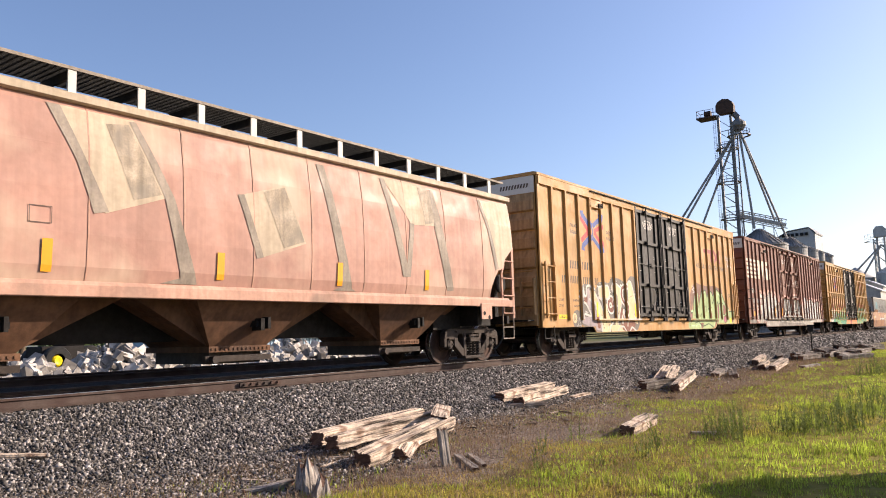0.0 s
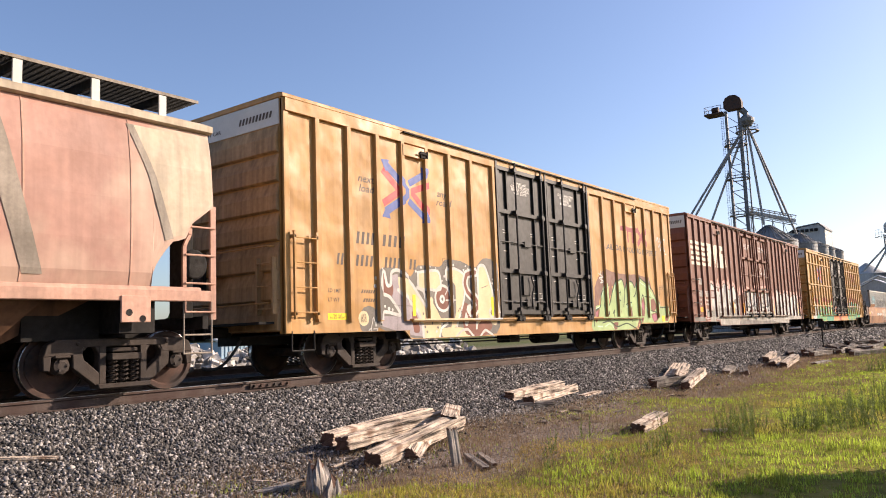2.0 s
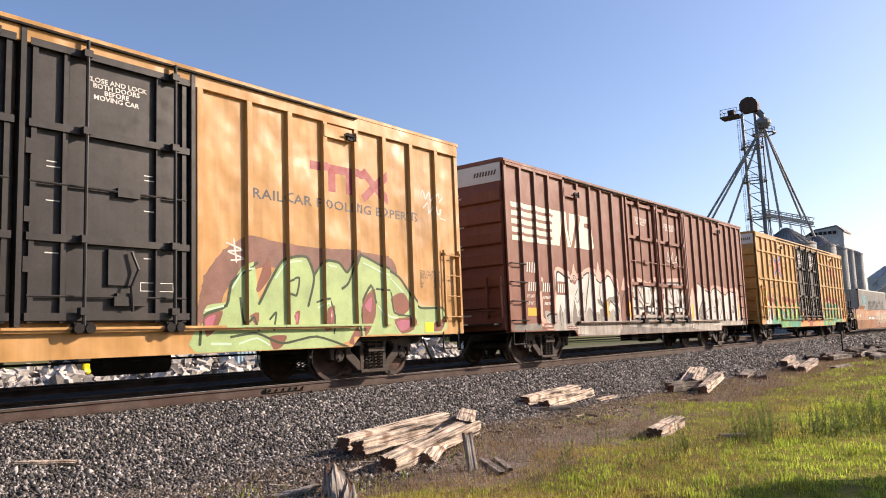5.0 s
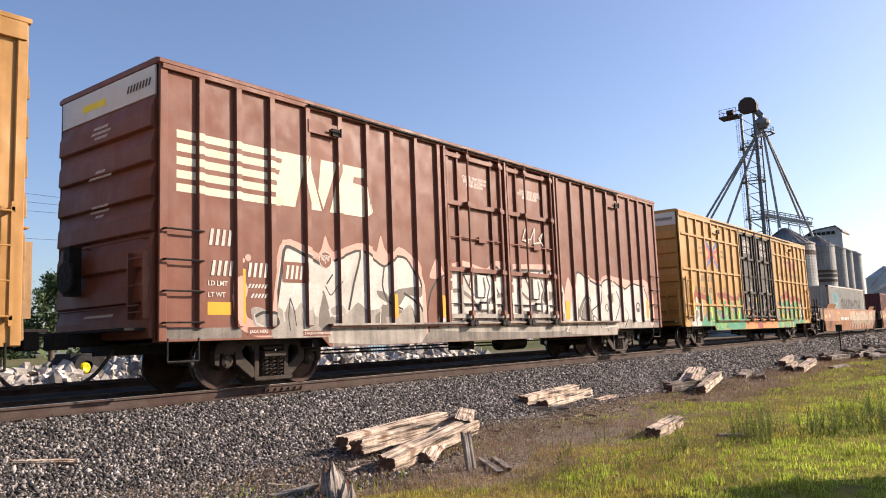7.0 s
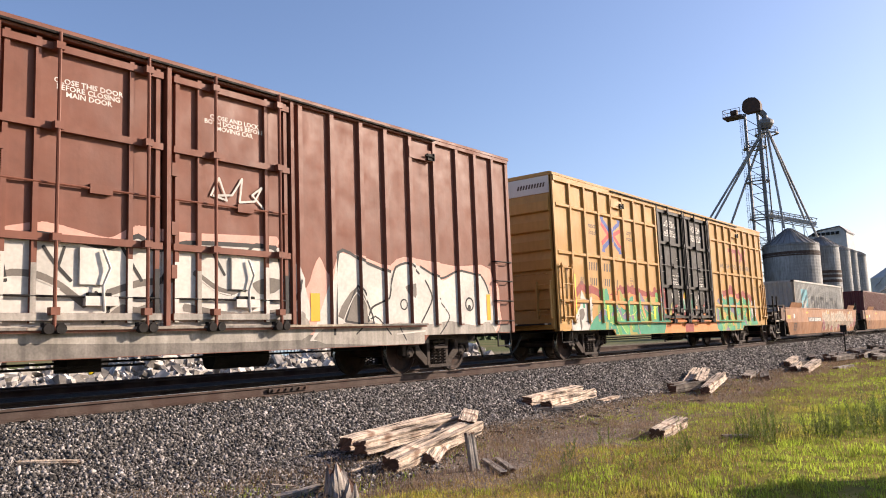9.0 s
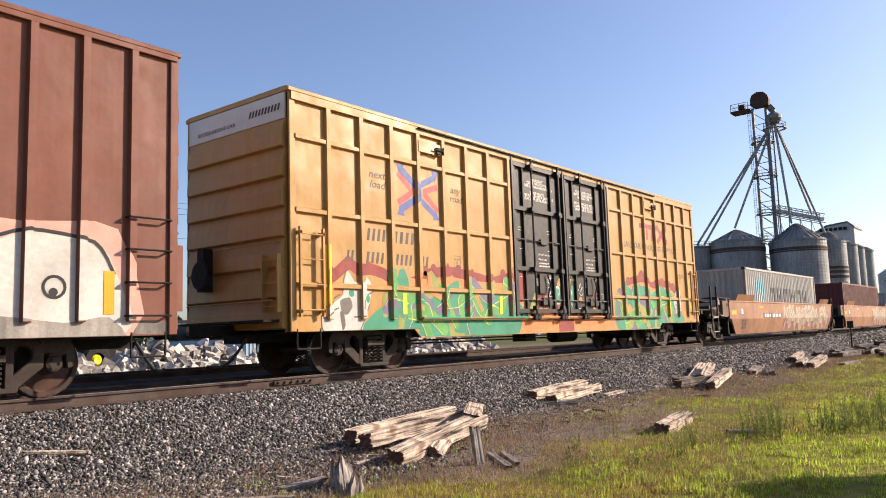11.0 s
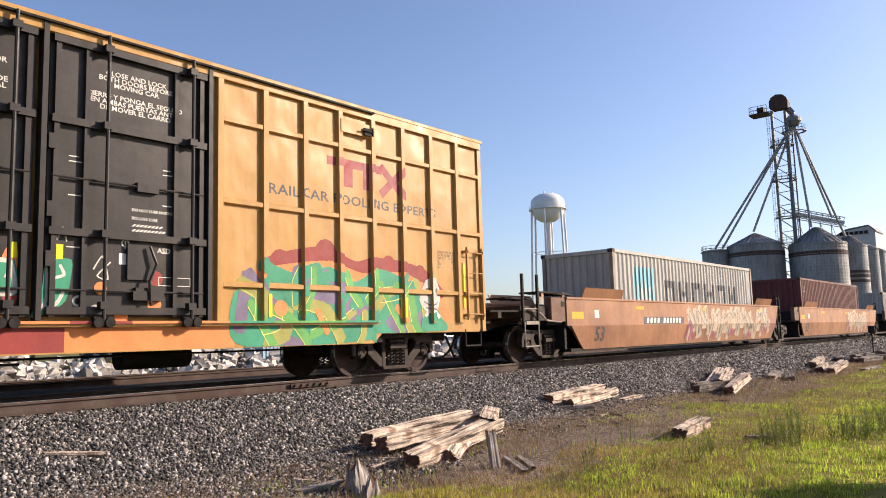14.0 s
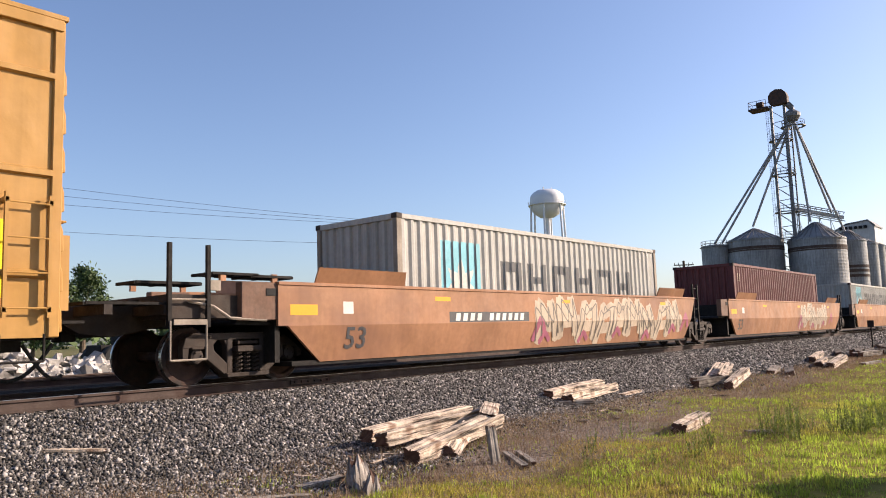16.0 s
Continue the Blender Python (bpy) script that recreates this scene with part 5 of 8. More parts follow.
        bar(bm, p, q + up, 0.05, 4)
    beam(bm, a + Vector((0.4, 0.4, 0.7)), b + Vector((0.4, 0.4, 0.7)), 0.7, 0.6)
    for i in range(4):
        p = a.lerp(b, 0.05 + i * 0.22)
        bar(bm, p, (p.x, p.y, 10), 0.09, 5)
        bar(bm, p, (p.x + 1, p.y - 1.2, 14), 0.05, 5)
    part("conveyor_bridge", bm, "galvanised", t)

    def bin_(cx, cy, r, eave, peak, label, rust=False, flat=False):
        o = thing("grain_bin", label, "grain bin", "grain bins of the elevator")
        bm = bmesh.new()
        prof, z, k = [], gz, 0
        while z < eave:
            prof += [(r, z), (r + 0.015, z + 0.28), (r, z + 0.55)]
            z += 0.56
        lathe(bm, prof + [(r, eave)], (cx, cy, 0), "z", 40)
        part("wall", bm, "bin_steel", o)
        bm = bmesh.new()
        if flat:
            lathe(bm, [(r + 0.1, eave - 0.1), (r + 0.1, eave + 0.2), (r * 0.5, eave + 0.5), (0.1, eave + 0.5)], (cx, cy, 0), "z", 40)
        else:
            lathe(bm, [(r + 0.12, eave - 0.05), (r + 0.12, eave + 0.05), (0.6, peak - 0.25), (0.55, peak), (0.1, peak + 0.1)], (cx, cy, 0), "z", 40)
        roof = part("roof", bm, "bin_steel", o, "ribbed conical roof")
        if not flat:
            for i in range(26):
                ang = 2 * math.pi * i / 26
                c, s = math.cos(ang), math.sin(ang)
                bm = bmesh.new()
                beam(bm, (cx + c * (r + 0.1), cy + s * (r + 0.1), eave + 0.12), (cx + c * 0.7, cy + s * 0.7, peak - 0.15), 0.12, 0.10)
                part("roof_rib", bm, "tower_steel", roof)
        for z in (eave - 1.7, eave - 2.0) if rust else ():
            bm = bmesh.new()
            lathe(bm, [(r + 0.05, z), (r + 0.06, z + 0.5 if z > eave - 1.9 else z + 0.25)], (cx, cy, 0), "z", 40, False)
            part("rust_band", bm, "rail_rust", o, "rusty seam band")
        if flat:
            bm = bmesh.new()
            ring_rail(bm, cx, cy, r, eave, 16)
            part("railing", bm, "tower_steel", o)
        return o

    grey = "galvanised corrugated grain bin with a conical roof"
    bin_(141.6, 39.9, 2.6, 15.0, 16, "dark steel bin with a railed flat top", flat=True)
    bin_(143.6, 33.4, 4.85, 15.6, 18.0, grey + ", rust-streaked", True)
    bin_(146.6, 23.7, 4.75, 15.0, 18.3, grey + ", rust-streaked", True)
    bin_(155.0, 20.4, 3.0, 15.0, 17.2, grey, False)
    bin_(163.4, 19.1, 2.0, 14.9, 16.0, grey)
    bin_(169.6, 18.7, 1.7, 14.8, 15.8, grey)
    bin_(176.0, 18.2, 1.7, 14.6, 15.6, grey)
    for z in (8.4, 9.3, 10.1):
        bm = bmesh.new()
        lathe(bm, [(3.07, z), (3.08, z + 0.5)], (155.0, 20.4, 0), "z", 40, False)
        solid("rust_band", bm, "rail_rust", "rusty band round a grain bin wall", "band")
    h = thing("head_house", "grey sheet-clad head house above the bins", "building")
    bm = bmesh.new()
    slab(bm, [(19.3, gz), (26.5, gz), (26.5, 19.2), (24.5, 20.3), (20.4, 20.8), (19.3, 19.6)], "x", 174, 182)
    part("wall", bm, "galvanised", h, bevel=0.03)
    bm = bmesh.new()
    slab(bm, [(19.1, 19.55), (20.4, 20.85), (24.5, 20.4), (26.7, 19.2), (26.7, 19.4), (24.5, 20.6), (20.4, 21.05), (19.1, 19.8)], "x", 173.8, 182.2)
    part("roof", bm, "tower_steel", h)
    for i in range(6):
        bm = bmesh.new()
        box(bm, 173.7, 173.98, 20.6 + i * 0.9, 21.2 + i * 0.9, 19.3, 19.9)
        part("vent", bm, "shop_black", h)
    # low sheds at the bins' foot
    for x0, y0, w, z in ((176, 8.5, 10, 7.0), (190, 9.5, 14, 8.4)):
        s = thing("shed", "grey steel shed with a pitched roof", "shed")
        bm = bmesh.new()
        slab(bm, [(y0, gz), (y0 + 6, gz), (y0 + 6, z), (y0 + 3, z + 1.4), (y0, z)], "x", x0, x0 + w)
        part("wall", bm, "galvanised", s)
        bm = bmesh.new()
        slab(bm, [(y0 - 0.3, z - 0.1), (y0 + 3, z + 1.45), (y0 + 6.3, z - 0.1), (y0 + 6.3, z + 0.1), (y0 + 3, z + 1.65), (y0 - 0.3, z + 0.1)], "x", x0 - 0.3, x0 + w + 0.3)
        part("roof", bm, "tank_white", s)


elevator()


def small_elevator(cx, cy, top, scale, label, mat):
    """A farther elevator leg, with its bin and spouts."""
    t = thing("grain_elevator", label, "grain elevator")
    k = scale
    bm = bmesh.new()
    for dx, dy in ((-1, -1), (1, -1), (1, 1), (-1, 1)):
        bar(bm, (cx + dx * k, cy + dy * k, -1), (cx + dx * k, cy + dy * k, top - 2 * k), 0.10 * k, 5)
    for i in range(int((top - 2) / (2 * k))):
        z = i * 2 * k
        for (ax, ay), (bx, by) in (((-1, -1), (-1, 1)), ((-1, -1), (1, -1)), ((-1, 1), (1, 1))):
            bar(bm, (cx + ax * k, cy + ay * k, z), (cx + bx * k, cy + by * k, z + 2 * k), 0.08 * k, 4)
    part("frame", bm, mat, t)
    bm = bmesh.new()
    for dy in (-0.55, 0.55):
        box(bm, cx - 0.22 * k, cx + 0.22 * k, cy + dy * k - 0.16 * k, cy + dy * k + 0.16 * k, -1, top - 1.5 * k)
    part("leg", bm, mat, t)
    bm = bmesh.new()
    slab(bm, [(cy - 1.0 * k, top - 1.7 * k), (cy - 1.0 * k, top - 0.4 * k), (cy - 0.5 * k, top + 0.2 * k), (cy + 0.5 * k, top + 0.2 * k), (cy + 1.0 * k, top - 0.4 * k), (cy + 1.0 * k, top - 1.7 * k)], "x", cx - 0.6 * k, cx + 0.6 * k)
    part("head_housing", bm, mat, t, bevel=0.05)
    bm = bmesh.new()
    ring_rail(bm, cx, cy, 2.4 * k, top - 2.4 * k, 8, 1.2 * k)
    part("platform", bm, mat, t)
    for e in ((0, -7, 0.42), (0.5, -9.5, 0.30), (-1, 3.0, 0.5), (-1, 6.5, 0.4)):
        pipe("spout", t, (cx, cy, top - 3 * k), (cx + e[0] * k, cy + e[1] * k, top * e[2]), 0.16 * k, mat)
    return t


small_elevator(128.1, 100.0, 26.4, 1.25, "white far-off elevator leg with spouts", "tank_white")
small_elevator(298.2, 21.0, 33.0, 2.0, "grey far-off elevator leg beside bins", "galvanised")


def far_bin(cx, cy, r, eave, peak, mat):
    o = thing("grain_bin", "pale round far-off grain bin", "grain bin", "far grain bins")
    bm = bmesh.new()
    lathe(bm, [(r, -1), (r, eave)], (cx, cy, 0), "z", 32)
    part("wall", bm, mat, o)
    bm = bmesh.new()
    lathe(bm, [(r + 0.15, eave - 0.1), (r + 0.15, eave + 0.1), (0.4, peak)], (cx, cy, 0), "z", 32)
    part("roof", bm, mat, o)


far_bin(131.0, 98.9, 3.2, 15.6, 17.6, "tank_white")
far_bin(300.0, 18.0, 5.5, 17.0, 21.0, "galvanised")
far_bin(302.0, 30.0, 6.0, 16.0, 20.0, "galvanised")


def water_tower():
    cx, cy = 203.9, 114.9
    t = thing("water_tower", "white legged water tower with a domed tank", "water tower")
    r = 5.3
    bm = bmesh.new()
    prof = [(0.6, 35.6), (2.2, 35.9), (3.8, 36.9), (4.8, 38.2), (r, 39.9), (r, 42.2), (r - 0.3, 43.0), (r - 1.2, 43.9), (3.0, 44.5), (1.2, 44.8), (0.1, 44.85)]
    lathe(bm, prof, (cx, cy, 0), "z", 40)
    part("tank", bm, "tank_white", t, smooth=True)
    bm = bmesh.new()
    lathe(bm, [(r + 0.02, 39.6), (r + 0.65, 39.6), (r + 0.65, 39.75), (r + 0.02, 39.75)], (cx, cy, 0), "z", 40, False)
    for i in range(24):
        a = 2 * math.pi * i / 24
        bar(bm, (cx + 5.9 * math.cos(a), cy + 5.9 * math.sin(a), 39.7), (cx + 5.9 * math.cos(a), cy + 5.9 * math.sin(a), 40.7), 0.04, 4)
    lathe(bm, [(5.86, 40.66), (5.94, 40.66), (5.94, 40.74), (5.86, 40.74)], (cx, cy, 0), "z", 40, False)
    part("balcony", bm, "tank_white", t)
    pipe("riser", t, (cx, cy, -1), (cx, cy, 36.5), 0.85, "tank_white", 16)
    for i in range(6):
        a = 2 * math.pi * (i + 0.35) / 6
        pipe("leg", t, (cx + 6.6 * math.cos(a), cy + 6.6 * math.sin(a), -1), (cx + 5.3 * math.cos(a), cy + 5.3 * math.sin(a), 39.6), 0.32, "tank_white")
    bm = bmesh.new()
    for z, rr in ((13, 6.2), (26, 5.75)):
        for i in range(6):
            a, b = 2 * math.pi * (i + 0.35) / 6, 2 * math.pi * (i + 1.35) / 6
            bar(bm, (cx + rr * math.cos(a), cy + rr * math.sin(a), z), (cx + rr * math.cos(b), cy + rr * math.sin(b), z), 0.12, 6)
    part("strut", bm, "tank_white", t)
    bm = bmesh.new()
    bar(bm, (cx - 1.0, cy + 0.5, 44.7), (cx - 1.0, cy + 0.5, 45.6), 0.2, 8)
    bar(bm, (cx + 1.5, cy - 1, 44.5), (cx + 1.5, cy - 1, 45.5), 0.12, 8)
    part("vent", bm, "tank_white", t)


water_tower()


def power_pole(x, y, top, arms, face):
    t = thing("power_pole", "weathered timber power pole with crossarms", "power pole", "power poles")
    pipe("pole", t, (x, y, -1), (x, y, top), 0.16, "bark")
    c, s = math.cos(face), math.sin(face)
    for z in arms:
        bm = bmesh.new()
        beam(bm, (x - 1.35 * c, y - 1.35 * s, z), (x + 1.35 * c, y + 1.35 * s, z), 0.12, 0.14)
        bar(bm, (x, y, z - 0.7), (x + 0.7 * c, y + 0.7 * s, z - 0.05), 0.03, 4)
        bar(bm, (x, y, z - 0.7), (x - 0.7 * c, y - 0.7 * s, z - 0.05), 0.03, 4)
        arm = part("crossarm", bm, "bark", t)
        for k in (-1.25, -0.7, 0.7, 1.25):
            pipe("insulator", arm, (x + k * c, y + k * s, z + 0.07), (x + k * c, y + k * s, z + 0.32), 0.05, "tower_steel", 6)


power_pole(65.4, 50.1, 13.9, (13.5, 11.3), -0.75)
power_pole(101.8, 30.0, 9.6, (9.0, 7.4), -0.9)


def wires():
    for k, (z0, z1) in enumerate(((18.4, 14.0), (16.8, 13.9), (15.1, 13.8), (11.6, 11.5))):
        cu = bpy.data.curves.new("power_line", "CURVE")
        cu.dimensions, cu.bevel_depth, cu.bevel_resolution = "3D", 0.018, 1
        sp = cu.splines.new("POLY")
        sp.points.add(24)
        a, b = Vector((5.0, 91.0, z0 + 4)), Vector((65.4, 50.1 + 0.4 * k, z1))
        for i in range(25):
            u = i / 24
            p = a.lerp(b, u)
            sp.points[i].co = (p.x, p.y, p.z - 1.6 * 4 * u * (1 - u) * 0.5, 1)
        cu.materials.append(M["cable"])
        tagged(new("power_line", cu), "thin dark overhead power line", "power line", "power lines")


wires()


def tree(x, y, h, r, seed, label):
    rnd = random.Random(seed)
    t = thing("tree", label, "tree", "trees beyond the track", at=pose(x, y, -0.95))
    bm = bmesh.new()
    bar(bm, (0, 0, 0), (0.1, 0, h * 0.45), h * 0.035, 10, h * 0.022)
    tips = []
    for i in range(11):
        a, z = rnd.uniform(0, 6.28), h * rnd.uniform(0.25, 0.6)
        e = Vector((r * 0.65 * math.cos(a), r * 0.65 * math.sin(a), z + h * rnd.uniform(0.12, 0.32)))
        bar(bm, (0.05, 0, z * 0.8), e, h * 0.014, 6, h * 0.004)
        tips.append(e)
    part("trunk", bm, "bark", t)
    rng = np.random.default_rng(seed)
    cl = []
    for i in range(60):
        a, u = rng.uniform(0, 6.28), rng.uniform(0, 1) ** 0.5
        z = rng.uniform(0.22, 1.0)
        w = math.sin(math.pi * min(1, 0.12 + z * 0.86)) ** 0.6
        cl.append((r * w * u * math.cos(a), r * w * u * math.sin(a), h * z))
    cl = np.array(cl)
    n = 5200
    c = cl[rng.integers(0, len(cl), n)] + rng.normal(0, r * 0.13, (n, 3))
    d1, d2 = rng.normal(size=(n, 3)), rng.normal(size=(n, 3))
    d1 /= np.linalg.norm(d1, axis=1)[:, None]
    d2 /= np.linalg.norm(d2, axis=1)[:, None]
    s = rng.uniform(0.10, 0.24, (n, 1)) * h / 8
    vs = np.stack([c - d1 * s, c + d2 * s * 0.6, c + d1 * s, c - d2 * s * 0.6], 1).reshape(-1, 3)
    fs = np.arange(4 * n).reshape(n, 4)
    ob = new("crown", raw_mesh("crown", vs.tolist(), fs.tolist(), "leaf"))
    ob.parent = t


for x, y, h, r, seed in ((42.0, 79.0, 10.5, 3.2, 1), (38.0, 83.0, 9.0, 3.6, 2), (84.3, 73.7, 11.0, 3.0, 3), (88.4, 69.6, 10.2, 3.4, 4), (28.0, 78.0, 9.5, 4.0, 5), (34.0, 90.0, 10.5, 4.2, 6)):
    tree(x, y, h, r, seed, "dark green leafy tree in the distance")


def far_woods():
    rng = np.random.default_rng(9)
    n = 9000
    x = rng.uniform(-150, 900, n)
    y = 260 + 0.12 * x + rng.uniform(-12, 12, n)
    top = 9 + 4 * np.sin(x * 0.07) + 3 * np.sin(x * 0.19 + 1)
    c = np.stack([x, y, rng.uniform(0, 1, n) * top - 1], 1)
    d1, d2 = rng.normal(size=(n, 3)), rng.normal(size=(n, 3))
    s = rng.uniform(0.6, 1.4, (n, 1))
    vs = np.stack([c - d1 * s, c + d2 * s, c + d1 * s, c - d2 * s], 1).reshape(-1, 3)
    ob = new("woods", raw_mesh("woods", vs.tolist(), np.arange(4 * n).reshape(n, 4).tolist(), "leaf"))
    tagged(ob, "distant dark green tree line on the horizon", "woods", kind="stuff")


far_woods()


def rubble():
    """A ridge of broken pale concrete and stone behind the second track."""
    rng = np.random.default_rng(12)
    bv = np.array([(x, y, z) for x in (-1, 1) for y in (-1, 1) for z in (-1, 1)], float) * 0.72
    bf = np.array([(0, 1, 3, 2), (4, 6, 7, 5), (0, 4, 5, 1), (2, 3, 7, 6), (0, 2, 6, 4), (1, 5, 7, 3)])
    allv, allf, k = [], [], 0
    for i in range(5200):
        x = rng.uniform(4, 34)
        u = rng.uniform(-1, 1)
        y = 13.0 + u * 2.4
        h = (1 - abs(u)) * (1.15 + 0.30 * math.sin(x * 0.9) + 0.25 * math.sin(x * 2.3))
        s = rng.uniform(0.05, 0.24)
        q = Matrix.Rotation(rng.uniform(0, 6.28), 3, "X") @ Matrix.Rotation(rng.uniform(0, 6.28), 3, "Z")
        v = (bv * rng.uniform(0.25, 1.7, 3) * rng.uniform(0.7, 1.2, (len(bv), 3)) * s) @ np.array(q).T + np.array((x, y, -0.70 + h * rng.uniform(0.5, 1.0)))
        allv.append(v)
        allf.append(bf + k)
        k += len(bv)
    ob = new("rubble_pile", raw_mesh("rubble_pile", np.concatenate(allv).tolist(), np.concatenate(allf).tolist(), "rubble"))
    tagged(ob, "long pile of broken pale concrete and stone", "rubble", kind="stuff")


rubble()


def far_buildings():
    b = thing("warehouse", "long blue-grey corrugated warehouse with a white roof", "building")
    bm = bmesh.new()
    box(bm, 40, 66, 42, 56, -0.95, 0.75)
    part("wall", bm, "blue_sheet", b)
    for i in range(64):
        bm = bmesh.new()
        box(bm, 40.1 + i * 0.4, 40.3 + i * 0.4, 41.93, 42.0, -0.9, 0.7)
        part("wall_rib", bm, "blue_sheet", b)
    bm = bmesh.new()
    slab(bm, [(41.6, 0.72), (49, 2.6), (56.4, 0.72), (56.4, 0.9), (49, 2.8), (41.6, 0.9)], "x", 39.6, 66.4)
    part("roof", bm, "tank_white", b)


far_buildings()


def parked_loader(x, y):
    """A parked wheel loader, low behind the rubble; its yellow hubs show under the train."""
    t = thing("wheel_loader", "parked dark wheel loader with yellow wheel hubs", "loader", at=pose(x, y, -0.95, 0, 0, 4))
    for px in (-1.6, 1.6):
        for py in (-1.0, 1.0):
            bm = bmesh.new()
            lathe(bm, [(0.40, -0.24), (0.72, -0.24), (0.80, -0.14), (0.80, 0.14), (0.72, 0.24), (0.40, 0.24)], (px, py, 0.80), "y", 24, False)
            w = part("tyre", bm, "shop_black", t)
            bm = bmesh.new()
            lathe(bm, [(0.05, -0.16), (0.20, -0.20), (0.30, -0.12), (0.41, 0.12), (0.05, 0.12)], (px, py, 0.80), "y", 20)
            part("rim", bm, "yellow_mark", w, "yellow wheel rim")
    bm = bmesh.new()
    box(bm, -2.3, 0.2, -0.75, 0.75, 0.75, 1.6)
    box(bm, 0.2, 2.2, -0.5, 0.5, 0.7, 1.2)
    part("body", bm, "dark_iron", t, bevel=0.05)
    bm = bmesh.new()
    box(bm, -0.9, 0.3, -0.7, 0.7, 1.6, 2.9)
    part("cab", bm, "dark_iron", t, bevel=0.06)
    bm = bmesh.new()
    slab(bm, [(2.6, 0.3), (3.5, 0.15), (3.6, 0.3), (2.9, 0.5), (3.1, 1.1), (2.9, 1.2)], "y", -1.3, 1.3)
    part("bucket", bm, "wheel_iron", t)


parked_loader(22.6, 31.0)


def sign_post():
    s = thing("sign_post", "small dark trackside marker on a thin steel post", "sign")
    bm = bmesh.new()
    box(bm, 43.97, 44.03, -3.33, -3.27, -0.95, 0.62)
    part("post", bm, "dark_iron", s)
    bm = bmesh.new()
    box(bm, 43.94, 43.97, -3.45, -3.15, 0.30, 0.66)
    part("plate", bm, "shop_black", s)


sign_post()


# ---- lettering, emblems and spray paint on the cars ----
def cross_emblem(car, skin, cx, cz, k=1.0):
    def at(pts):
        return [(cx + x * k, cz + z * k) for x, z in pts]
    blue = stroke(at([(-0.62, 0.50), (-0.10, 0.16), (0.03, 0.05), (0.03, -0.06), (-0.10, -0.17), (-0.62, -0.46)]), 0.17 * k)
    blue += stroke(at([(0.62, 0.46), (0.14, 0.22)]), 0.15 * k) + stroke(at([(0.62, -0.50), (0.12, -0.20)]), 0.15 * k)
    for sx, sz in ((-1, 1), (-1, -1), (1, 1), (1, -1)):
        blue.append(at([(sx * 0.52, sz * 0.62), (sx * 0.78, sz * 0.60), (sx * 0.62, sz * 0.34)]))
    red = stroke(at([(-0.70, 0.36), (-0.26, 0.04), (-0.26, -0.04), (-0.70, -0.30)]), 0.15 * k)
    red += stroke(at([(0.70, 0.22), (0.24, 0.06), (0.24, -0.02), (0.70, -0.36)]), 0.14 * k)
    decal("emblem_red", skin, red, "logo_red", car, "red chevrons of the emblem", 0.005)
    decal("emblem_blue", skin, blue, "logo_blue", car, "blue arrows of the emblem", 0.007)


def frame_box(x0, x1, z0, z1, w=0.012):
    return [rect(x0, x1, z0, z0 + w), rect(x0, x1, z1 - w, z1), rect(x0, x0 + w, z0, z1), rect(x1 - w, x1, z0, z1)]


def yellow_car_marks(car, sk, words, dx):
    s = sk[0]
    cross_emblem(car, s, 3.42 + dx, 3.73 - dx * 1.6, 1.0 - dx * 2.2)
    decal("slogan", s, text_polys("next", 1.93 + dx, 3.77, 0.15, 1.2, shear=0.25) + text_polys("load", 1.95 + dx, 3.57, 0.15, 1.2, shear=0.25)
          + text_polys("any", 4.50 + dx, 3.77, 0.15, 1.15, shear=0.25) + text_polys("road", 4.46 + dx, 3.57, 0.15, 1.15, shear=0.25), "lettering_dark", car, "dark slanted words")
    bars = marks(1.85 + dx, 2.42 + dx, 2.52, 2.76, 4, 0.5) + marks(2.62 + dx, 3.30 + dx, 2.52, 2.76, 4, 0.5)
    bars += marks(1.30 + dx, 1.52 + dx, 2.08, 2.30, 2, 0.5) + marks(1.82 + dx, 2.36 + dx, 2.08, 2.30, 4, 0.5) + marks(2.66 + dx, 3.20 + dx, 2.08, 2.30, 4, 0.5) + marks(3.45 + dx, 3.72 + dx, 2.08, 2.30, 2, 0.5)
    decal("number_mark", s, bars, "lettering_dark", car, "dark bars of the car number")
    decal("plate_mark", s, frame_box(4.62, 4.86, 2.12, 2.38) + text_polys("F", 4.70, 2.16, 0.09) + text_polys("PLATE", 4.65, 2.28, 0.045), "lettering_dark", car)
    x0 = 13.05
    decal("motto", s, text_polys("RAILCAR POOLING EXPERTS", x0, 3.17, 0.17, 1.30, spacing=1.05), "faded_black", car, "dark painted motto")
    decal("emblem_block", s, [rect(14.35, 15.75, 3.86, 4.02), rect(14.75, 14.98, 3.50, 3.9), rect(15.25, 15.45, 3.50, 3.9)] + stroke([(15.75, 4.0), (16.35, 3.5)], 0.16) + stroke([(15.75, 3.5), (16.35, 4.0)], 0.16), "logo_maroon", car, "faded maroon emblem")
    # notices on the doors
    for (a, b), text in zip(words[0], words[1]):
        w = b - a
        decal("door_notice", s, text_polys(text, a + w * 0.52, 4.50, 0.068, 1.12, "CENTER"), "lettering_white", car, "white stencilled door notice")
    tick = []
    rnd = random.Random(3)
    for a, b in words[0]:
        w = b - a
        for z in (3.25, 3.18, 2.72, 2.02):
            for f in (0.12, 0.70):
                tick += [rect(a + w * f, a + w * (f + rnd.uniform(0.04, 0.10)), z, z + 0.014)]
        tick += frame_box(a + w * 0.68, a + w * 0.90, 1.55, 1.68, 0.01) + [rect(a + w * 0.50, a + w * 0.56, 1.68, 1.80)]
    decal("door_print", s, tick, "lettering_white", car, "small white stencilled print", 0.006)
    decal("notice_plate", s, [rect(1.05, 1.55, 1.04, 1.16)], "yellow_mark", car, "yellow notice plate")


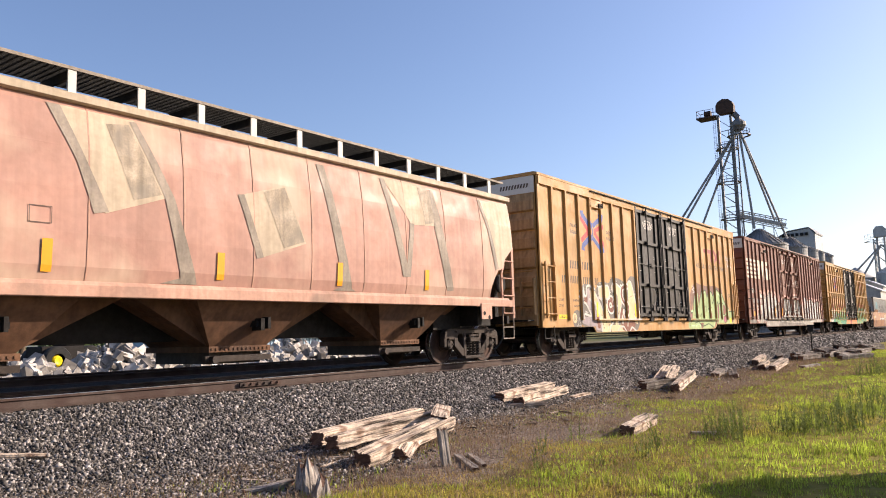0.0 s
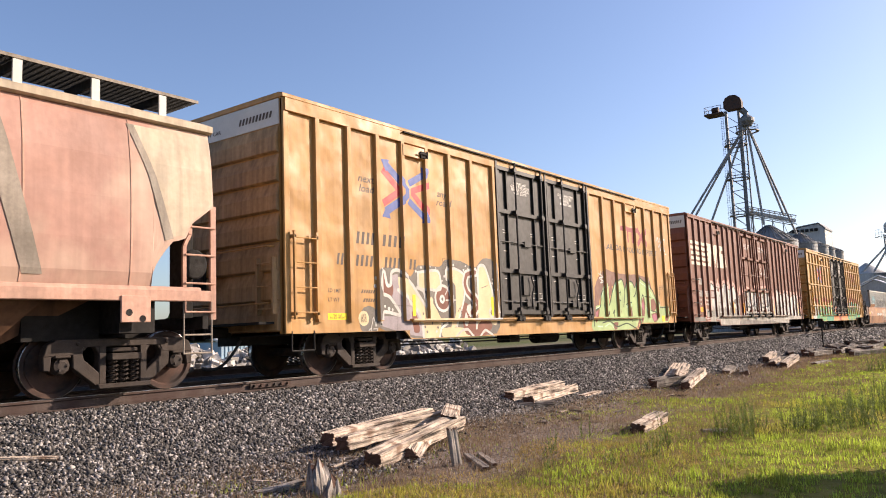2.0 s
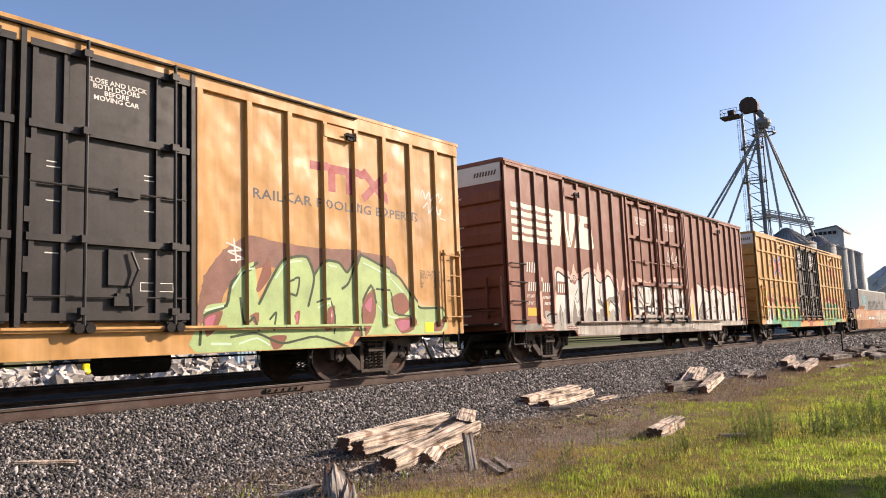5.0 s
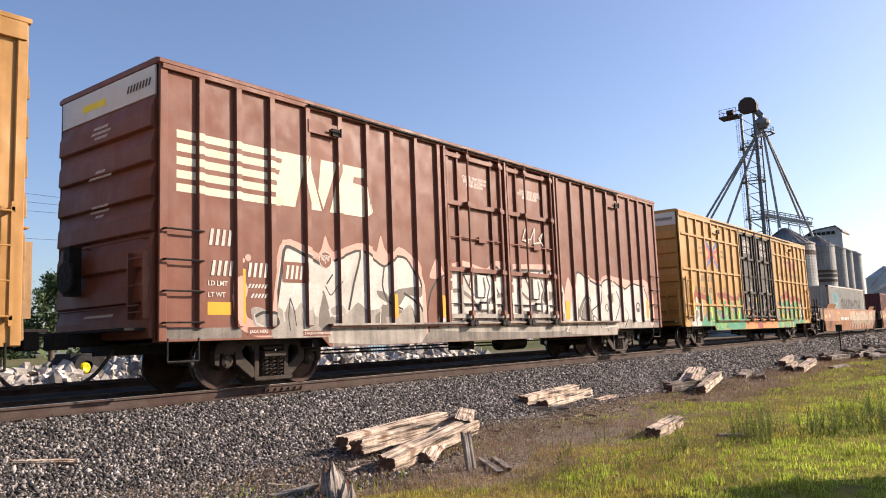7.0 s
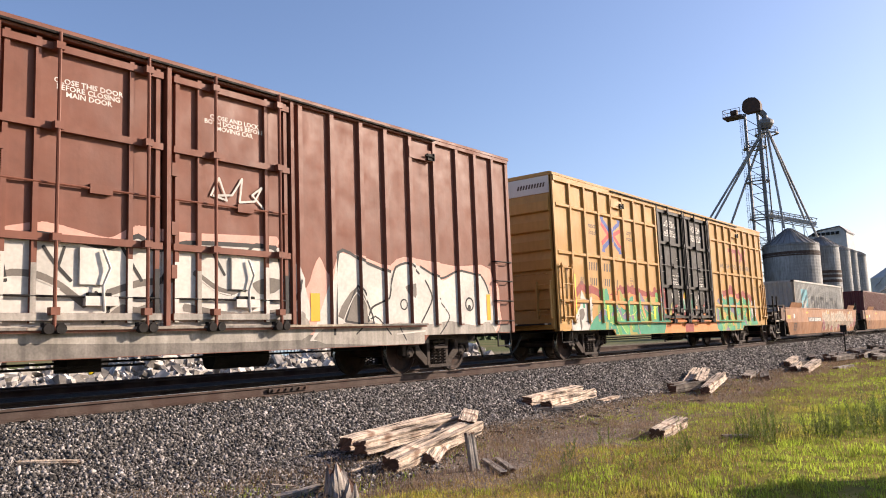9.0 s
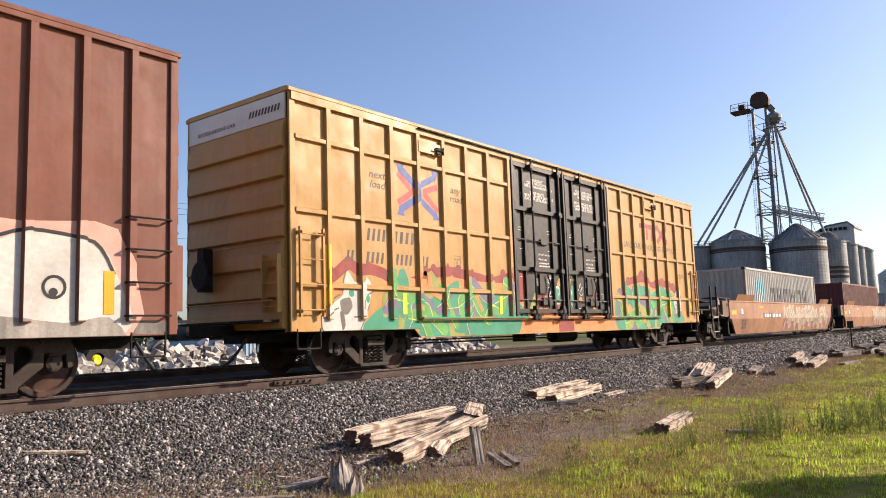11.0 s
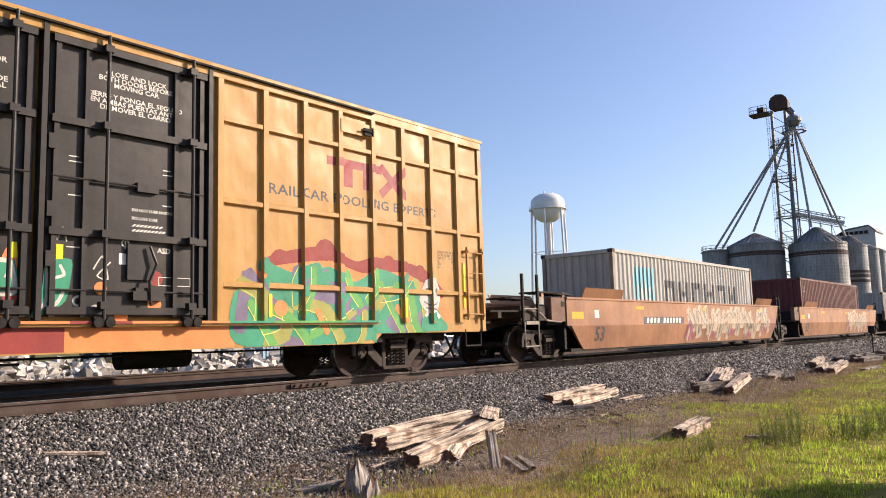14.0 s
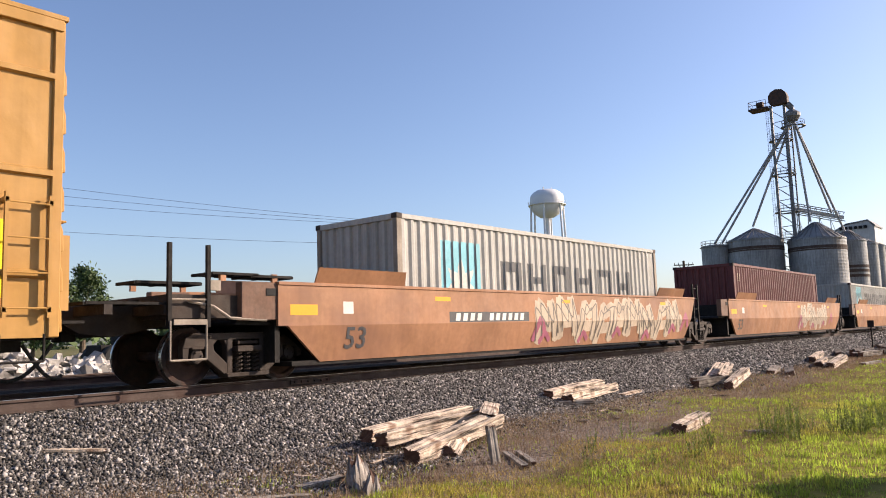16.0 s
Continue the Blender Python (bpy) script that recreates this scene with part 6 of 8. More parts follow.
def curve_pts(pts, closed=False, m=4):
    """A smooth line through (x, z) points."""
    n = len(pts)
    out = []
    for i in range(n if closed else n - 1):
        if closed:
            p0, p1, p2, p3 = (pts[(i + k) % n] for k in (-1, 0, 1, 2))
        else:
            p0, p1, p2, p3 = pts[max(0, i - 1)], pts[i], pts[i + 1], pts[min(n - 1, i + 2)]
        for j in range(m):
            u = j / m
            out.append(tuple(p1[c] + 0.35 * u * (p2[c] - p0[c]) * (1 - u) ** 2 + u * u * (3 - 2 * u) * (p2[c] - p1[c]) - 0.35 * u * u * (1 - u) * (p3[c] - p1[c]) for c in (0, 1)))
    return out if closed else out + [pts[-1]]


def disc(x, z, r, n=12):
    return [[(x + r * math.cos(2 * math.pi * i / n), z + r * math.sin(2 * math.pi * i / n)) for i in range(n)]]


def shape(pts):
    return [curve_pts(pts, True, 3)]


def brush(pts, w):
    """One sweep of a spray can: a smooth band with round ends."""
    line = curve_pts(pts)
    return stroke(line, w) + disc(*line[0], w / 2, 8) + disc(*line[-1], w / 2, 8)


def ring(x, z, r, w):
    return stroke([(x + r * math.cos(math.pi * i / 12), z + r * math.sin(math.pi * i / 12)) for i in range(25)], w)


def wild(car, sk, x0, x1, z0, z1, mats, edge, base, seed, n):
    """Interlocking bent bands, each with a thin pale edge, as in tangled sprayed letters."""
    r = random.Random(seed)
    bands, lines = {k: [] for k in mats}, []
    for i in range(n):
        cx, cz = x0 + (x1 - x0) * (i + r.random()) / n, r.uniform(z0, z1)
        a, ln = r.choice((0.9, 1.3, 2.2, 2.5, 0.3)) + r.uniform(-0.2, 0.2), r.uniform(0.28, 0.55)
        bend = r.uniform(-0.22, 0.22)
        pts = [(cx - ln * math.cos(a), cz - ln * math.sin(a)), (cx - bend * math.sin(a), cz + bend * math.cos(a)), (cx + ln * math.cos(a), cz + ln * math.sin(a))]
        pts = [(min(max(x, x0), x1), min(max(z, z0 - 0.12), z1 + 0.16)) for x, z in pts]
        w = r.uniform(0.13, 0.26)
        bands[mats[i % len(mats)]] += brush(pts, w)
        if i % 2:
            lines += brush([(x - w * 0.5 * math.sin(a), z + w * 0.5 * math.cos(a)) for x, z in pts], 0.015)
    for j, k in enumerate(mats):
        decal("graffiti_band", sk, bands[k], k, car, "", base + 0.004 * j)
    decal("graffiti_line", sk, lines, edge, car, "thin pale sprayed edges", base + 0.004 * len(mats))


# first yellow car
sa, sb, sc = (skin_a, low_a), (skin_b, low_b), (skin_c, low_c)
doors_a, doors_b, doors_c = ((6.93, 9.28), (9.42, 11.84)), ((6.98, 9.30), (9.44, 11.73)), ((7.00, 9.35), (9.52, 11.87))
yellow_car_marks(box_a, sa, (doors_a, ("IMPORTANT\nCLOSE THIS DOOR\nBEFORE CLOSING\nMAIN DOOR", "CLOSE AND LOCK\nBOTH DOORS\nBEFORE\nMOVING CAR")), 0.0)
decal("load_limit", sa[0], text_polys("LD LMT", 1.06, 1.55, 0.07) + text_polys("LT WT", 1.06, 1.38, 0.07) + marks(1.95, 2.35, 1.55, 1.62, 6) + marks(2.0, 2.35, 1.38, 1.45, 5), "lettering_dark", box_a)
# first yellow car: white-edged letters over a dark cloud at one end
decal("graffiti_cloud", sa, shape([(2.41, 1.82), (2.49, 2.06), (3.1, 2.09), (3.48, 1.93), (3.75, 2.18), (4.51, 2.19), (4.71, 2.35), (5.3, 2.36), (5.87, 2.23), (6.24, 2.47), (6.73, 2.39), (6.8, 1.38), (6.71, 0.67), (4.07, 0.62), (3.54, 0.64), (2.42, 0.89)])
      + disc(2.17, 1.01, 0.30), "spray_grey", box_a, "dark sprayed cloud behind the letters", 0.003)
decal("graffiti_fill", sa, shape([(3.06, 1.9), (3.31, 1.87), (3.62, 1.68), (3.98, 1.29), (4.07, 1.52), (4.48, 1.06), (4.41, 0.63), (3.91, 0.63), (3.66, 1.19), (3.32, 1.47), (3.03, 1.66)])
      + shape([(3.75, 2.01), (4.41, 2.07), (4.49, 1.71), (3.98, 1.69), (3.75, 1.72)])
      + shape([(4.76, 2.12), (5.08, 2.14), (5.41, 2.02), (5.35, 1.46), (5.12, 0.92), (4.86, 0.84), (5.0, 1.28), (5.02, 1.72), (4.78, 1.94)])
      + shape([(5.99, 2.24), (6.3, 2.26), (6.75, 1.18), (6.69, 0.87), (6.34, 0.94), (5.87, 0.81), (5.99, 1.76)])
      + shape([(4.55, 0.83), (5.39, 0.82), (5.56, 0.62), (4.6, 0.6)])
      + disc(2.01, 1.06, 0.15), "spray_cream", box_a, "cream letter fills", 0.007)
decal("graffiti_fill", sa, shape([(2.82, 1.88), (3.06, 1.96), (3.11, 1.66), (3.49, 1.43), (3.75, 1.11), (3.83, 0.66), (2.51, 0.91), (2.55, 1.1), (3.16, 1.11), (2.87, 1.5)]), "spray_lavender", box_a, "dull lavender letter fills", 0.009)
decal("graffiti_fill", sa, shape([(2.53, 1.93), (2.64, 1.95), (2.69, 1.72), (2.79, 1.67), (2.89, 1.75), (2.91, 1.61), (2.85, 1.48), (2.71, 1.49), (2.6, 1.61), (2.53, 1.75)])
      + disc(4.59, 1.49, 0.26)
      + shape([(5.27, 1.32), (5.51, 1.39), (5.91, 0.9), (6.22, 1.14), (6.53, 0.87), (6.21, 0.63), (5.5, 0.66), (5.34, 0.82)])
      + shape([(3.49, 1.19), (3.66, 1.11), (3.73, 0.78), (3.54, 0.77)]), "spray_brown", box_a, "maroon letter fills", 0.011)
decal("graffiti_outline", sa, brush([(2.51, 0.94), (2.54, 1.18), (2.8, 1.17), (3.13, 1.13), (2.81, 1.48), (2.6, 1.55), (2.5, 1.72), (2.54, 1.98), (2.65, 1.99), (2.72, 1.74), (2.83, 1.74), (2.88, 2.0), (3.12, 2.04), (3.53, 1.76), (3.98, 1.3), (3.91, 1.62), (3.69, 1.7)], 0.07)
      + brush([(3.07, 1.64), (3.45, 1.39), (3.73, 1.15), (3.84, 0.86), (3.86, 0.63)], 0.08)
      + brush([(3.73, 2.03), (4.43, 2.09), (4.51, 1.69), (3.98, 1.67), (3.74, 1.71), (3.73, 2.03)], 0.06)
      + ring(4.59, 1.49, 0.28, 0.06)
      + disc(4.56, 1.47, 0.10)
      + brush([(4.68, 1.57), (4.86, 1.81)], 0.03)
      + brush([(4.7, 1.45), (4.99, 1.45)], 0.03)
      + brush([(4.74, 1.91), (4.74, 2.13), (5.1, 2.16), (5.44, 2.02), (5.38, 1.46), (5.07, 0.87)], 0.06)
      + brush([(5.85, 0.81), (5.96, 1.57), (6.02, 2.24), (6.31, 2.26), (6.61, 1.63), (6.77, 1.18)], 0.07)
      + brush([(4.41, 0.63), (4.5, 0.83), (4.72, 0.93)], 0.06)
      + brush([(5.05, 0.64), (5.28, 0.77), (5.51, 0.78), (5.75, 0.59)], 0.06)
      + brush([(5.97, 0.6), (6.21, 0.76), (6.51, 0.64)], 0.06)
      + disc(6.53, 1.18, 0.13)
      + brush([(5.78, 2.11), (5.53, 2.05), (5.45, 1.85), (5.54, 1.65), (5.74, 1.51), (5.84, 1.33), (5.68, 1.17), (5.59, 1.26)], 0.21)
      + shape([(5.37, 1.0), (5.45, 1.19), (5.54, 1.0), (5.48, 0.87), (5.4, 0.88)]), "spray_white", box_a, "white sprayed letter edges", 0.015)
decal("graffiti_line", sa, brush([(5.78, 2.11), (5.53, 2.05), (5.45, 1.85), (5.54, 1.65), (5.74, 1.51), (5.84, 1.33), (5.68, 1.17)], 0.10), "spray_brown", box_a, "maroon sprayed curl", 0.019)
decal("graffiti_line", sa, disc(4.56, 1.47, 0.04)
      + disc(6.53, 1.18, 0.06)
      + disc(3.87, 1.15, 0.03)
      + disc(3.93, 1.02, 0.03)
      + disc(3.92, 0.87, 0.03)
      + disc(3.98, 0.76, 0.03)
      + disc(4.17, 0.94, 0.03)
      + disc(4.36, 0.85, 0.03)
      + brush([(6.13, 1.76), (6.38, 1.82)], 0.02)
      + brush([(5.13, 1.19), (5.23, 1.28), (5.29, 1.1)], 0.02)
      + brush([(2.87, 1.34), (3.19, 1.31), (3.53, 1.31)], 0.01)
      + brush([(3.03, 1.13), (3.0, 0.8)], 0.01), "spray_grey", box_a, "dark sprayed cuts and spots", 0.019)
decal("graffiti_dots", sa, disc(2.39, 1.86, 0.04)
      + disc(2.36, 1.70, 0.04)
      + disc(2.54, 2.05, 0.03)
      + disc(3.66, 2.05, 0.03)
      + disc(3.84, 2.14, 0.03)
      + disc(4.07, 2.16, 0.02)
      + disc(4.36, 2.15, 0.02)
      + disc(4.66, 1.98, 0.03)
      + disc(4.58, 1.88, 0.02)
      + disc(4.78, 2.18, 0.03)
      + disc(4.92, 2.24, 0.03)
      + disc(5.41, 2.15, 0.03)
      + disc(5.49, 2.25, 0.02)
      + disc(5.58, 2.19, 0.02)
      + disc(5.82, 2.04, 0.02)
      + disc(6.59, 1.88, 0.03)
      + disc(6.70, 1.73, 0.03)
      + disc(6.62, 1.98, 0.02)
      + disc(4.51, 0.93, 0.03)
      + disc(4.31, 0.76, 0.03)
      + disc(4.44, 0.69, 0.02)
      + disc(2.64, 1.30, 0.03)
      + disc(2.76, 1.25, 0.04)
      + disc(2.87, 1.23, 0.03)
      + brush([(2.22, 0.89), (2.29, 1.08), (2.35, 0.9), (2.39, 1.08)], 0.02)
      + brush([(2.14, 0.82), (2.22, 0.87), (2.21, 0.77)], 0.02)
      + brush([(2.28, 0.85), (2.39, 0.85), (2.37, 0.76)], 0.02), "spray_white", box_a, "white sprayed dots", 0.019)
# and pale green letters at the other end
decal("graffiti_cloud", sa, brush([(12.17, 1.19), (12.28, 1.63), (12.67, 2.09), (13.28, 2.24), (13.92, 2.21), (14.71, 2.19), (15.34, 2.22), (16.24, 2.12)], 0.45)
      + shape([(12.5, 2.2), (12.94, 2.51), (13.47, 2.46), (13.64, 2.14), (12.65, 1.87)])
      + shape([(14.7, 2.06), (15.03, 2.36), (15.58, 2.42), (16.49, 2.34), (16.58, 1.93), (15.31, 1.83)]), "spray_maroon_dull", box_a, "dull maroon sprayed cloud", 0.003)
decal("graffiti_fill", sa, shape([(12.18, 1.36), (12.55, 1.42), (12.65, 1.7), (12.83, 1.99), (13.09, 2.06), (13.18, 1.42), (13.44, 1.89), (13.73, 2.17), (14.21, 2.23), (14.39, 1.93), (14.61, 2.18), (15.02, 2.16), (15.22, 2.02), (15.52, 2.33), (16.01, 2.25), (16.58, 2.0), (17.04, 1.6), (17.28, 1.4), (17.93, 1.4), (18.24, 1.19), (18.01, 0.83), (15.68, 0.83), (14.6, 0.6), (11.96, 0.64), (12.05, 1.09)]), "spray_green", box_a, "pale green letter fills", 0.007)
decal("graffiti_fill", sa, shape([(13.12, 1.65), (13.36, 2.19), (13.44, 1.89), (13.19, 1.6)])
      + shape([(12.11, 1.19), (12.46, 1.28), (12.37, 1.03), (12.16, 0.87)])
      + shape([(15.61, 1.45), (15.97, 1.72), (15.97, 1.19), (15.67, 0.81)])
      + shape([(16.42, 1.53), (16.8, 1.67), (17.02, 1.4), (16.88, 1.26), (16.63, 1.19)])
      + shape([(16.51, 1.12), (17.08, 1.16), (17.1, 0.92), (16.72, 0.84)])
      + shape([(12.93, 1.19), (13.17, 1.25), (13.12, 0.99)])
      + shape([(13.86, 1.19), (14.06, 1.29), (14.0, 1.01)])
      + shape([(14.65, 1.32), (14.9, 1.38), (14.83, 0.97), (14.62, 0.95)])
      + shape([(13.38, 0.85), (13.75, 0.86), (13.64, 0.67), (13.46, 0.64)])
      + shape([(15.23, 0.69), (15.47, 1.0), (15.58, 0.68)])
      + shape([(17.49, 0.91), (18.18, 1.19), (18.01, 0.88)]), "spray_brown", box_a, "maroon letter shadows", 0.011)
decal("graffiti_fill", sa, shape([(12.14, 1.14), (12.33, 1.22), (12.26, 1.03), (12.16, 0.98)])
      + shape([(13.9, 1.17), (14.01, 1.24), (13.99, 1.07)])
      + shape([(16.58, 1.08), (16.95, 1.11), (16.93, 0.95), (16.68, 0.89)])
      + shape([(14.73, 1.24), (14.85, 1.29), (14.79, 1.04)])
      + shape([(15.67, 1.39), (15.87, 1.56), (15.84, 1.26)]), "spray_magenta", box_a, "dull pink bars in the letters", 0.015)
decal("graffiti_outline", sa, brush([(12.04, 0.76), (12.11, 1.19), (12.53, 1.36), (12.65, 1.75), (13.14, 2.07)], 0.05)
      + brush([(13.18, 1.4), (13.49, 1.9), (13.73, 2.17), (14.23, 2.24), (14.4, 1.87), (14.25, 1.37)], 0.05)
      + brush([(14.41, 1.93), (14.65, 2.19), (15.02, 2.18), (15.24, 2.01), (15.53, 2.36), (16.06, 2.22), (16.7, 1.97), (17.11, 1.54), (17.35, 1.36), (18.06, 1.36), (18.24, 1.16)], 0.05)
      + brush([(15.53, 2.36), (15.27, 1.83), (15.09, 1.7)], 0.05)
      + brush([(12.8, 1.48), (12.87, 1.08), (13.05, 1.19), (13.16, 0.96)], 0.04)
      + brush([(13.8, 1.79), (14.05, 1.86), (13.98, 1.55), (13.79, 1.57)], 0.04)
      + brush([(14.46, 1.44), (14.76, 1.5), (14.89, 1.19), (14.86, 0.88)], 0.04)
      + brush([(15.57, 0.83), (15.54, 1.32), (15.86, 1.78), (16.0, 1.45)], 0.05)
      + brush([(16.02, 1.72), (16.43, 1.66), (16.52, 1.26), (17.0, 1.19)], 0.04)
      + brush([(12.61, 0.86), (13.12, 0.91), (13.65, 0.73), (14.42, 0.83), (15.22, 0.62)], 0.04)
      + brush([(13.4, 1.14), (13.53, 1.25), (13.48, 0.96)], 0.04), "spray_darkgreen", box_a, "dark sprayed letter edges", 0.015)
decal("graffiti_line", sa, brush([(12.64, 1.64), (12.86, 1.93), (13.03, 1.97)], 0.03)
      + brush([(13.53, 1.84), (13.76, 2.1), (14.11, 2.16)], 0.03)
      + brush([(14.7, 2.11), (14.95, 2.1)], 0.03)
      + brush([(15.67, 2.21), (16.34, 1.99), (16.8, 1.67)], 0.03)
      + brush([(14.49, 1.34), (14.7, 1.42), (14.8, 1.19)], 0.03)
      + brush([(12.14, 1.28), (12.47, 1.35)], 0.03)
      + brush([(16.06, 1.39), (16.28, 1.19), (16.63, 1.16)], 0.03)
      + brush([(12.77, 0.75), (13.12, 0.83), (13.37, 0.71)], 0.03)
      + brush([(12.25, 0.76), (12.6, 0.75)], 0.04), "spray_mint", box_a, "mint sprayed highlights", 0.019)
decal("graffiti_tag", sa, brush([(12.54, 2.37), (12.84, 2.27), (12.57, 2.23), (12.87, 2.13), (12.63, 2.09)], 0.03)
      + brush([(12.68, 2.44), (12.73, 2.07)], 0.03)
      + brush([(17.45, 3.75), (17.55, 3.88), (17.62, 3.7), (17.75, 3.86), (17.8, 3.68), (17.98, 3.84), (18.05, 3.66), (18.2, 3.78)], 0.035)
      + brush([(17.55, 3.5), (17.7, 3.62), (17.72, 3.4), (17.9, 3.56), (17.95, 3.38), (18.15, 3.52), (18.1, 3.34), (18.3, 3.3)], 0.035), "spray_white", box_a, "small white sprayed tag", 0.007)
decal("reflector", sa, [rect(3.52, 3.62, 1.10, 1.55), rect(6.52, 6.62, 1.10, 1.55)], "yellow_mark", box_a, "yellow reflector strip", 0.026)

SIZES = "EXH 17-0\nEXW 10-8\nEW 9-7\nIL\nIW\nIH", "W 9-4\nH 15-1\nH 16-9\n60-9\n9-6\n13-0"
for car, sk, z in ((box_a, sa[0], 2.10), (box_c, sc[0], 2.44)):
    decal("size_table", sk, text_polys(SIZES[0], 17.36, z, 0.052, 1.1) + text_polys(SIZES[1], 17.95, z, 0.052, 1.1, "RIGHT"), "lettering_dark", car, "small dark stencilled table of sizes", 0.006)
decal("plate_print", sa[0], text_polys("THIS CAR\nEXCESS HEIGHT", 1.30, 1.105, 0.035, 1.1, "CENTER"), "lettering_dark", box_a, "", 0.0085)
decal("jack_print", sa, text_polys("LIFT\nJACK\nHERE", 2.01, 1.10, 0.045, 1.1, "CENTER"), "lettering_dark", box_a, "dark jacking notice", 0.0285)
decal("notice_plate", sa, [rect(17.46, 17.74, 0.86, 1.06)], "yellow_mark", box_a, "yellow notice plate", 0.0285)
decal("graffiti_sill", sb, [rect(3.5, 15.2, 0.63, 0.93), rect(0.1, 1.5, 0.83, 1.0), rect(15.3, 18.6, 0.82, 1.0)], "spray_soot", box_b, "sooty grey paint along the sill", 0.0015)
decal("jack_plate", sb, [rect(1.62, 2.10, 0.86, 1.0), rect(2.80, 3.45, 0.83, 0.92)], "spray_brown", box_b, "maroon notice patches", 0.0265)
decal("jack_print", sb, text_polys("JACK HERE", 1.66, 0.905, 0.05, 1.05) + text_polys("2 INCH HF COMP SHOES", 2.83, 0.855, 0.042, 0.95), "lettering_white", box_b, "white jacking and brake notices", 0.031)
decal("clearance_disc", sb, disc(3.36, 2.20, 0.16, 20), "spray_brown", box_b, "round maroon clearance mark", 0.0265)
decal("clearance_print", sb, text_polys("EXCESS\nPLATE\nF", 3.36, 2.24, 0.045, 1.1, "CENTER") + ring(3.36, 2.20, 0.15, 0.012), "lettering_white", box_b, "", 0.031)

# brown car: stripes with a slanted block mark, white numbers, white spray paint
stripes = [rect(0.31, 2.42 - 0.02 * i, 4.05 - 0.21 * i - 0.125, 4.05 - 0.21 * i) for i in range(5)]
stripes += [[(2.42, 4.06), (2.95, 4.06), (2.66, 3.10), (2.16, 3.10)], [(2.98, 4.06), (3.30, 3.10), (3.02, 3.10), (2.84, 3.75)], [(3.30, 4.06), (3.72, 4.06), (3.34, 3.14), (3.22, 3.45)],
            [(3.86, 4.06), (4.66, 4.06), (4.70, 3.88), (4.15, 3.86), (4.12, 3.74), (4.60, 3.70), (4.66, 3.22), (4.42, 3.10), (3.50, 3.10), (3.66, 3.60)]]
decal("stripe_emblem", sb[0], stripes, "logo_cream", box_b, "cream stripes with a slanted block mark", 0.005)
decal("number_board", sb[0], [rect(2.36, 2.90, 1.76, 2.12)], "brown_paint", box_b, "brown number patch", 0.0265)
decal("number_mark", sb[0], marks(0.88, 1.34, 2.30, 2.56, 4, 0.5) + marks(0.92, 1.36, 1.82, 2.06, 4, 0.5) + marks(1.62, 2.06, 1.82, 2.06, 4, 0.5) + marks(2.42, 2.84, 1.82, 2.06, 4, 0.5)
      + text_polys("LD LMT", 0.86, 1.66, 0.075) + text_polys("LT WT", 0.86, 1.48, 0.075) + marks(1.62, 2.02, 1.64, 1.71, 6) + marks(1.68, 2.02, 1.48, 1.55, 5), "spray_white", box_b, "white bars of the car number", 0.028)
for (a, b), text in zip(doors_b, ("CLOSE THIS DOOR\nBEFORE CLOSING\nMAIN DOOR", "CLOSE AND LOCK\nBOTH DOORS BEFORE\nMOVING CAR")):
    decal("door_notice", sb[0], text_polys(text, a + (b - a) * 0.52, 4.36, 0.072, 1.1, "CENTER"), "lettering_white", box_b, "white stencilled door notice")
decal("notice_plate", sb[0], [rect(0.86, 1.30, 1.20, 1.40)], "orange_mark", box_b, "orange notice plate", 0.006)
# white letters with black edges along the brown car
decal("graffiti_cloud", sb, brush([(2.18, 1.29), (2.27, 1.87), (2.44, 2.4), (2.89, 2.32), (3.3, 2.18), (3.82, 2.35), (4.34, 2.48), (4.94, 2.25), (5.42, 2.48), (5.85, 2.26), (6.1, 1.78), (6.15, 0.88)], 0.20)
      + shape([(3.11, 2.17), (3.27, 2.39), (3.37, 2.65), (3.47, 2.45), (3.68, 2.21)])
      + shape([(4.66, 2.19), (4.77, 2.52), (4.87, 2.78), (4.96, 2.54), (5.14, 2.31)])
      + shape([(6.37, 1.99), (6.52, 2.31), (6.63, 2.42), (6.74, 2.16), (6.93, 2.02)])
      + disc(1.64, 2.14, 0.06)
      + disc(1.54, 2.09, 0.04)
      + brush([(1.44, 1.47), (1.51, 1.11), (1.8, 0.96), (2.13, 0.94)], 0.23)
      + shape([(1.35, 1.75), (1.49, 1.83), (1.64, 1.62), (1.5, 1.32), (1.36, 1.32)]), "spray_pink", box_b, "pink sprayed halo and flames", 0.003)
decal("graffiti_fill", sb, shape([(2.17, 1.06), (2.2, 1.56), (2.37, 2.35), (2.44, 2.41), (2.98, 2.28), (3.25, 2.11), (3.44, 2.15), (4.23, 2.43), (4.39, 2.41), (4.94, 2.16), (5.26, 2.38), (5.5, 2.42), (5.79, 2.21), (6.01, 1.77), (6.04, 1.33), (5.99, 0.89), (2.99, 0.87), (2.17, 0.89)]), "spray_white", box_b, "white letter fills", 0.007)
decal("graffiti_foot", sb, shape([(2.17, 1.18), (2.28, 1.33), (2.4, 1.24), (2.48, 1.41), (2.61, 1.27), (2.77, 1.42), (2.9, 1.26), (3.03, 1.38), (3.1, 1.18), (3.35, 1.26), (3.68, 1.39), (3.87, 1.22), (4.18, 1.44), (4.44, 1.29), (4.77, 1.32), (5.11, 1.22), (5.46, 1.29), (5.71, 1.42), (5.86, 1.18), (6.02, 1.38), (6.0, 0.61), (2.17, 0.8)])
      + shape([(1.68, 1.29), (1.86, 1.33), (2.09, 1.24), (2.28, 1.22), (2.25, 0.95), (1.8, 0.96)]), "spray_stone", box_b, "grey drips along the foot", 0.011)
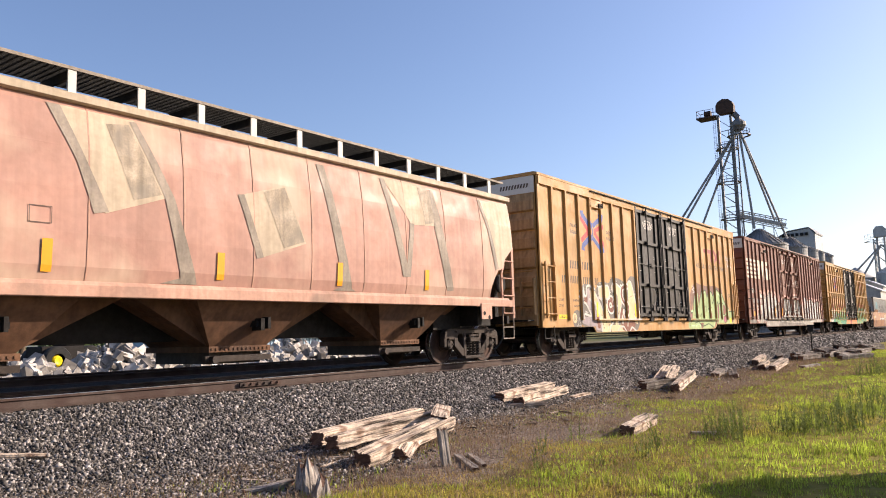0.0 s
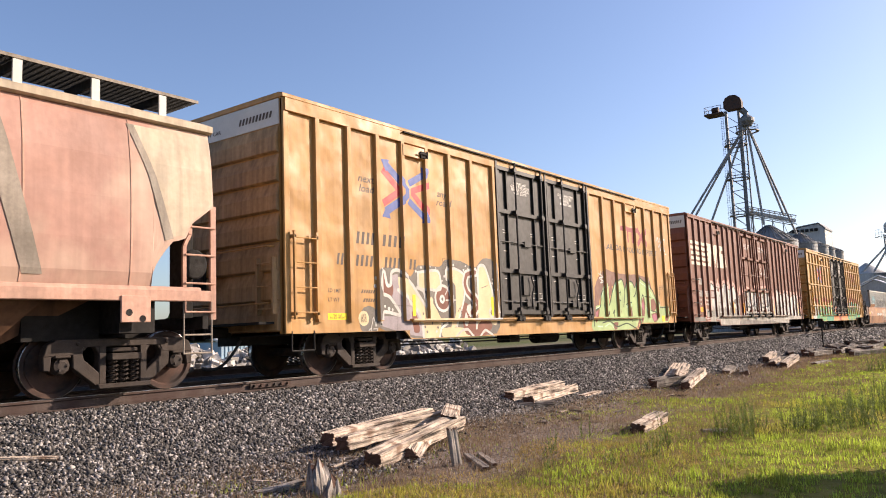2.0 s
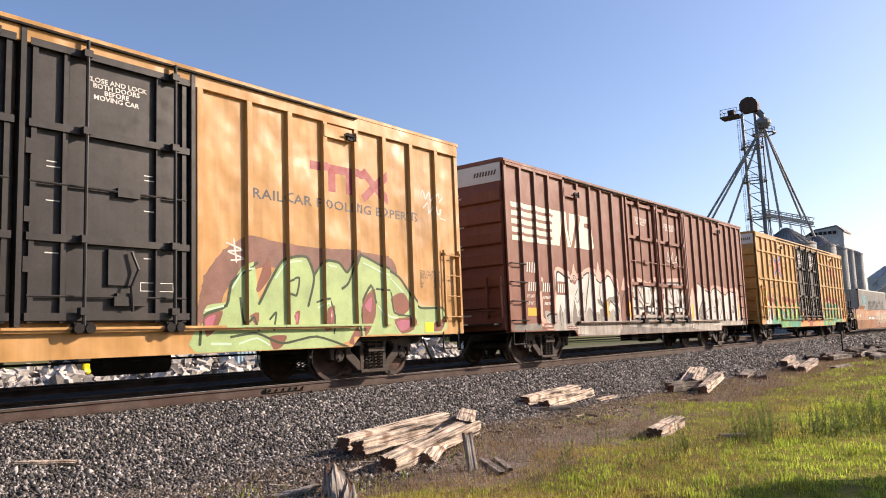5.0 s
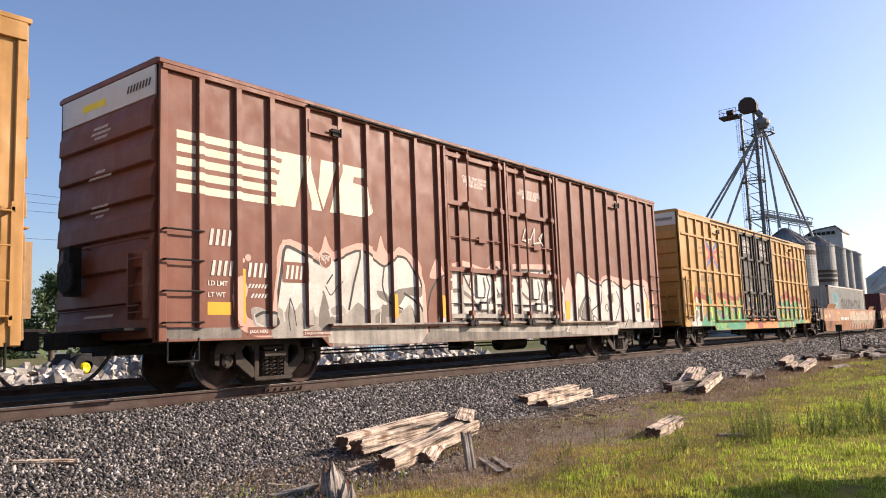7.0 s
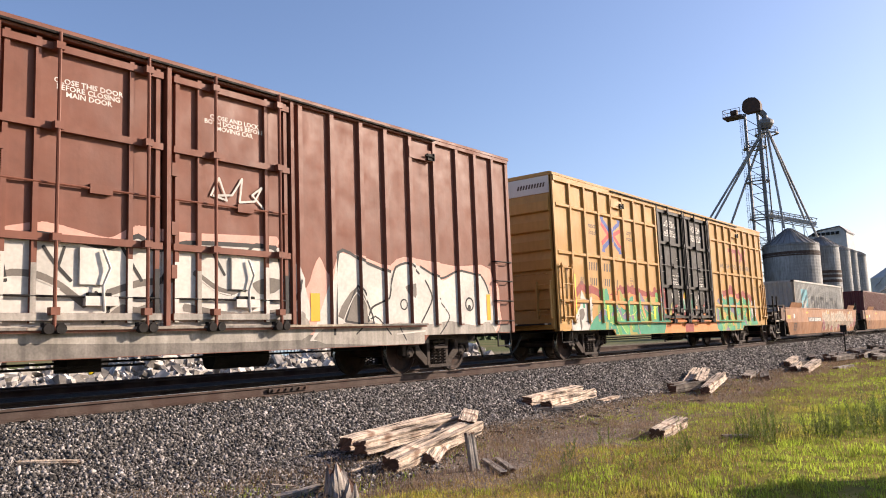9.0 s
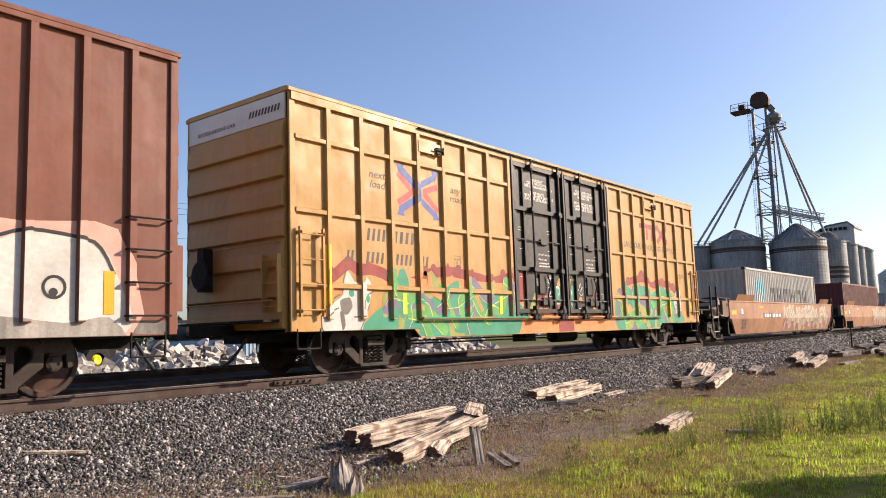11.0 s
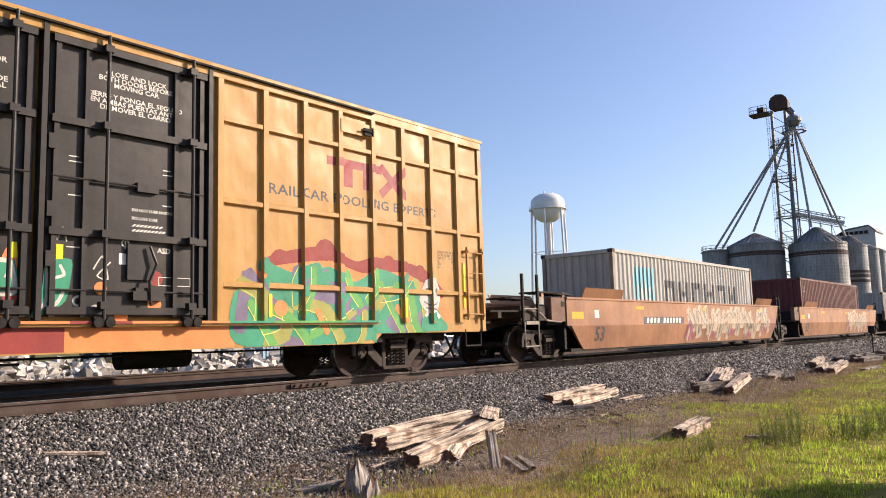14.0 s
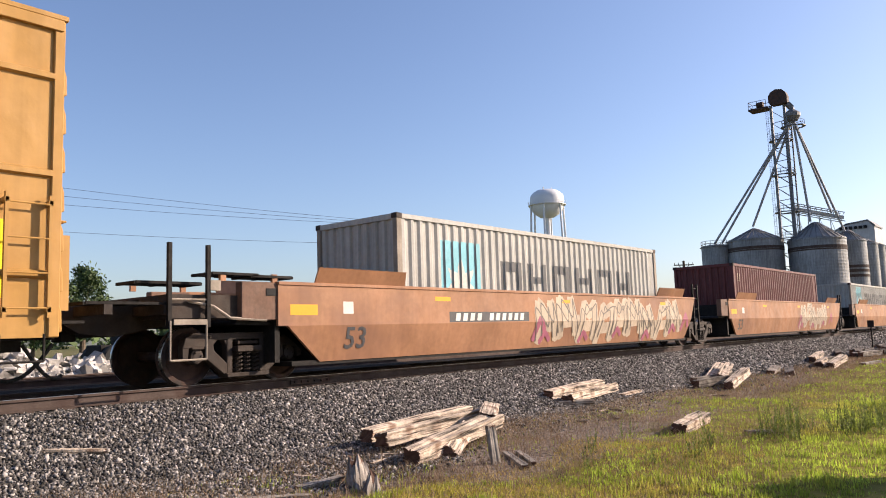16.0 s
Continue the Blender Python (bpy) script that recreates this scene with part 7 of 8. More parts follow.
decal("graffiti_fill", sb, shape([(3.17, 1.0), (3.29, 1.66), (3.42, 1.35), (3.55, 1.14), (3.68, 1.09), (3.54, 0.93)])
      + shape([(5.05, 1.55), (5.23, 1.7), (6.01, 1.79), (5.97, 1.57), (5.59, 1.61), (5.34, 1.37), (4.99, 1.32)])
      + shape([(4.71, 1.68), (4.99, 1.63), (5.11, 1.41), (4.77, 1.55)])
      + shape([(4.88, 1.41), (5.46, 1.29), (5.22, 1.18), (4.82, 1.18)])
      + shape([(4.65, 1.18), (4.88, 1.27), (4.99, 0.95), (4.71, 0.91)]), "spray_grey", box_b, "dark grey letter shadows", 0.013)
decal("graffiti_outline", sb, brush([(2.19, 1.03), (2.23, 1.41), (2.33, 1.92), (2.44, 2.38), (2.89, 2.25), (3.27, 2.11)], 0.06)
      + brush([(3.59, 2.2), (4.27, 2.43), (4.08, 1.79), (3.94, 1.31)], 0.05)
      + brush([(4.4, 2.42), (4.94, 2.16), (5.3, 2.38), (5.63, 2.35), (5.91, 2.02), (6.02, 1.77)], 0.05)
      + brush([(4.94, 2.14), (4.88, 1.78), (5.02, 1.48), (5.46, 1.32)], 0.04)
      + brush([(5.53, 1.64), (5.86, 1.49), (6.04, 1.26)], 0.05)
      + brush([(1.79, 1.18), (1.94, 1.24), (2.17, 1.22), (2.26, 1.06), (2.09, 0.97)], 0.05)
      + brush([(6.28, 0.86), (6.26, 1.28), (6.39, 1.69), (6.65, 1.98), (7.01, 2.17)], 0.05)
      + brush([(2.52, 1.49), (2.48, 1.18), (2.51, 0.94)], 0.02)
      + brush([(2.52, 1.49), (2.61, 1.26), (2.65, 1.02)], 0.02)
      + brush([(5.77, 1.33), (5.86, 1.08), (5.8, 0.89)], 0.02)
      + brush([(3.35, 1.72), (3.49, 1.56), (3.73, 1.82)], 0.02)
      + brush([(3.53, 1.94), (3.39, 1.77)], 0.03), "spray_black", box_b, "black sprayed letter edges", 0.015)
decal("graffiti_line", sb, brush([(4.19, 2.24), (4.02, 1.75)], 0.02)
      + brush([(3.27, 1.58), (3.15, 1.18)], 0.03)
      + brush([(3.42, 1.3), (3.52, 1.18), (3.71, 1.2)], 0.03)
      + brush([(2.8, 1.3), (2.86, 0.94)], 0.03)
      + brush([(3.44, 1.39), (3.46, 1.18)], 0.04)
      + brush([(2.36, 1.29), (2.39, 1.1)], 0.03)
      + brush([(1.75, 1.21), (1.79, 1.07), (1.94, 1.01)], 0.02)
      + brush([(4.82, 1.32), (4.76, 0.91)], 0.02), "spray_white", box_b, "white sprayed inner lines", 0.019)
decal("graffiti_cloud", sb, brush([(6.88, 2.16), (7.62, 2.34), (8.5, 2.2), (8.94, 2.41), (9.72, 2.38), (11.44, 2.46)], 0.18)
      + shape([(12.09, 0.88), (12.2, 1.82), (12.43, 2.26), (12.65, 1.95), (12.9, 2.4), (13.56, 2.33), (14.26, 2.19), (14.73, 2.4), (16.49, 2.3), (17.79, 2.3), (17.9, 0.65)]), "spray_pink", box_b, "pink sprayed halo over the doors", 0.003)
decal("graffiti_fill", sb, shape([(6.87, 0.95), (6.87, 1.48), (6.96, 2.09), (7.46, 2.24), (7.96, 2.2), (8.5, 2.13), (8.94, 2.34), (9.19, 2.16), (9.72, 2.3), (10.66, 2.35), (11.5, 2.36), (11.91, 2.07), (11.98, 0.88)])
      + shape([(12.27, 0.88), (12.7, 1.84), (12.9, 2.38), (13.9, 2.17), (14.34, 2.08), (14.73, 2.3), (15.41, 2.19), (16.02, 1.96), (16.59, 2.19), (17.41, 2.14), (17.75, 1.74), (17.73, 0.65), (12.53, 0.74)]), "spray_white", box_b, "white letter fills", 0.007)
decal("graffiti_foot", sb, shape([(6.88, 1.11), (7.24, 1.19), (7.64, 1.14), (8.15, 1.19), (8.79, 1.14), (9.5, 1.22), (10.28, 1.17), (11.15, 1.23), (11.96, 1.27), (11.98, 0.78), (6.89, 0.86)])
      + shape([(12.54, 0.98), (13.01, 1.06), (13.51, 1.19), (14.02, 1.02), (14.57, 1.07), (15.34, 1.01), (16.18, 1.09), (17.08, 0.99), (17.69, 1.06), (17.72, 0.57), (12.53, 0.7)]), "spray_stone", box_b, "grey drips along the foot", 0.011)
decal("graffiti_fill", sb, brush([(6.91, 1.63), (7.23, 1.74), (7.55, 1.72), (7.84, 1.59), (8.16, 1.35)], 0.10)
      + brush([(8.51, 1.52), (8.94, 1.66), (9.5, 1.74)], 0.10)
      + brush([(9.89, 1.85), (10.23, 1.64), (10.52, 1.57), (10.9, 1.73)], 0.10)
      + shape([(10.96, 1.73), (11.29, 1.84), (11.63, 1.78), (11.42, 1.59), (11.09, 1.56)])
      + shape([(8.51, 1.19), (8.7, 1.36), (8.94, 1.32), (9.29, 1.45), (9.19, 1.26)])
      + shape([(12.86, 1.19), (13.37, 1.75), (13.7, 1.02)])
      + shape([(14.76, 1.79), (15.09, 1.86), (14.98, 1.56)])
      + brush([(9.72, 1.32), (10.64, 1.19), (11.68, 1.27)], 0.12), "spray_grey", box_b, "dark grey letter bands", 0.015)
decal("graffiti_outline", sb, brush([(6.9, 2.15), (7.46, 2.27), (7.96, 2.23), (8.5, 2.15), (8.94, 2.35), (9.21, 2.16), (9.72, 2.31), (10.66, 2.35), (11.44, 2.36)], 0.07)
      + brush([(7.61, 2.1), (7.75, 1.9), (7.97, 1.67)], 0.05)
      + brush([(7.88, 2.11), (7.81, 1.87)], 0.04)
      + brush([(7.07, 2.06), (7.15, 1.64)], 0.05)
      + brush([(8.69, 2.17), (8.99, 1.71)], 0.05)
      + brush([(10.84, 2.22), (11.04, 2.38), (11.43, 2.32), (11.56, 2.0)], 0.05)
      + brush([(10.18, 2.22), (10.41, 1.85)], 0.05)
      + brush([(8.32, 1.52), (8.51, 1.31), (8.42, 1.11)], 0.04)
      + brush([(9.4, 1.9), (9.09, 1.36)], 0.05)
      + brush([(11.21, 1.19), (11.82, 1.4), (11.95, 1.81)], 0.04)
      + brush([(6.94, 0.96), (6.89, 1.34), (6.99, 1.52)], 0.04)
      + brush([(12.77, 0.87), (12.9, 2.37), (13.56, 2.24), (14.29, 2.06)], 0.06)
      + brush([(14.33, 1.84), (14.48, 2.17), (14.86, 2.28), (15.2, 2.08)], 0.05)
      + brush([(15.25, 2.23), (15.94, 2.01), (16.59, 2.2), (17.46, 2.09), (17.74, 1.67)], 0.05)
      + brush([(14.28, 2.01), (14.19, 1.54), (13.77, 1.36), (13.59, 1.02)], 0.04)
      + brush([(13.05, 1.1), (13.4, 1.77), (13.81, 1.06), (13.05, 1.1)], 0.04)
      + ring(14.70, 1.43, 0.10, 0.03)
      + ring(16.93, 1.46, 0.14, 0.04)
      + disc(16.92, 1.39, 0.06)
      + brush([(15.4, 1.94), (15.62, 1.57), (15.24, 1.07)], 0.04)
      + brush([(15.79, 1.57), (16.19, 1.19), (15.84, 0.82)], 0.03)
      + brush([(14.56, 0.96), (14.73, 0.72)], 0.03)
      + brush([(13.33, 0.86), (13.85, 1.19), (14.28, 0.84)], 0.03), "spray_black", box_b, "black sprayed letter edges", 0.0195)
decal("graffiti_line", sb, brush([(12.95, 1.03), (13.36, 1.64), (13.71, 1.12)], 0.02)
      + brush([(6.91, 1.61), (7.23, 1.69), (7.53, 1.67), (7.82, 1.55)], 0.02)
      + brush([(9.92, 1.79), (10.24, 1.59), (10.52, 1.53)], 0.02)
      + brush([(14.46, 0.84), (15.33, 0.89)], 0.03)
      + brush([(15.45, 1.19), (16.09, 1.38)], 0.02)
      + brush([(7.24, 1.07), (7.97, 1.09)], 0.02)
      + brush([(8.79, 1.06), (9.83, 1.14)], 0.02), "spray_white", box_b, "white sprayed inner lines", 0.0235)


decal("door_tag", sb[0], stroke([(10.15, 3.1), (10.3, 3.4), (10.45, 3.05), (10.2, 3.1), (10.55, 3.15), (10.75, 3.45), (10.7, 3.05), (11.0, 3.1), (11.15, 3.35), (10.95, 3.2), (11.2, 2.98)], 0.035), "spray_white", box_b, "thin white sprayed tag", 0.09)
decal("reflector", sb, [rect(1.48, 1.58, 1.06, 1.95), rect(5.15, 5.25, 1.15, 1.62), rect(6.69, 6.79, 1.15, 1.62), rect(12.2, 12.42, 1.1, 1.6), rect(17.6, 17.75, 1.1, 1.7)], "orange_mark", box_b, "orange reflector strip", 0.028)

# small door signs of the second yellow car
for a, b in doors_c:
    w = b - a
    decal("door_sign", sc[0], text_polys("ASD", a + w * 0.67, 2.03, 0.07, 1.1) + text_polys("DO NOT LUBE DOORS", a + w * 0.50, 2.60, 0.042, 1.0)
          + text_polys("ROLLERS LUBE", a + w * 0.50, 2.48, 0.042, 1.0) + marks(a + w * 0.50, a + w * 0.70, 2.38, 2.415, 8) + marks(a + w * 0.50, a + w * 0.72, 2.31, 2.345, 9),
          "lettering_white", box_c, "small white stencilled door signs", 0.006)

# second yellow car: painted cloud band with green letters below
yellow_car_marks(box_c, sc, (doors_c, ("IMPORTANT\nCLOSE THIS DOOR\nBEFORE CLOSING MAIN DOOR\n\nIMPORTANTE\nCIERRE ESTA PUERTA ANTES DE\nCERRAR LA PUERTA PRINCIPAL", "CLOSE AND LOCK\nBOTH DOORS BEFORE\nMOVING CAR\n\nCIERRE Y PONGA EL SEGURO\nEN AMBAS PUERTAS ANTES\nDE MOVER EL CARRO")), 0.06)
decal("graffiti_cloud", sc, brush([(0.89, 1.71), (1.11, 1.85), (1.41, 2.04), (1.68, 1.94), (2.01, 1.96), (2.33, 1.9), (2.67, 1.79), (3.14, 1.74), (3.49, 1.83), (3.85, 1.96), (4.41, 2.02), (4.94, 1.98), (5.5, 1.92), (6.04, 1.85), (6.62, 1.96), (7.04, 2.0)], 0.22)
      + disc(0.96, 1.84, 0.11)
      + disc(1.41, 2.08, 0.11)
      + disc(1.93, 2.01, 0.11)
      + disc(2.22, 1.93, 0.11)
      + disc(3.64, 2.00, 0.11)
      + disc(3.91, 2.05, 0.11)
      + disc(4.35, 2.09, 0.11)
      + disc(4.76, 2.08, 0.11)
      + disc(5.25, 2.01, 0.11)
      + disc(5.93, 1.92, 0.11)
      + disc(6.50, 2.06, 0.11)
      + disc(6.92, 2.15, 0.11), "spray_maroon", box_c, "maroon sprayed cloud band", 0.003)
decal("graffiti_cloud", sc, brush([(0.81, 1.49), (1.05, 1.58), (1.27, 1.57), (1.73, 1.58), (2.23, 1.65), (2.58, 1.62), (3.04, 1.72), (3.64, 1.73), (4.07, 1.72), (4.52, 1.78), (5.5, 1.74), (6.32, 1.73), (7.03, 1.78)], 0.20)
      + disc(2.76, 1.86, 0.08)
      + disc(3.09, 1.85, 0.08)
      + disc(3.38, 1.90, 0.08)
      + disc(4.52, 1.86, 0.08)
      + disc(6.04, 1.83, 0.08), "spray_orange", box_c, "orange sprayed cloud band", 0.007)
decal("graffiti_fill", sc, shape([(1.66, 0.73), (1.86, 0.97), (2.15, 1.17), (2.4, 1.29), (2.53, 1.62), (2.71, 1.75), (2.83, 1.97), (2.96, 2.02), (3.09, 1.81), (3.14, 1.56), (3.49, 1.39), (3.85, 1.53), (4.4, 1.59), (5.5, 1.63), (6.91, 1.61), (7.1, 0.64), (3.64, 0.65)]), "spray_teal", box_c, "green sprayed letter ground", 0.011)
decal("graffiti_ground", sc, shape([(0.79, 0.77), (0.76, 1.16), (1.05, 1.33), (1.25, 1.46), (1.29, 1.73), (1.37, 1.91), (1.48, 1.8), (1.57, 1.7), (1.74, 1.7), (1.85, 1.82), (2.01, 1.66), (1.94, 1.28), (1.82, 1.03), (1.66, 0.77)]), "spray_white", box_c, "white sprayed patch", 0.0355)
decal("graffiti_line", sc, brush([(0.84, 1.23), (1.05, 1.4), (1.18, 1.46)], 0.03)
      + brush([(0.79, 1.02), (0.99, 1.16), (1.13, 1.21)], 0.03)
      + shape([(1.18, 1.35), (1.42, 1.41), (1.49, 1.24), (1.35, 1.09), (1.22, 1.14)])
      + shape([(1.17, 1.13), (1.26, 1.16), (1.3, 0.9), (1.22, 0.81)])
      + brush([(1.81, 1.36), (1.93, 1.48), (2.04, 1.52)], 0.03)
      + brush([(1.54, 1.05), (1.78, 1.06)], 0.03)
      + brush([(1.76, 1.36), (1.75, 1.2)], 0.02)
      + brush([(1.94, 1.28), (1.82, 1.03), (1.66, 0.76)], 0.03), "spray_grey", box_c, "dark sprayed lines on the white patch", 0.0395)
decal("graffiti_spot", sc, disc(1.47, 1.49, 0.07) + disc(1.87, 1.39, 0.09), "spray_teal", box_c, "green sprayed spots", 0.0435)
decal("graffiti_cloud", sc, brush([(13.0, 1.95), (13.6, 2.12), (14.3, 2.22), (15.0, 2.0), (15.5, 2.1), (16.2, 2.08), (16.9, 1.95), (17.4, 1.6)], 0.26) + disc(13.3, 2.02, 0.22) + disc(14.3, 2.24, 0.25) + disc(15.9, 2.1, 0.2) + disc(16.8, 1.98, 0.18), "spray_maroon", box_c, "maroon sprayed cloud band", 0.003)
decal("graffiti_cloud", sc, brush([(12.9, 1.78), (13.6, 1.9), (14.4, 1.98), (15.2, 1.8), (16.3, 1.86), (17.2, 1.5), (17.7, 1.1)], 0.24), "spray_orange", box_c, "orange sprayed cloud band", 0.007)
decal("graffiti_fill", sc, shape([(12.3, 0.9), (12.4, 1.5), (12.9, 1.7), (13.2, 1.95), (13.6, 1.85), (14.4, 2.0), (15.0, 1.75), (15.6, 2.02), (16.2, 1.9), (16.8, 1.6), (17.3, 1.3), (17.3, 0.85), (14.6, 0.64), (12.6, 0.64)]), "spray_teal", box_c, "green sprayed letter ground", 0.011)
wild(box_c, sc, 2.4, 6.9, 0.72, 1.72, ("spray_olive", "spray_purple", "spray_teal", "spray_leafgreen"), "spray_lime", 0.015, 71, 34)
wild(box_c, sc, 12.5, 17.2, 0.72, 1.78, ("spray_purple", "spray_olive", "spray_teal", "spray_leafgreen"), "spray_lime", 0.015, 72, 38)
decal("graffiti_spot", sc, brush([(3.75, 1.9), (3.8, 1.6), (4.1, 1.45)], 0.12) + brush([(5.4, 1.5), (5.6, 1.2)], 0.10) + brush([(14.1, 1.2), (14.3, 0.85)], 0.12) + brush([(16.1, 1.3), (16.3, 1.05)], 0.12) + disc(13.3, 1.25, 0.14), "spray_orange", box_c, "orange sprayed spots", 0.0355)
decal("graffiti_ground", sc, shape([(16.75, 1.45), (16.95, 1.85), (17.25, 1.9), (17.4, 1.6), (17.3, 1.25), (17.0, 1.2)]) + brush([(16.95, 1.15), (17.15, 1.3), (17.35, 1.12)], 0.08), "spray_white", box_c, "white sprayed patch", 0.0355)
decal("graffiti_line", sc, disc(17.02, 1.62, 0.09) + disc(17.25, 1.64, 0.08) + brush([(16.9, 1.42), (17.1, 1.35), (17.3, 1.42)], 0.03) + brush([(16.95, 1.3), (17.3, 1.25)], 0.03), "spray_grey", box_c, "dark sprayed lines on the white patch", 0.0395)
decal("graffiti_fill", sc, shape([(16.8, 0.85), (16.85, 1.1), (17.1, 1.18), (17.4, 1.1), (17.6, 0.95), (17.55, 0.83)]), "spray_teal", box_c, "green sprayed patch", 0.0355)
decal("graffiti_door", sc, shape([(6.79, 2.04), (7.29, 2.19), (7.49, 1.96), (7.52, 1.49), (6.81, 1.36)])
      + brush([(7.93, 1.39), (8.22, 1.47), (8.41, 1.56)], 0.18)
      + disc(8.37, 1.71, 0.10)
      + brush([(9.07, 1.1), (9.13, 1.34)], 0.16)
      + disc(11.08, 1.65, 0.11)
      + shape([(8.23, 1.25), (8.49, 1.33), (8.62, 1.1), (8.23, 1.08)]), "spray_maroon", box_c, "maroon paint over the doors", 0.004)
decal("graffiti_door", sc, brush([(6.81, 1.36), (7.18, 1.37), (7.48, 1.34)], 0.19)
      + brush([(7.59, 1.13), (8.01, 1.21), (8.62, 1.1)], 0.21)
      + shape([(9.0, 1.74), (9.08, 1.98), (9.2, 1.95), (9.19, 1.66)])
      + disc(10.27, 1.49, 0.09)
      + disc(11.06, 1.28, 0.11)
      + disc(10.57, 1.10, 0.10)
      + brush([(8.7, 1.1), (9.03, 1.08)], 0.11)
      + disc(12.64, 1.50, 0.11)
      + disc(13.93, 1.32, 0.13), "spray_orange", box_c, "orange paint over the doors", 0.008)
decal("graffiti_door", sc, shape([(8.89, 1.81), (9.17, 1.81), (9.21, 1.38), (8.98, 1.4), (8.92, 1.57)])
      + shape([(9.55, 1.83), (9.87, 1.86), (9.87, 1.61), (9.81, 1.31), (9.64, 1.18), (9.46, 1.1), (9.37, 1.1), (9.5, 1.43)])
      + brush([(6.82, 1.2), (7.19, 1.23), (7.45, 1.1)], 0.21), "spray_teal", box_c, "green paint over the doors", 0.012)
decal("graffiti_door", sc, shape([(7.55, 1.1), (7.96, 1.7), (7.93, 1.47), (7.76, 1.1)]), "spray_olive", box_c, "olive paint over the doors", 0.012)
decal("graffiti_tag", sc, brush([(8.93, 1.8), (9.12, 1.78), (9.18, 1.42), (8.98, 1.38)], 0.06)
      + brush([(9.06, 1.6), (9.12, 1.66), (9.15, 1.58)], 0.03)
      + brush([(9.42, 1.1), (9.57, 1.35), (9.56, 1.81)], 0.05)
      + brush([(9.62, 1.6), (9.78, 1.65), (9.73, 1.77)], 0.04)
      + brush([(9.51, 1.22), (9.69, 1.27), (9.78, 1.44)], 0.05)
      + ring(9.97, 1.31, 0.06, 0.03)
      + ring(10.20, 1.20, 0.05, 0.03)
      + brush([(8.23, 1.21), (8.42, 1.17), (8.6, 1.21)], 0.02)
      + brush([(8.44, 1.56), (8.44, 1.25)], 0.02)
      + brush([(8.52, 1.99), (8.7, 2.0), (8.54, 1.93), (8.72, 1.88)], 0.02)
      + brush([(9.65, 2.23), (9.68, 2.11), (9.75, 2.28), (9.8, 2.1)], 0.02)
      + brush([(10.17, 1.75), (10.29, 1.93), (10.37, 1.62), (10.22, 1.66), (10.4, 1.85)], 0.02)
      + brush([(8.52, 1.79), (8.64, 1.78)], 0.02)
      + brush([(8.53, 1.56), (8.69, 1.68), (8.53, 1.48)], 0.02)
      + brush([(8.53, 1.37), (8.71, 1.37)], 0.02), "spray_white", box_c, "white sprayed tags on the doors", 0.0165)
decal("door_print", sc, [[(7.98, 2.01), (8.17, 2.0), (8.18, 1.81), (7.98, 1.82)]]
      + [[(10.52, 1.99), (10.68, 1.98), (10.68, 1.83), (10.52, 1.83)]]
      + ring(10.61, 2.13, 0.05, 0.02)
      + brush([(10.61, 2.19), (10.61, 2.06)], 0.02), "lettering_white", box_c, "white stencilled door signs", 0.0165)
decal("reflector", sc, [[(9.12, 2.04), (9.19, 2.04), (9.2, 1.84), (9.12, 1.84)]]
      + [[(9.65, 2.05), (9.76, 2.05), (9.76, 1.86), (9.66, 1.85)]], "yellow_mark", box_c, "yellow reflector strip", 0.0205)
decal("graffiti_sill", sc, [rect(6.9, 12.4, 0.64, 0.96)], "spray_orange", box_c, "orange paint along the sill", 0.003)
decal("graffiti_sill", sc, [rect(9.0, 9.8, 0.64, 0.96)], "spray_maroon", box_c, "maroon paint along the sill", 0.0055)
decal("reflector", sc, [rect(2.90, 3.02, 1.10, 1.52), rect(6.30, 6.42, 1.10, 1.52), rect(13.0, 13.12, 1.10, 1.48), rect(16.2, 16.32, 1.10, 1.48)], "yellow_mark", box_c, "yellow reflector strip", 0.048)
decal("reflector", sc[0], [rect(0.80, 0.90, 1.25, 2.35), rect(18.12, 18.22, 1.30, 2.28)], "yellow_mark", box_c, "yellow painted post edge", 0.10)


def end_lettering(car, words, x=-0.022, mat="lettering_dark"):
    """Dark print on the pale band across a car's front end."""
    bm = bmesh.new()
    for p in words:
        bm.faces.new([bm.verts.new((x - 0.004, -a, z)) for a, z in p])
    ob = new("end_lettering", mesh_of("end_lettering", bm, mat))
    ob.parent = car
    tagged(ob, kind="stuff")


end_lettering(box_a, text_polys("EXCESS HEIGHT CAR", -1.38, 4.66, 0.07, 1.25) + marks(0.35, 1.30, 4.70, 4.82, 10))
end_lettering(box_b, marks(0.65, 1.35, 4.72, 4.84, 8))
for z, n in ((4.28, 9), (4.20, 12), (4.12, 8), (3.55, 6), (3.46, 14), (2.98, 10), (2.90, 12), (2.82, 5), (1.22, 18)):
    end_lettering(box_b, marks(0.0 - n * 0.025, 0.0 + n * 0.025, z, z + 0.04, n), -0.098, "lettering_white")
end_lettering(box_b, [rect(-0.75, 0.0, 4.70, 4.82)], -0.020, "yellow_mark")
end_lettering(box_c, text_polys("EXCESS HEIGHT CAR", -1.15, 4.66, 0.07, 1.25) + marks(0.45, 1.35, 4.72, 4.84, 10))

# well cars and containers
decal("number_board", skin_w, [rect(7.35, 10.35, 0.92, 1.14)], "faded_black", well_a, "black number board")
decal("number_mark", skin_w, marks(7.55, 8.55, 0.95, 1.11, 4) + marks(8.75, 10.2, 0.95, 1.11, 6), "lettering_white", well_a, "white bars of the car number", 0.008)
lower_paint(well_a, text_polys("53", 4.40, 0.48, 0.38, 1.05), "faded_black", "length_mark")
lower_paint(well_b, text_polys("53", 3.9, 0.48, 0.38, 1.05), "faded_black", "length_mark")


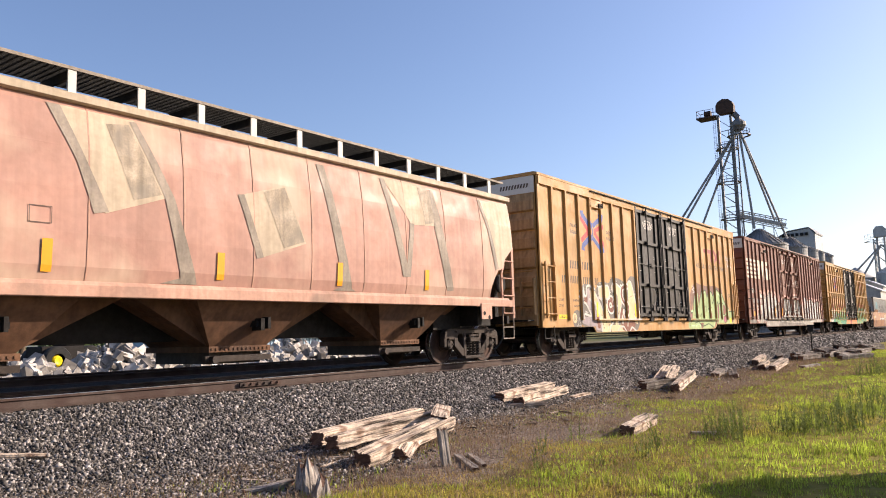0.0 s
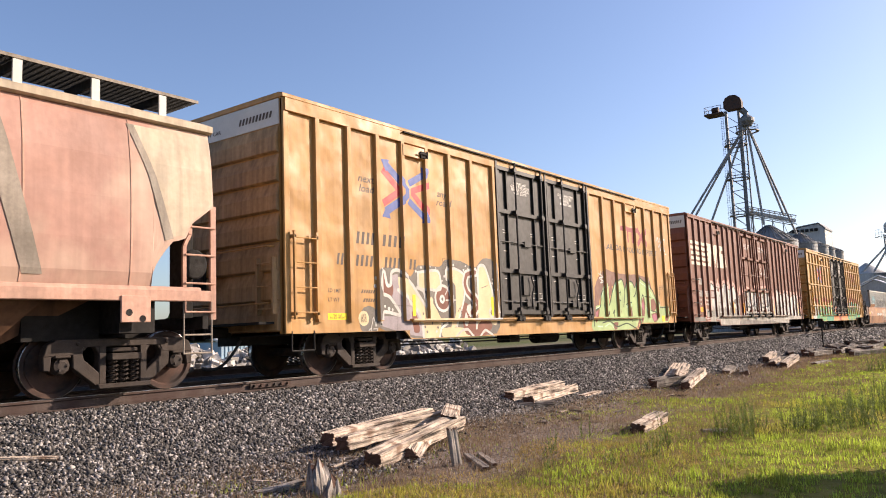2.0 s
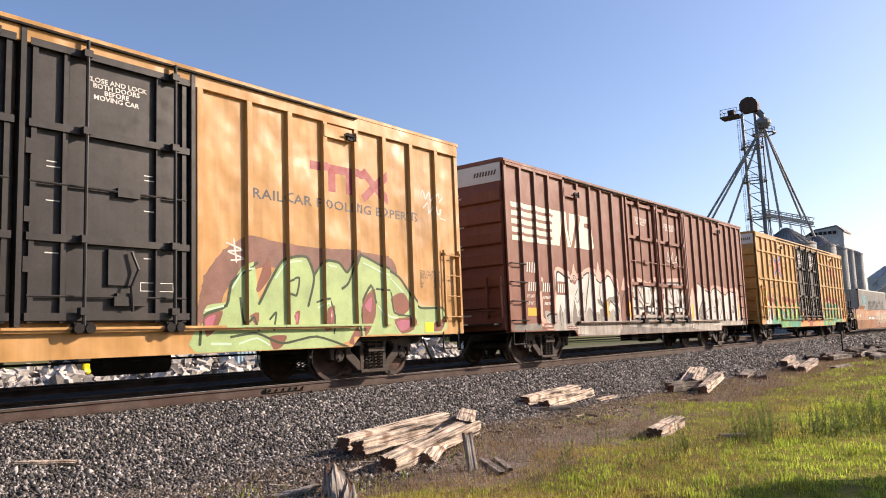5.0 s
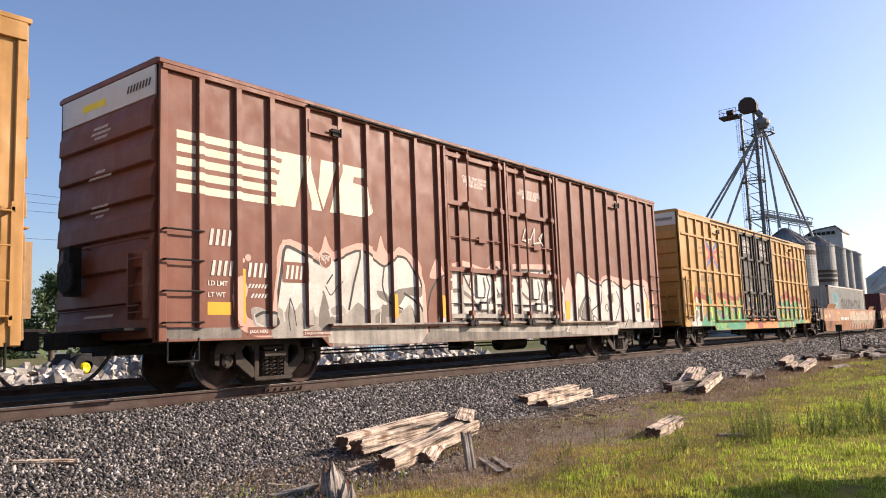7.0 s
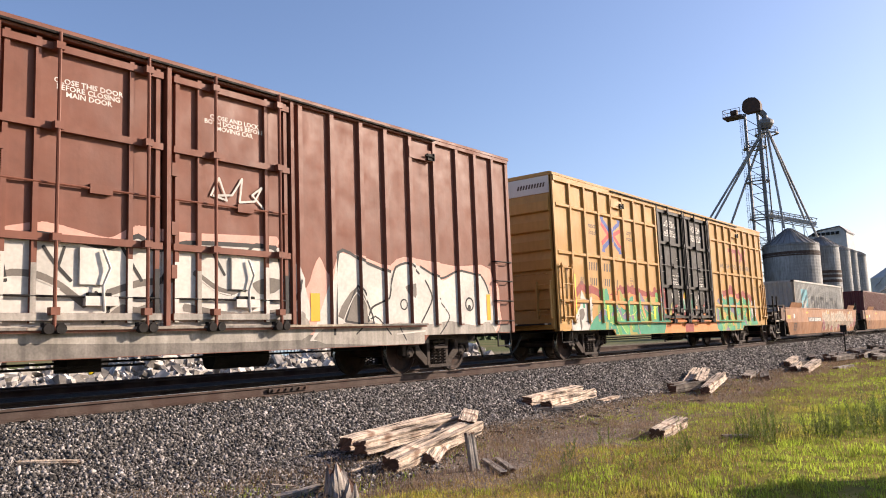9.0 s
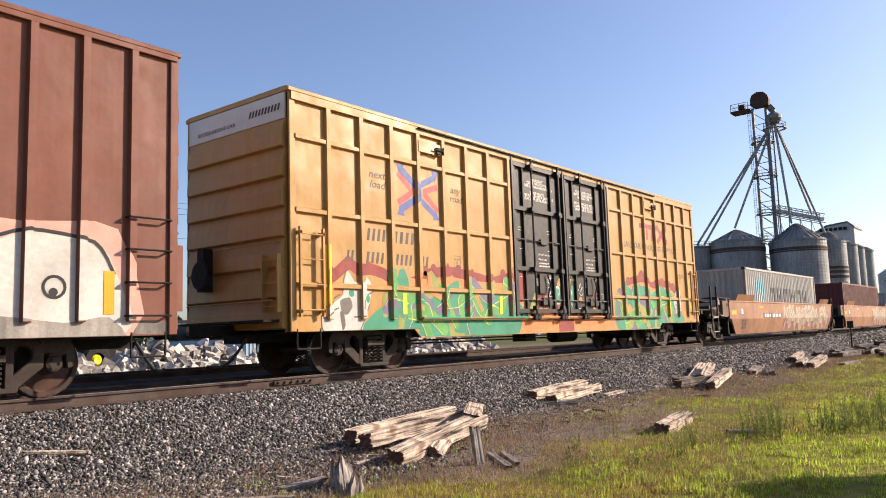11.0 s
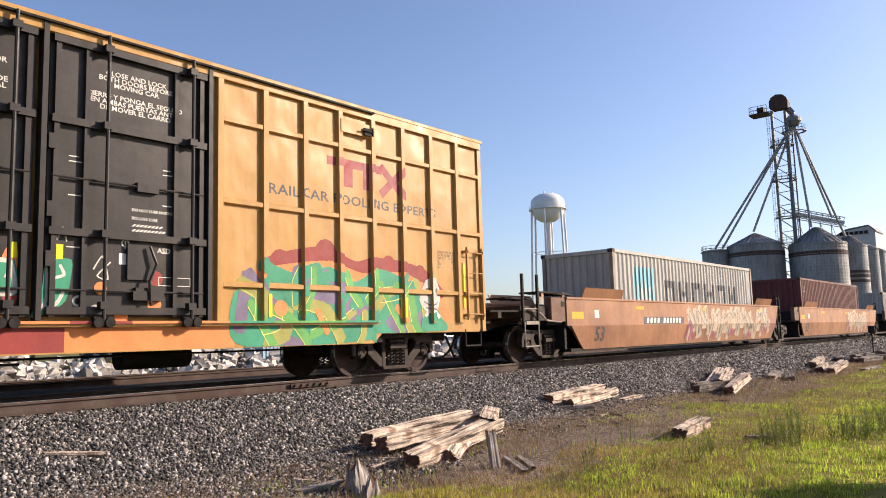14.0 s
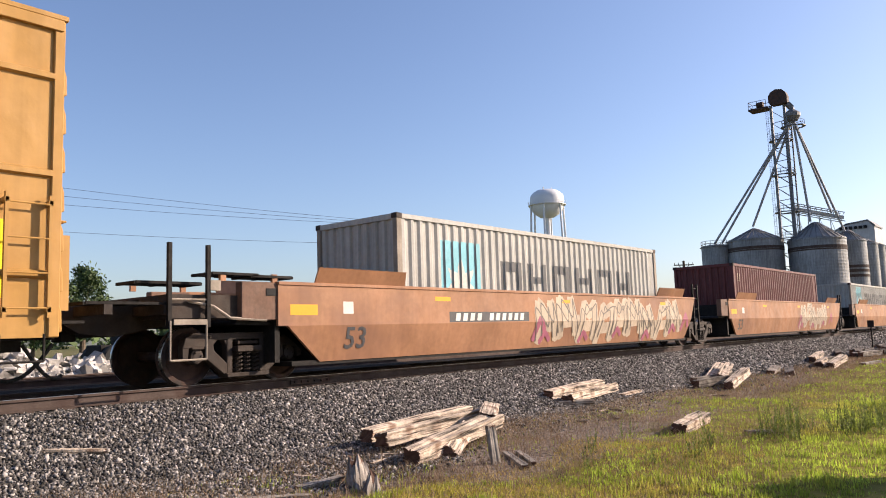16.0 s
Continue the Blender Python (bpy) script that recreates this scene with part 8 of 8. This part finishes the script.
def well_graffiti(car, sk, x0, x1, seed):
    """Cream letters with brown edges and red patches, running over the fold of the side."""
    r = random.Random(seed)

    def over(name, polys, mat, label, lift):
        up = [[(x, z) for z, x in clip_strip([(z, x) for x, z in p], 0.905, 9)] for p in polys]
        decal(name, sk, [p for p in up if len(p) >= 3], mat, car, label, lift)
        lower_paint(car, [p for p in polys if min(z for x, z in p) < 0.89], mat, name, lift)
    n = int((x1 - x0) / 0.95)
    cream, dark, red = [], [], []
    for i in range(n):
        cx, cz = x0 + 0.5 + i * 0.95, 0.92 + 0.1 * math.sin(i * 1.7)
        a = r.uniform(-0.3, 0.3)
        pts = [(cx - 0.35, cz - 0.42), (cx - 0.2 + a, cz + 0.38), (cx + 0.15, cz + 0.1 + a), (cx + 0.35 + a, cz + 0.40), (cx + 0.42, cz - 0.36)]
        cream += brush(pts, 0.34) + brush([(cx - 0.4, cz - 0.15), (cx + 0.5, cz - 0.1)], 0.3)
        dark += brush([(x + 0.1, z + 0.06) for x, z in pts], 0.035) + brush([(x - 0.14, z - 0.05) for x, z in pts], 0.03)
        if i % 2 == 0:
            red += brush([(cx - 0.3, cz - 0.5), (cx - 0.1, cz - 0.3), (cx + 0.1, cz - 0.45)], 0.14)
    red += brush([(x0 - 0.1, 0.5), (x0 + 0.15, 0.95), (x0 + 0.35, 0.7)], 0.16) + brush([(x1 - 0.2, 0.6), (x1 + 0.15, 1.05), (x1 + 0.3, 0.7)], 0.16)
    over("graffiti_ground", cream, "spray_pale", "faded cream sprayed letters", 0.004)
    over("graffiti_fill", red, "spray_magenta", "dull red sprayed patches", 0.009)
    over("graffiti_line", dark, "spray_grey", "dark sprayed edges", 0.014)


well_graffiti(well_a, skin_w, 10.7, 19.6, 700)
well_graffiti(well_b, skin_w2, 12.2, 17.8, 800)


def container_marks(box_, sk, x, h):
    decal("emblem_field", sk, [rect(x, x + 1.4, 1.0, 2.40)], "logo_sky", box_, "pale blue square emblem", 0.004)
    star = []
    for i in range(14):
        a, r = math.pi / 2 + i * math.pi / 7, 0.62 if i % 2 == 0 else 0.30
        star.append((x + 0.7 + r * math.cos(a), 1.42 + r * math.sin(a)))
    decal("emblem_star", sk, [star], "spray_white", box_, "white star", 0.007)
    polys = []
    for i in range(6):
        a = x + 2.2 + i * 1.17
        b = a + 0.88
        polys += [rect(a, a + 0.22, 1.2, 2.05), rect(b - 0.22, b, 1.2, 2.05), rect(a, b, (1.80, 1.55, 1.83, 1.60, 1.85, 1.50)[i], (2.05, 1.72, 2.05, 1.78, 2.05, 1.70)[i])]
    decal("name_block", sk, polys, "faded_black", box_, "dark block bars of a name", 0.006)


container_marks(cont_a, skin_ca, 1.38, 2.86)
container_marks(cont_c, skin_cc, 1.38, 2.6)
decal("stencil", skin_cb, frame_box(0.5, 0.75, 2.1, 2.4, 0.03), "cream_paint", cont_b)


# ---- beside the track: old sleepers, grass and weeds ----
def timber(a, b, w, h, seed, mat="old_wood", label="split weathered sleeper lying on the ground", roll=0.0, group="discarded sleepers", jag=0.0):
    """A weathered baulk with checked ends, splits along the grain and a worn outline."""
    a, b = Vector(a), Vector(b)
    d = b - a
    length = d.length
    nl, bm = max(10, int(length / 0.09)), bmesh.new()
    rnd = random.Random(seed)
    prof = []
    per = 14
    for k, (sx, sy, ex, ey) in enumerate(((-1, -1, 1, -1), (1, -1, 1, 1), (1, 1, -1, 1), (-1, 1, -1, -1))):
        for i in range(per):
            u = i / per
            prof.append((sx + (ex - sx) * u, sy + (ey - sy) * u))
    dent = [rnd.uniform(0.94, 1.03) for _ in prof]
    for k in rnd.sample(range(len(prof)), 6):
        dent[k] = rnd.uniform(0.66, 0.86)
    rings = []
    for i in range(nl + 1):
        u = i / nl
        ring = []
        for (px, py), q in zip(prof, dent):
            nz = noise.noise((u * length * 2.0, px * 1.3 + seed, py * 1.3)) * 0.10 + noise.noise((u * length * 5.0, px * 6 + seed, py * 6)) * 0.10
            tail = 1 - 0.07 * max(0, abs(u - 0.5) * 2 - 0.86) / 0.14 * (0.5 + 0.5 * noise.noise((px * 2, py * 2, seed)))
            k = q * (1 + nz) * tail
            if jag and u > 0.45:
                k *= 1 - 0.5 * (u - 0.45) / 0.55 * (0.6 + 0.4 * math.sin(px * 3 + seed))
            x = u * length * (1 + jag * noise.noise((px * 1.7, py * 1.7, seed)) * u) + (0.05 * noise.noise((px * 2.5, py * 2.5, seed + 5.0)) if i in (0, nl) else 0)
            ring.append(bm.verts.new((x, px * w / 2 * k, py * h / 2 * k)))
        rings.append(ring)
    n = len(prof)
    for r0, r1 in zip(rings, rings[1:]):
        for i in range(n):
            bm.faces.new((r0[i], r0[(i + 1) % n], r1[(i + 1) % n], r1[i]))
    bm.faces.new(rings[0][::-1])
    bm.faces.new(rings[-1])
    m = Matrix.Translation(a) @ d.to_track_quat("X", "Z").to_matrix().to_4x4() @ pose(0, 0, 0, roll, 0, 0)
    ob = solid("old_sleeper" if length > 1.2 else "wood_chunk", bm, mat, label, "sleeper" if length > 1.2 else "wood", group, at=m)
    ob.data.materials.append(M["shaded_end_grain"])
    for p in list(ob.data.polygons)[-2:]:
        p.material_index = 1
    return ob


def timbers():
    t = timber
    t((7.75, -3.72, -0.72), (10.40, -3.45, -0.64), 0.24, 0.19, 1, roll=4)
    t((7.55, -4.22, -0.72), (10.15, -4.15, -0.60), 0.25, 0.19, 2, roll=-6)
    t((7.05, -5.22, -0.80), (9.55, -4.72, -0.62), 0.25, 0.19, 3, roll=8)
    t((9.25, -4.75, -0.60), (10.05, -4.25, -0.52), 0.26, 0.18, 5, label="short pale broken sleeper end on a pile", roll=12)
    t((7.72, -5.28, -0.86), (8.75, -4.75, -0.68), 0.22, 0.18, 6, label="broken sleeper piece leaning on a pile", roll=40)
    t((7.62, -6.10, -0.95), (7.66, -6.00, -0.47), 0.12, 0.07, 7, "grey_wood", "split grey board standing against the pile")
    t((8.30, -5.75, -0.88), (7.50, -6.60, -0.87), 0.09, 0.04, 8, "grey_wood", "thin grey broken board on the soil")
    t((8.45, -5.85, -0.88), (7.75, -6.55, -0.87), 0.07, 0.04, 9, "grey_wood", "thin grey broken board on the soil")
    t((5.66, -5.80, -0.97), (5.86, -5.54, -0.68), 0.24, 0.18, 10, "grey_wood", "jagged grey stump of a broken sleeper", 20, jag=0.6)
    t((5.50, -6.10, -0.98), (5.72, -5.90, -0.78), 0.18, 0.12, 11, "grey_wood", "jagged grey stump of a broken sleeper", 35, jag=0.6)
    t((5.35, -5.15, -0.90), (5.80, -5.35, -0.84), 0.13, 0.06, 12, "grey_wood", "grey rotten plank piece on the soil")
    t((4.65, -5.15, -0.89), (5.15, -5.6, -0.89), 0.11, 0.05, 13, "grey_wood", "grey rotten plank piece on the soil")
    t((3.35, -4.55, -0.80), (3.75, -5.15, -0.84), 0.18, 0.08, 14, "grey_wood", "grey rotten plank piece on the ballast")
    t((3.95, -2.30, -0.52), (4.55, -2.55, -0.58), 0.10, 0.05, 15, "old_wood", "reddish wood splinter on the ballast")
    t((13.8, -2.95, -0.66), (16.4, -2.75, -0.60), 0.25, 0.19, 16, roll=5)
    t((14.0, -3.30, -0.76), (16.6, -3.00, -0.70), 0.25, 0.19, 17, roll=-10)
    t((13.8, -3.15, -0.84), (14.5, -3.6, -0.84), 0.22, 0.12, 18, "dark_wood", "dark rotten end of a sleeper")
    t((16.2, -3.4, -0.86), (17.3, -3.3, -0.84), 0.16, 0.08, 19, "old_wood", "thin split of old sleeper wood")
    t((11.1, -6.93, -0.84), (12.5, -6.76, -0.80), 0.23, 0.17, 20, label="pale rotten sleeper lying in the grass", roll=8)
    t((21.3, -3.5, -0.82), (23.8, -2.9, -0.56), 0.25, 0.19, 21, roll=12)
    t((19.0, -4.85, -0.80), (20.9, -4.65, -0.55), 0.25, 0.19, 22, roll=-8)
    t((20.6, -4.1, -0.74), (22.9, -3.5, -0.52), 0.25, 0.19, 23, roll=20)
    t((19.3, -3.9, -0.80), (21.6, -4.4, -0.74), 0.24, 0.18, 24, "dark_wood", "dark weathered sleeper in a loose heap")
    t((20.2, -3.5, -0.80), (22.0, -3.9, -0.76), 0.24, 0.18, 25, "dark_wood", "dark weathered sleeper in a loose heap")
    t((24.4, -4.2, -0.84), (26.4, -3.8, -0.78), 0.25, 0.19, 26, "dark_wood", "dark weathered sleeper in a loose heap", 10)
    t((24.0, -4.9, -0.84), (26.0, -4.3, -0.80), 0.25, 0.19, 27, "dark_wood", "dark weathered sleeper in a loose heap", -14)
    t((28.2, -5.0, -0.80), (30.6, -4.9, -0.62), 0.26, 0.20, 28, roll=5)
    t((28.8, -4.5, -0.80), (31.2, -4.1, -0.74), 0.26, 0.20, 29, roll=-12)
    t((31.5, -3.6, -0.74), (34.0, -3.3, -0.62), 0.26, 0.20, 30, roll=6)
    t((31.0, -4.0, -0.82), (33.4, -3.9, -0.80), 0.26, 0.20, 31, "dark_wood", "dark weathered sleeper in a loose heap")
    t((30.0, -5.6, -0.86), (31.6, -5.8, -0.84), 0.24, 0.12, 32, "grey_wood", "grey rotten plank piece on the soil")
    t((11.55, -7.75, -0.88), (11.75, -8.1, -0.88), 0.10, 0.05, 33, "grey_wood", "small grey board in the grass")
    t((10.0, -3.05, -0.80), (10.3, -3.0, -0.78), 0.18, 0.08, 34, "old_wood", "small flat wood piece on the ballast")
    rnd = random.Random(8)
    for i in range(40):
        x, y = rnd.uniform(35, 52), rnd.uniform(-6.0, -3.3)
        a = rnd.uniform(-0.5, 0.5)
        t((x, y, -0.82 + 0.12 * rnd.random()), (x + 2.4 * math.cos(a), y + 2.4 * math.sin(a), -0.80 + 0.15 * rnd.random()), 0.25, 0.19, 40 + i, "dark_wood", "dark weathered sleeper in a long low stack", rnd.uniform(-15, 15), "stacked far sleepers")
    for i in range(40):
        x, y = rnd.uniform(4, 30), rnd.uniform(-5.6, -3.2)
        a, ln = rnd.uniform(0, 3.14), rnd.uniform(0.12, 0.4)
        z = lie(x, y) + 0.02
        t((x, y, z), (x + ln * math.cos(a), y + ln * math.sin(a), z), rnd.uniform(0.03, 0.07), 0.03, 80 + i, rnd.choice(("dark_wood", "old_wood")), "small splinter of old wood on the ground", 0, "wood splinters")


timbers()


def blades(name, spots, mat, label, category="grass", seed=3, lean=0.35):
    """Bent blades of grass from (x, y, height, width) rows, in one mesh."""
    rng = np.random.default_rng(seed)
    s = np.array(spots)
    n = len(s)
    z = np.array([lie(x, y) for x, y in s[:, :2]]) - 0.01
    a = rng.uniform(0, 6.28, n)
    dx, dy = np.cos(a), np.sin(a)
    l = rng.uniform(0.05, lean, n) * s[:, 2]
    b = rng.uniform(0, 6.28, n)
    wx, wy = np.cos(b) * s[:, 3] / 2, np.sin(b) * s[:, 3] / 2
    base = np.stack([s[:, 0], s[:, 1], z], 1)
    w = np.stack([wx, wy, 0 * wx], 1)
    mid = base + np.stack([dx * l * 0.35, dy * l * 0.35, s[:, 2] * 0.55], 1)
    tip = base + np.stack([dx * l, dy * l, s[:, 2]], 1)
    vs = np.stack([base - w, base + w, mid + w * 0.8, mid - w * 0.8, tip], 1).reshape(-1, 3)
    i = np.arange(n) * 5
    fs = [(k, k + 1, k + 2, k + 3) for k in i] + [(k + 3, k + 2, k + 4) for k in i]
    ob = new(name, raw_mesh(name, vs.tolist(), fs, mat))
    tagged(ob, label, category, kind="stuff")


def greenery():
    rng = np.random.default_rng(21)

    def edge(x):
        return -6.65 + 0.03 * x + 0.40 * math.sin(x * 0.55) + 0.35 * math.sin(x * 1.3 + 1)
    green, dry, weed = [], [], []
    while len(green) < 175000:
        x = 4.0 + 46 * rng.random() ** 2.2
        y = rng.uniform(-12.5, -4.0)
        d = edge(x) - y
        patch = max(math.exp(-((x - 13.4) ** 2 + (y + 5.3) ** 2) / 0.8), math.exp(-((x - 19.8) ** 2 * 0.4 + (y + 3.9) ** 2) / 0.5), math.exp(-((x - 15.8) ** 2 + (y + 5.7) ** 2) / 1.2))
        if d < 0 and rng.random() > 0.05 + 0.8 * patch + 0.25 * max(0, noise.noise((x * 0.5, y * 0.5, 2))):
            continue
        if math.hypot(x, y + 11.7) < 3.5:
            continue
        k = noise.noise((x * 0.6, y * 0.6, 5))
        if rng.random() > 0.75 + 0.5 * k:
            continue
        k2 = noise.noise((x * 4.5, y * 4.5, 1))
        if k2 < -0.22:
            continue
        h = (0.013 + 0.032 * rng.random()) * (1 + 1.6 * max(0, k)) * (1 + 1.3 * k2) * (1.5 if (y < -8.0 and 8.0 < x < 20) else 1)
        f = 1 + max(0, (x - 14) / 14)
        green.append((x, y, h, rng.uniform(0.005, 0.009) * f * 1.4))
    while len(dry) < 55000:
        x = 3.0 + 36 * rng.random() ** 1.6
        y = rng.uniform(-9.5, -3.2)
        d = edge(x) - y
        if not -4.2 < d < 2.2 or rng.random() < 0.35 + 0.6 * noise.noise((x * 0.7, y * 0.7, 9)):
            continue
        if y > -3.9 and rng.random() < 0.85:
            continue
        f = 1 + max(0, (x - 14) / 14)
        dry.append((x, y, 0.03 + 0.13 * rng.random() ** 2, rng.uniform(0.004, 0.008) * f))
    tuft = []
    while len(tuft) < 60000:
        x = 5.0 + 32 * rng.random() ** 1.5
        y = rng.uniform(-7.4, -3.3)
        d = edge(x) - y
        if d > 0.5 or rng.random() > 0.35 + 1.1 * noise.noise((x * 1.6, y * 1.6, 17)) or (x < 7.5 and y > -5.0):
            continue
        k = max(0, noise.noise((x * 5.5, y * 5.5, 8)))
        f = 1 + max(0, (x - 12) / 12)
        tuft.append((x, y, 0.02 + 0.17 * k * rng.random(), rng.uniform(0.004, 0.008) * f))
    gold = []
    while len(gold) < 17000:
        x, y = 4.8 + 5.4 * rng.random() ** 1.2, rng.uniform(-8.6, -5.9)
        if edge(x) - y < -0.6 or rng.random() > 0.55 + 0.9 * noise.noise((x * 0.9, y * 0.9, 14)):
            continue
        gold.append((x, y, 0.015 + 0.045 * rng.random(), rng.uniform(0.004, 0.008)))
    straw = []
    while len(straw) < 9000:
        x, y = 3.0 + 20 * rng.random() ** 1.5, rng.uniform(-5.2, -2.9)
        if rng.random() < 0.45 - 0.9 * noise.noise((x * 0.8, y * 1.2, 31)):
            continue
        straw.append((x, y, 0.02 + 0.05 * rng.random(), rng.uniform(0.003, 0.006) * (1 + x / 20)))
    blades("brown_tufts", tuft, "brown_blade", "low brown dead weeds over bare soil", "weeds", seed=15, lean=1.0)
    blades("straw", straw, "straw_blade", "flattened pale straw along the ballast foot", "straw", seed=11, lean=5.0)
    blades("golden_grass", gold, "gold_blade", "low golden dry grass in front of the green", seed=7, lean=0.7)
    blades("grass", green, "grass_blade", "short bright green grass beside the track")
    blades("dry_grass", dry, "dry_blade", "thin dry straw-coloured grass on bare soil", seed=5, lean=1.2)
    # tall seeding weeds
    spots = []
    for cx, cy, k, sp in ((9.9, -7.8, 9, 0.16), (11.4, -8.3, 34, 0.30), (12.5, -9.1, 46, 0.40), (13.4, -9.5, 44, 0.45), (15.0, -9.6, 50, 0.6), (16.5, -10.0, 40, 0.6), (12.3, -8.3, 14, 0.35), (18.5, -9.4, 30, 0.7)):
        for i in range(k):
            spots.append((cx + rng.normal(0, sp), cy + rng.normal(0, sp * 0.6), rng.uniform(0.20, 0.50)))
    for x, y in ((8.5, -7.7), (9.3, -7.9), (7.8, -7.2), (9.0, -6.6), (10.3, -6.4)):
        for k in range(4):
            spots.append((x + rng.normal(0, 0.08), y + rng.normal(0, 0.08), rng.uniform(0.15, 0.35)))
    for k in range(60):
        spots.append((27 + rng.normal(0, 0.6), -8.4 + rng.normal(0, 0.35), rng.uniform(0.3, 0.7)))
    rows = []
    vs, fs = [], []
    for x, y, h in spots:
        z = lie(x, y)
        lx, ly = rng.normal(0, 0.06, 2)
        for j in range(int(26 * h / 0.3)):
            u = j / (26 * h / 0.3)
            p = np.array((x + lx * u, y + ly * u, z + h * u))
            a = rng.uniform(0, 6.28)
            ln = (0.06 * (1 - u) + 0.015) * (0.7 + 0.6 * rng.random())
            d = np.array((math.cos(a), math.sin(a), rng.uniform(0.3, 1.0))) * ln
            w = np.array((-math.sin(a), math.cos(a), 0)) * 0.008
            k = len(vs)
            vs += [p - w, p + w, p + d]
            fs.append((k, k + 1, k + 2))
        k = len(vs)
        for dx, dy in ((0.004, 0), (0, 0.004)):
            k = len(vs)
            vs += [np.array((x - dx, y - dy, z)), np.array((x + dx, y + dy, z)), np.array((x + lx, y + ly, z + h))]
            fs.append((k, k + 1, k + 2))
    ob = new("weeds", raw_mesh("weeds", [v.tolist() for v in vs], fs, "weed"))
    tagged(ob, "tall green seeding weeds standing in the grass", "weeds", kind="stuff")


greenery()


def shadow_caster():
    """An unseen low block, added out of view to cast the shadow on the near grass."""
    t = thing("shed", "unseen grey flat-roofed block added to cast a shadow on the near grass", "shed", at=pose(12.7, -13.0, -0.95, 0, 0, -43.8))
    bm = bmesh.new()
    box(bm, -2.2, 7.0, -4.0, -0.15, 0, 1.68)
    part("wall", bm, "galvanised", t)
    bm = bmesh.new()
    box(bm, -2.4, 7.2, -4.2, 0.0, 1.68, 1.88)
    part("roof", bm, "tower_steel", t)


shadow_caster()


stones()


# ---- what moves ----
def rolled(t):
    """How far the train has rolled."""
    return 4.70308 * t - 0.0060406 * t * t / 2 - 0.000146 * t ** 3 / 6


def motions():
    for car, x, z in TRAIN:
        walk(car, [(t, pose(x - rolled(t), 0, z)) for t in (0.0, 4.0, 8.0, 12.0, 16.0)])
    for w, x in SPIN:
        walk(w, [(i / 10, Matrix.Translation((x, 0, R_WHEEL)) @ Matrix.Rotation(-rolled(i / 10) / R_WHEEL, 4, "Y")) for i in range(161)])


motions()
